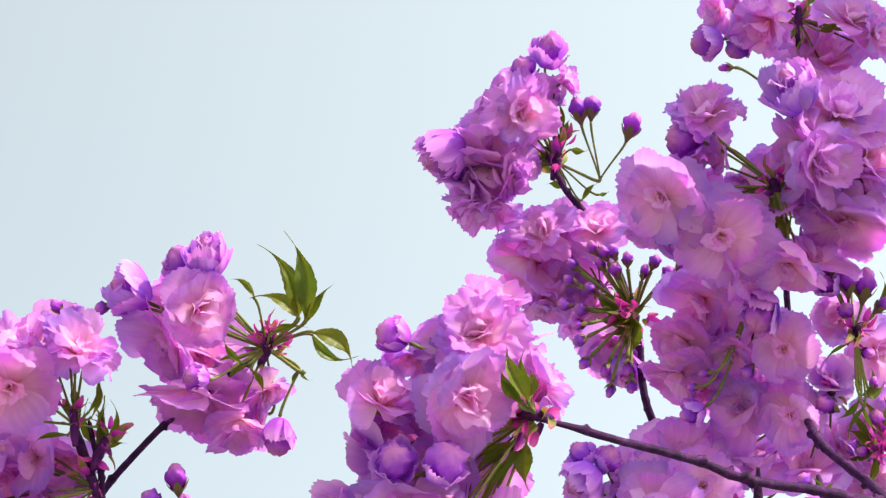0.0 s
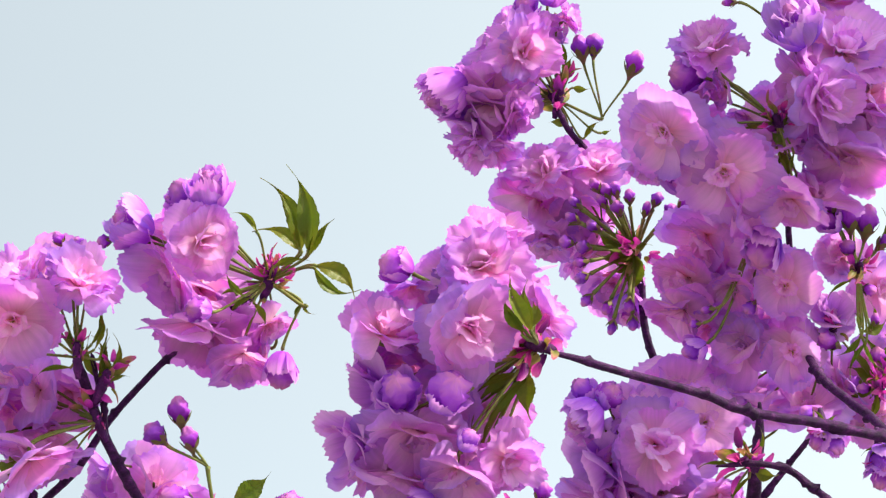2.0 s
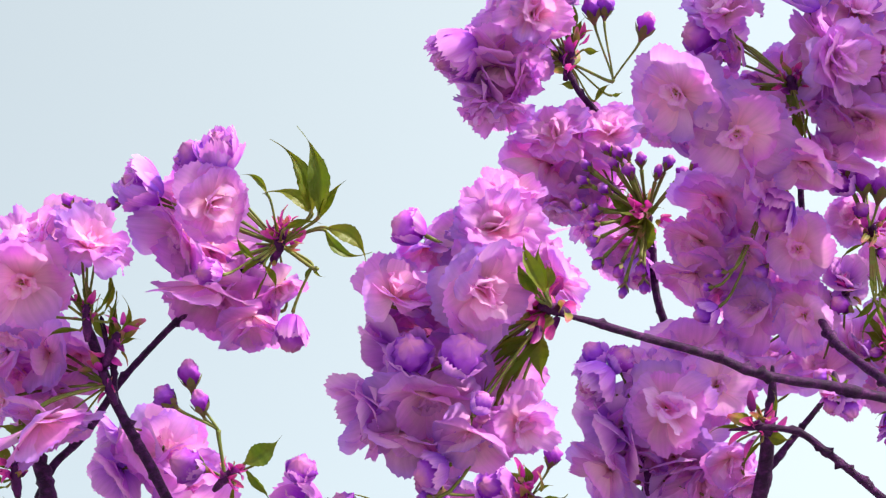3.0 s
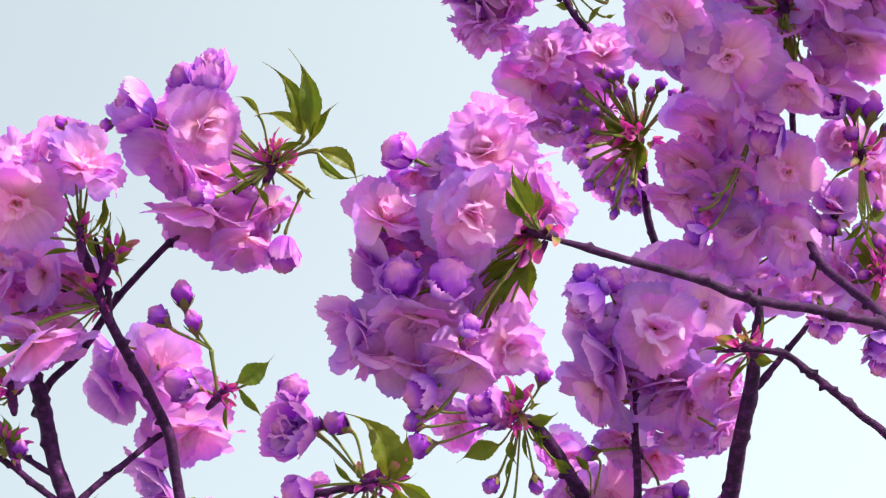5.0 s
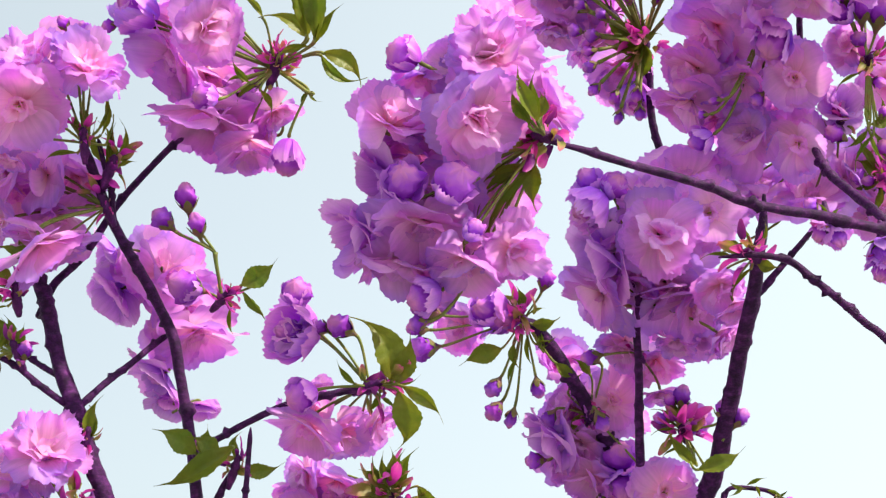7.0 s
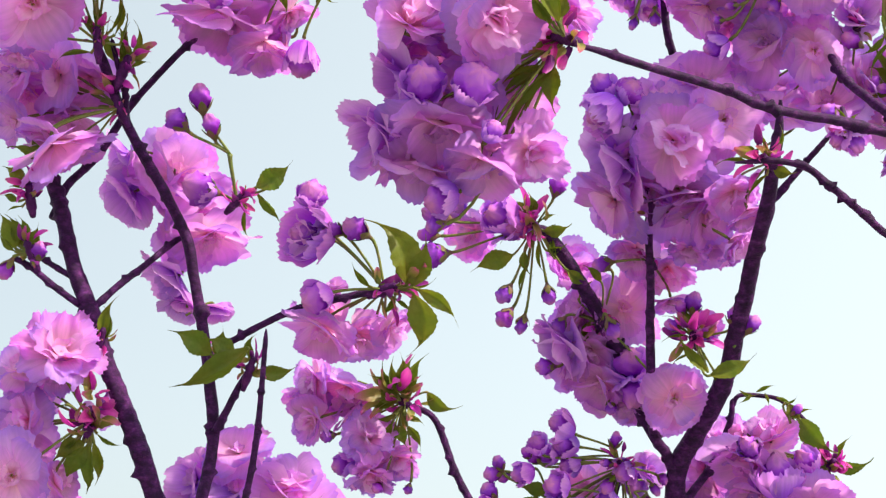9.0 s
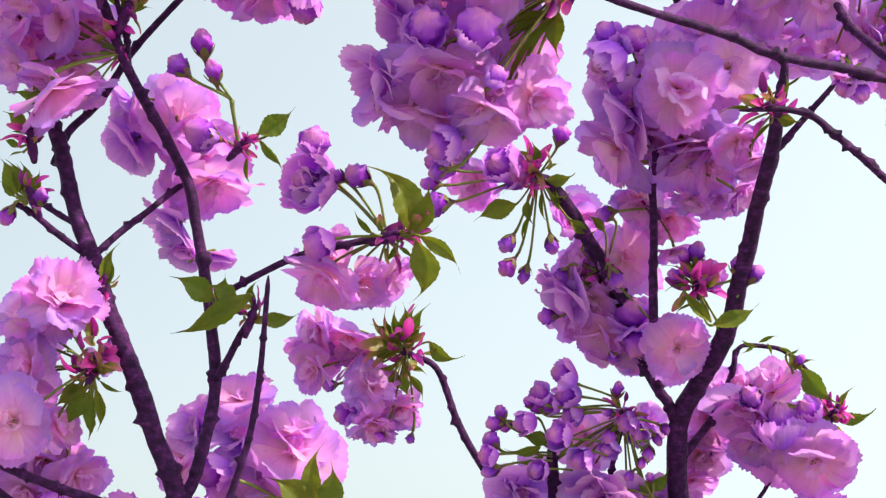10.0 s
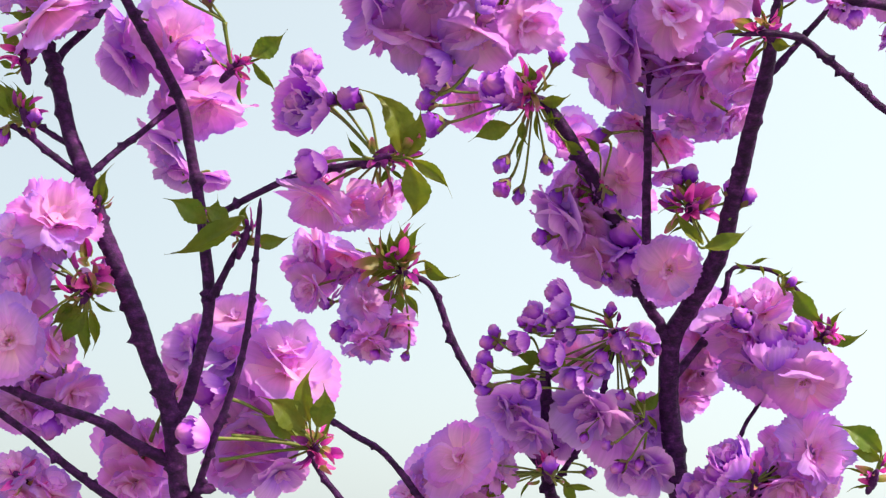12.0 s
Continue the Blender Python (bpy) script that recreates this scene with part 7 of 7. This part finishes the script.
c = blossom_cluster((0.0709, 1.1568, 1.617), "pink-lilac double cherry blossoms at the foot of a dark twig", (-0.25, -0.84, 0.49), 9, 0.018)
bud(c, (0.1003, 1.1564, 1.6183), 0.0108, (0.93, -0.37, -0.01))
flower(c, (0.0105, 1.1363, 1.6271), 0.0533, (-0.07, -0.97, 0.24), 0.93)
flower(c, (0.0014, 1.1634, 1.603), 0.0532, (-0.19, -0.79, -0.58), 0.92)
flower(c, (0.0403, 1.1559, 1.6212), 0.0314, (0.73, -0.66, -0.17), 0.72, fringed=True)
flower(c, (-0.0255, 1.164, 1.6049), 0.0252, (-0.46, -0.48, 0.75), 0.72, fringed=True)
flower(c, (0.0251, 1.1714, 1.6046), 0.0317, (0.45, -0.41, -0.79), 0.75)
flower(c, (-0.0074, 1.1758, 1.6177), 0.0347, (-0.15, -0.97, 0.21), 0.78, loose=True)
flower(c, (0.0333, 1.1838, 1.614), 0.0276, (0.65, -0.74, 0.17), 0.71, loose=True)
leaf(c, (0.0404, 1.158, 1.6139), (0.017, 1.1602, 1.6078), 2, 10, 1.2)
leaf(c, (0.0445, 1.1601, 1.6082), (0.025, 1.1643, 1.5964), 0, 20, 1.2)
leaf(c, (0.0837, 1.1598, 1.6088), (0.1074, 1.1613, 1.6046), 3, 0, 1.0)
leaf(c, (0.0836, 1.1584, 1.6127), (0.096, 1.1653, 1.5937), 0, 0, 1.0)
leaf(c, (0.0601, 1.1586, 1.6123), (0.0526, 1.1642, 1.5969), 4, 0, 1.0)

c = blossom_cluster((-0.1357, 0.9061, 1.7359), "broad olive leaves sprouting from a dark limb", (0, -0.96, 0.27), 5, 0.012)
leaf(c, (-0.1235, 0.8847, 1.7307), (-0.1385, 0.884, 1.724), 2, 30, 1.2)
leaf(c, (-0.1148, 0.888, 1.7347), (-0.1094, 0.8839, 1.7456), 3, 0, 1.2)
leaf(c, (-0.1202, 0.8825, 1.7318), (-0.1364, 0.8783, 1.7426), 2, 20, 1.3)
leaf(c, (-0.1119, 0.8815, 1.7368), (-0.1552, 0.8793, 1.7162), 1, 25, 1.0)
leaf(c, (-0.1309, 0.8861, 1.734), (-0.1257, 0.8792, 1.7484), 2, -10, 1.25)
leaf(c, (-0.1331, 0.8861, 1.734), (-0.1555, 0.8774, 1.7468), 2, 10, 1.15)

c = blossom_cluster((-0.1148, 0.9085, 1.7293), "small bracts and leaves on a side twig", (0.31, -0.51, 0.8), 9, 0.014)
leaf(c, (-0.1107, 0.9084, 1.7294), (-0.087, 0.9075, 1.7318), 0, -10, 1.1)
leaf(c, (-0.1129, 0.9068, 1.7338), (-0.1135, 0.9016, 1.7482), 3, 20, 1.3)
leaf(c, (-0.1186, 0.9074, 1.7322), (-0.1233, 0.9041, 1.7412), 2, 0, 1.0)
leaf(c, (-0.1123, 0.9057, 1.7368), (-0.1075, 0.9073, 1.7324), 4, 0, 1.0)

c = blossom_cluster((-0.1862, 0.8654, 1.8914), "young leaves and magenta scales on a spur", (0.4, -0.49, 0.77), 11, 0.018)
leaf(c, (-0.1881, 0.8643, 1.8944), (-0.1907, 0.8558, 1.9178), 4, 0, 1.4)
leaf(c, (-0.1855, 0.8638, 1.8959), (-0.183, 0.8561, 1.9169), 3, 20, 1.0)
leaf(c, (-0.1833, 0.8643, 1.8944), (-0.1779, 0.8558, 1.9178), 4, 10, 1.3)
leaf(c, (-0.1817, 0.8649, 1.8929), (-0.1715, 0.8638, 1.8959), 3, 0, 1.2)
leaf(c, (-0.1887, 0.8643, 1.8945), (-0.1977, 0.8556, 1.9184), 3, -20, 0.9)
leaf(c, (-0.1843, 0.8643, 1.8944), (-0.1881, 0.8583, 1.9109), 2, 30, 0.9)
leaf(c, (-0.183, 0.8649, 1.8929), (-0.176, 0.8605, 1.9049), 3, 0, 1.0)

c = blossom_cluster((0.2843, 0.989, 1.9319), "fresh green leaves and magenta scales beside blossoms", (0, -0.91, 0.42), 14, 0.018)
flower(c, (0.2901, 1.015, 1.9191), 0.0351, (0.23, -0.74, -0.63), 0.85)
flower(c, (0.2763, 1.0231, 1.926), 0.0317, (-0.34, -0.78, -0.53), 0.8)
flower(c, (0.304, 1.0096, 1.963), 0.0447, (0.34, -0.93, -0.1), 0.88)
bud(c, (0.2742, 0.989, 1.932), 0.0132, (-0.79, -0.61, 0.02))
bud(c, (0.2831, 0.9823, 1.9505), 0.0141, (-0.1, -0.69, 0.72))
bud(c, (0.2679, 0.9877, 1.9355), 0.0122, (-0.94, -0.33, -0.01))
leaf(c, (0.2805, 0.9878, 1.9353), (0.2648, 0.984, 1.9456), 2, 10, 1.2)
leaf(c, (0.2824, 0.9872, 1.937), (0.2784, 0.9767, 1.9658), 0, 20, 1.2)
leaf(c, (0.2842, 0.9872, 1.937), (0.2909, 0.9774, 1.964), 2, 0, 1.2)
leaf(c, (0.2804, 0.989, 1.932), (0.2603, 0.9908, 1.9271), 3, 0, 1.0)
leaf(c, (0.282, 0.9902, 1.9286), (0.2739, 0.9975, 1.9086), 3, 0, 1.0)
leaf(c, (0.2789, 0.9865, 1.9387), (0.269, 0.9791, 1.9591), 3, 20, 1.2)
leaf(c, (0.2859, 0.9878, 1.9353), (0.3009, 0.9842, 1.9452), 0, 0, 1.0)

c = blossom_cluster((0.2135, 0.8609, 1.8601), "small purple buds under a branch", (0, -0.21, -0.98), 5, 0.012)
flower(c, (0.2104, 0.8631, 1.8539), 0.0150, (-0.53, -0.14, -0.84), 0.3)
flower(c, (0.2197, 0.8639, 1.8518), 0.0163, (0.21, -0.2, -0.96), 0.4)
bud(c, (0.2051, 0.8583, 1.8672), 0.0098, (-0.74, -0.58, 0.35))
leaf(c, (0.2135, 0.8613, 1.8589), (0.2224, 0.8583, 1.8671), 3, 0, 1.0)
leaf(c, (0.2145, 0.8604, 1.8613), (0.2067, 0.8572, 1.8701), 4, 0, 1.0)

c = blossom_cluster((0.2462, 0.8744, 1.852), "violet half-open blossoms hanging under a branch", (0, 0.13, -0.99), 5, 0.012)
flower(c, (0.2486, 0.8775, 1.8437), 0.0221, (0, -0.21, -0.98), 0.45)
flower(c, (0.2546, 0.8791, 1.8392), 0.0205, (0.46, -0.3, -0.84), 0.5)
flower(c, (0.2467, 0.8799, 1.8371), 0.0158, (-0.32, -0.11, -0.94), 0.4)
leaf(c, (0.2452, 0.8742, 1.8526), (0.2366, 0.8755, 1.8491), 4, 0, 1.0)
leaf(c, (0.2462, 0.8742, 1.8526), (0.2404, 0.8769, 1.8452), 4, 0, 1.0)

c = blossom_cluster((-0.1959, 0.8982, 1.7429), "leaf bud opening on a dark limb", (0.21, -0.53, 0.82), 4, 0.012)
leaf(c, (-0.1955, 0.8974, 1.745), (-0.1879, 0.8893, 1.7673), 3, 10, 1.2)
leaf(c, (-0.1949, 0.8978, 1.7441), (-0.1924, 0.8915, 1.7613), 4, 0, 1.5)
leaf(c, (-0.1959, 0.898, 1.7435), (-0.19, 0.8942, 1.7539), 4, 0, 1.0)

# added beside the view, towards the sun: unseen blossoms that shade the upper right
side = random.Random(3)
limb("branch", tree, [(0.38, 1.02, 2.0), (0.42, 0.92, 2.12), (0.44, 0.81, 2.28), (0.47, 0.75, 2.44)], 0.010, 0.004)
for knot in (Vector((0.44, 0.81, 2.29)), Vector((0.465, 0.76, 2.40))):
    c = blossom_cluster(knot, "unseen pink-lilac double cherry blossoms added to shade the main crown", (0.3, 0, 1), 3)
    for i in range(8):
        q = Vector((side.gauss(0, 1), side.gauss(0, 1), side.gauss(0, 1))).normalized()
        flower(c, knot + q * side.uniform(0.03, 0.065), side.uniform(0.050, 0.060), q, 0.85)
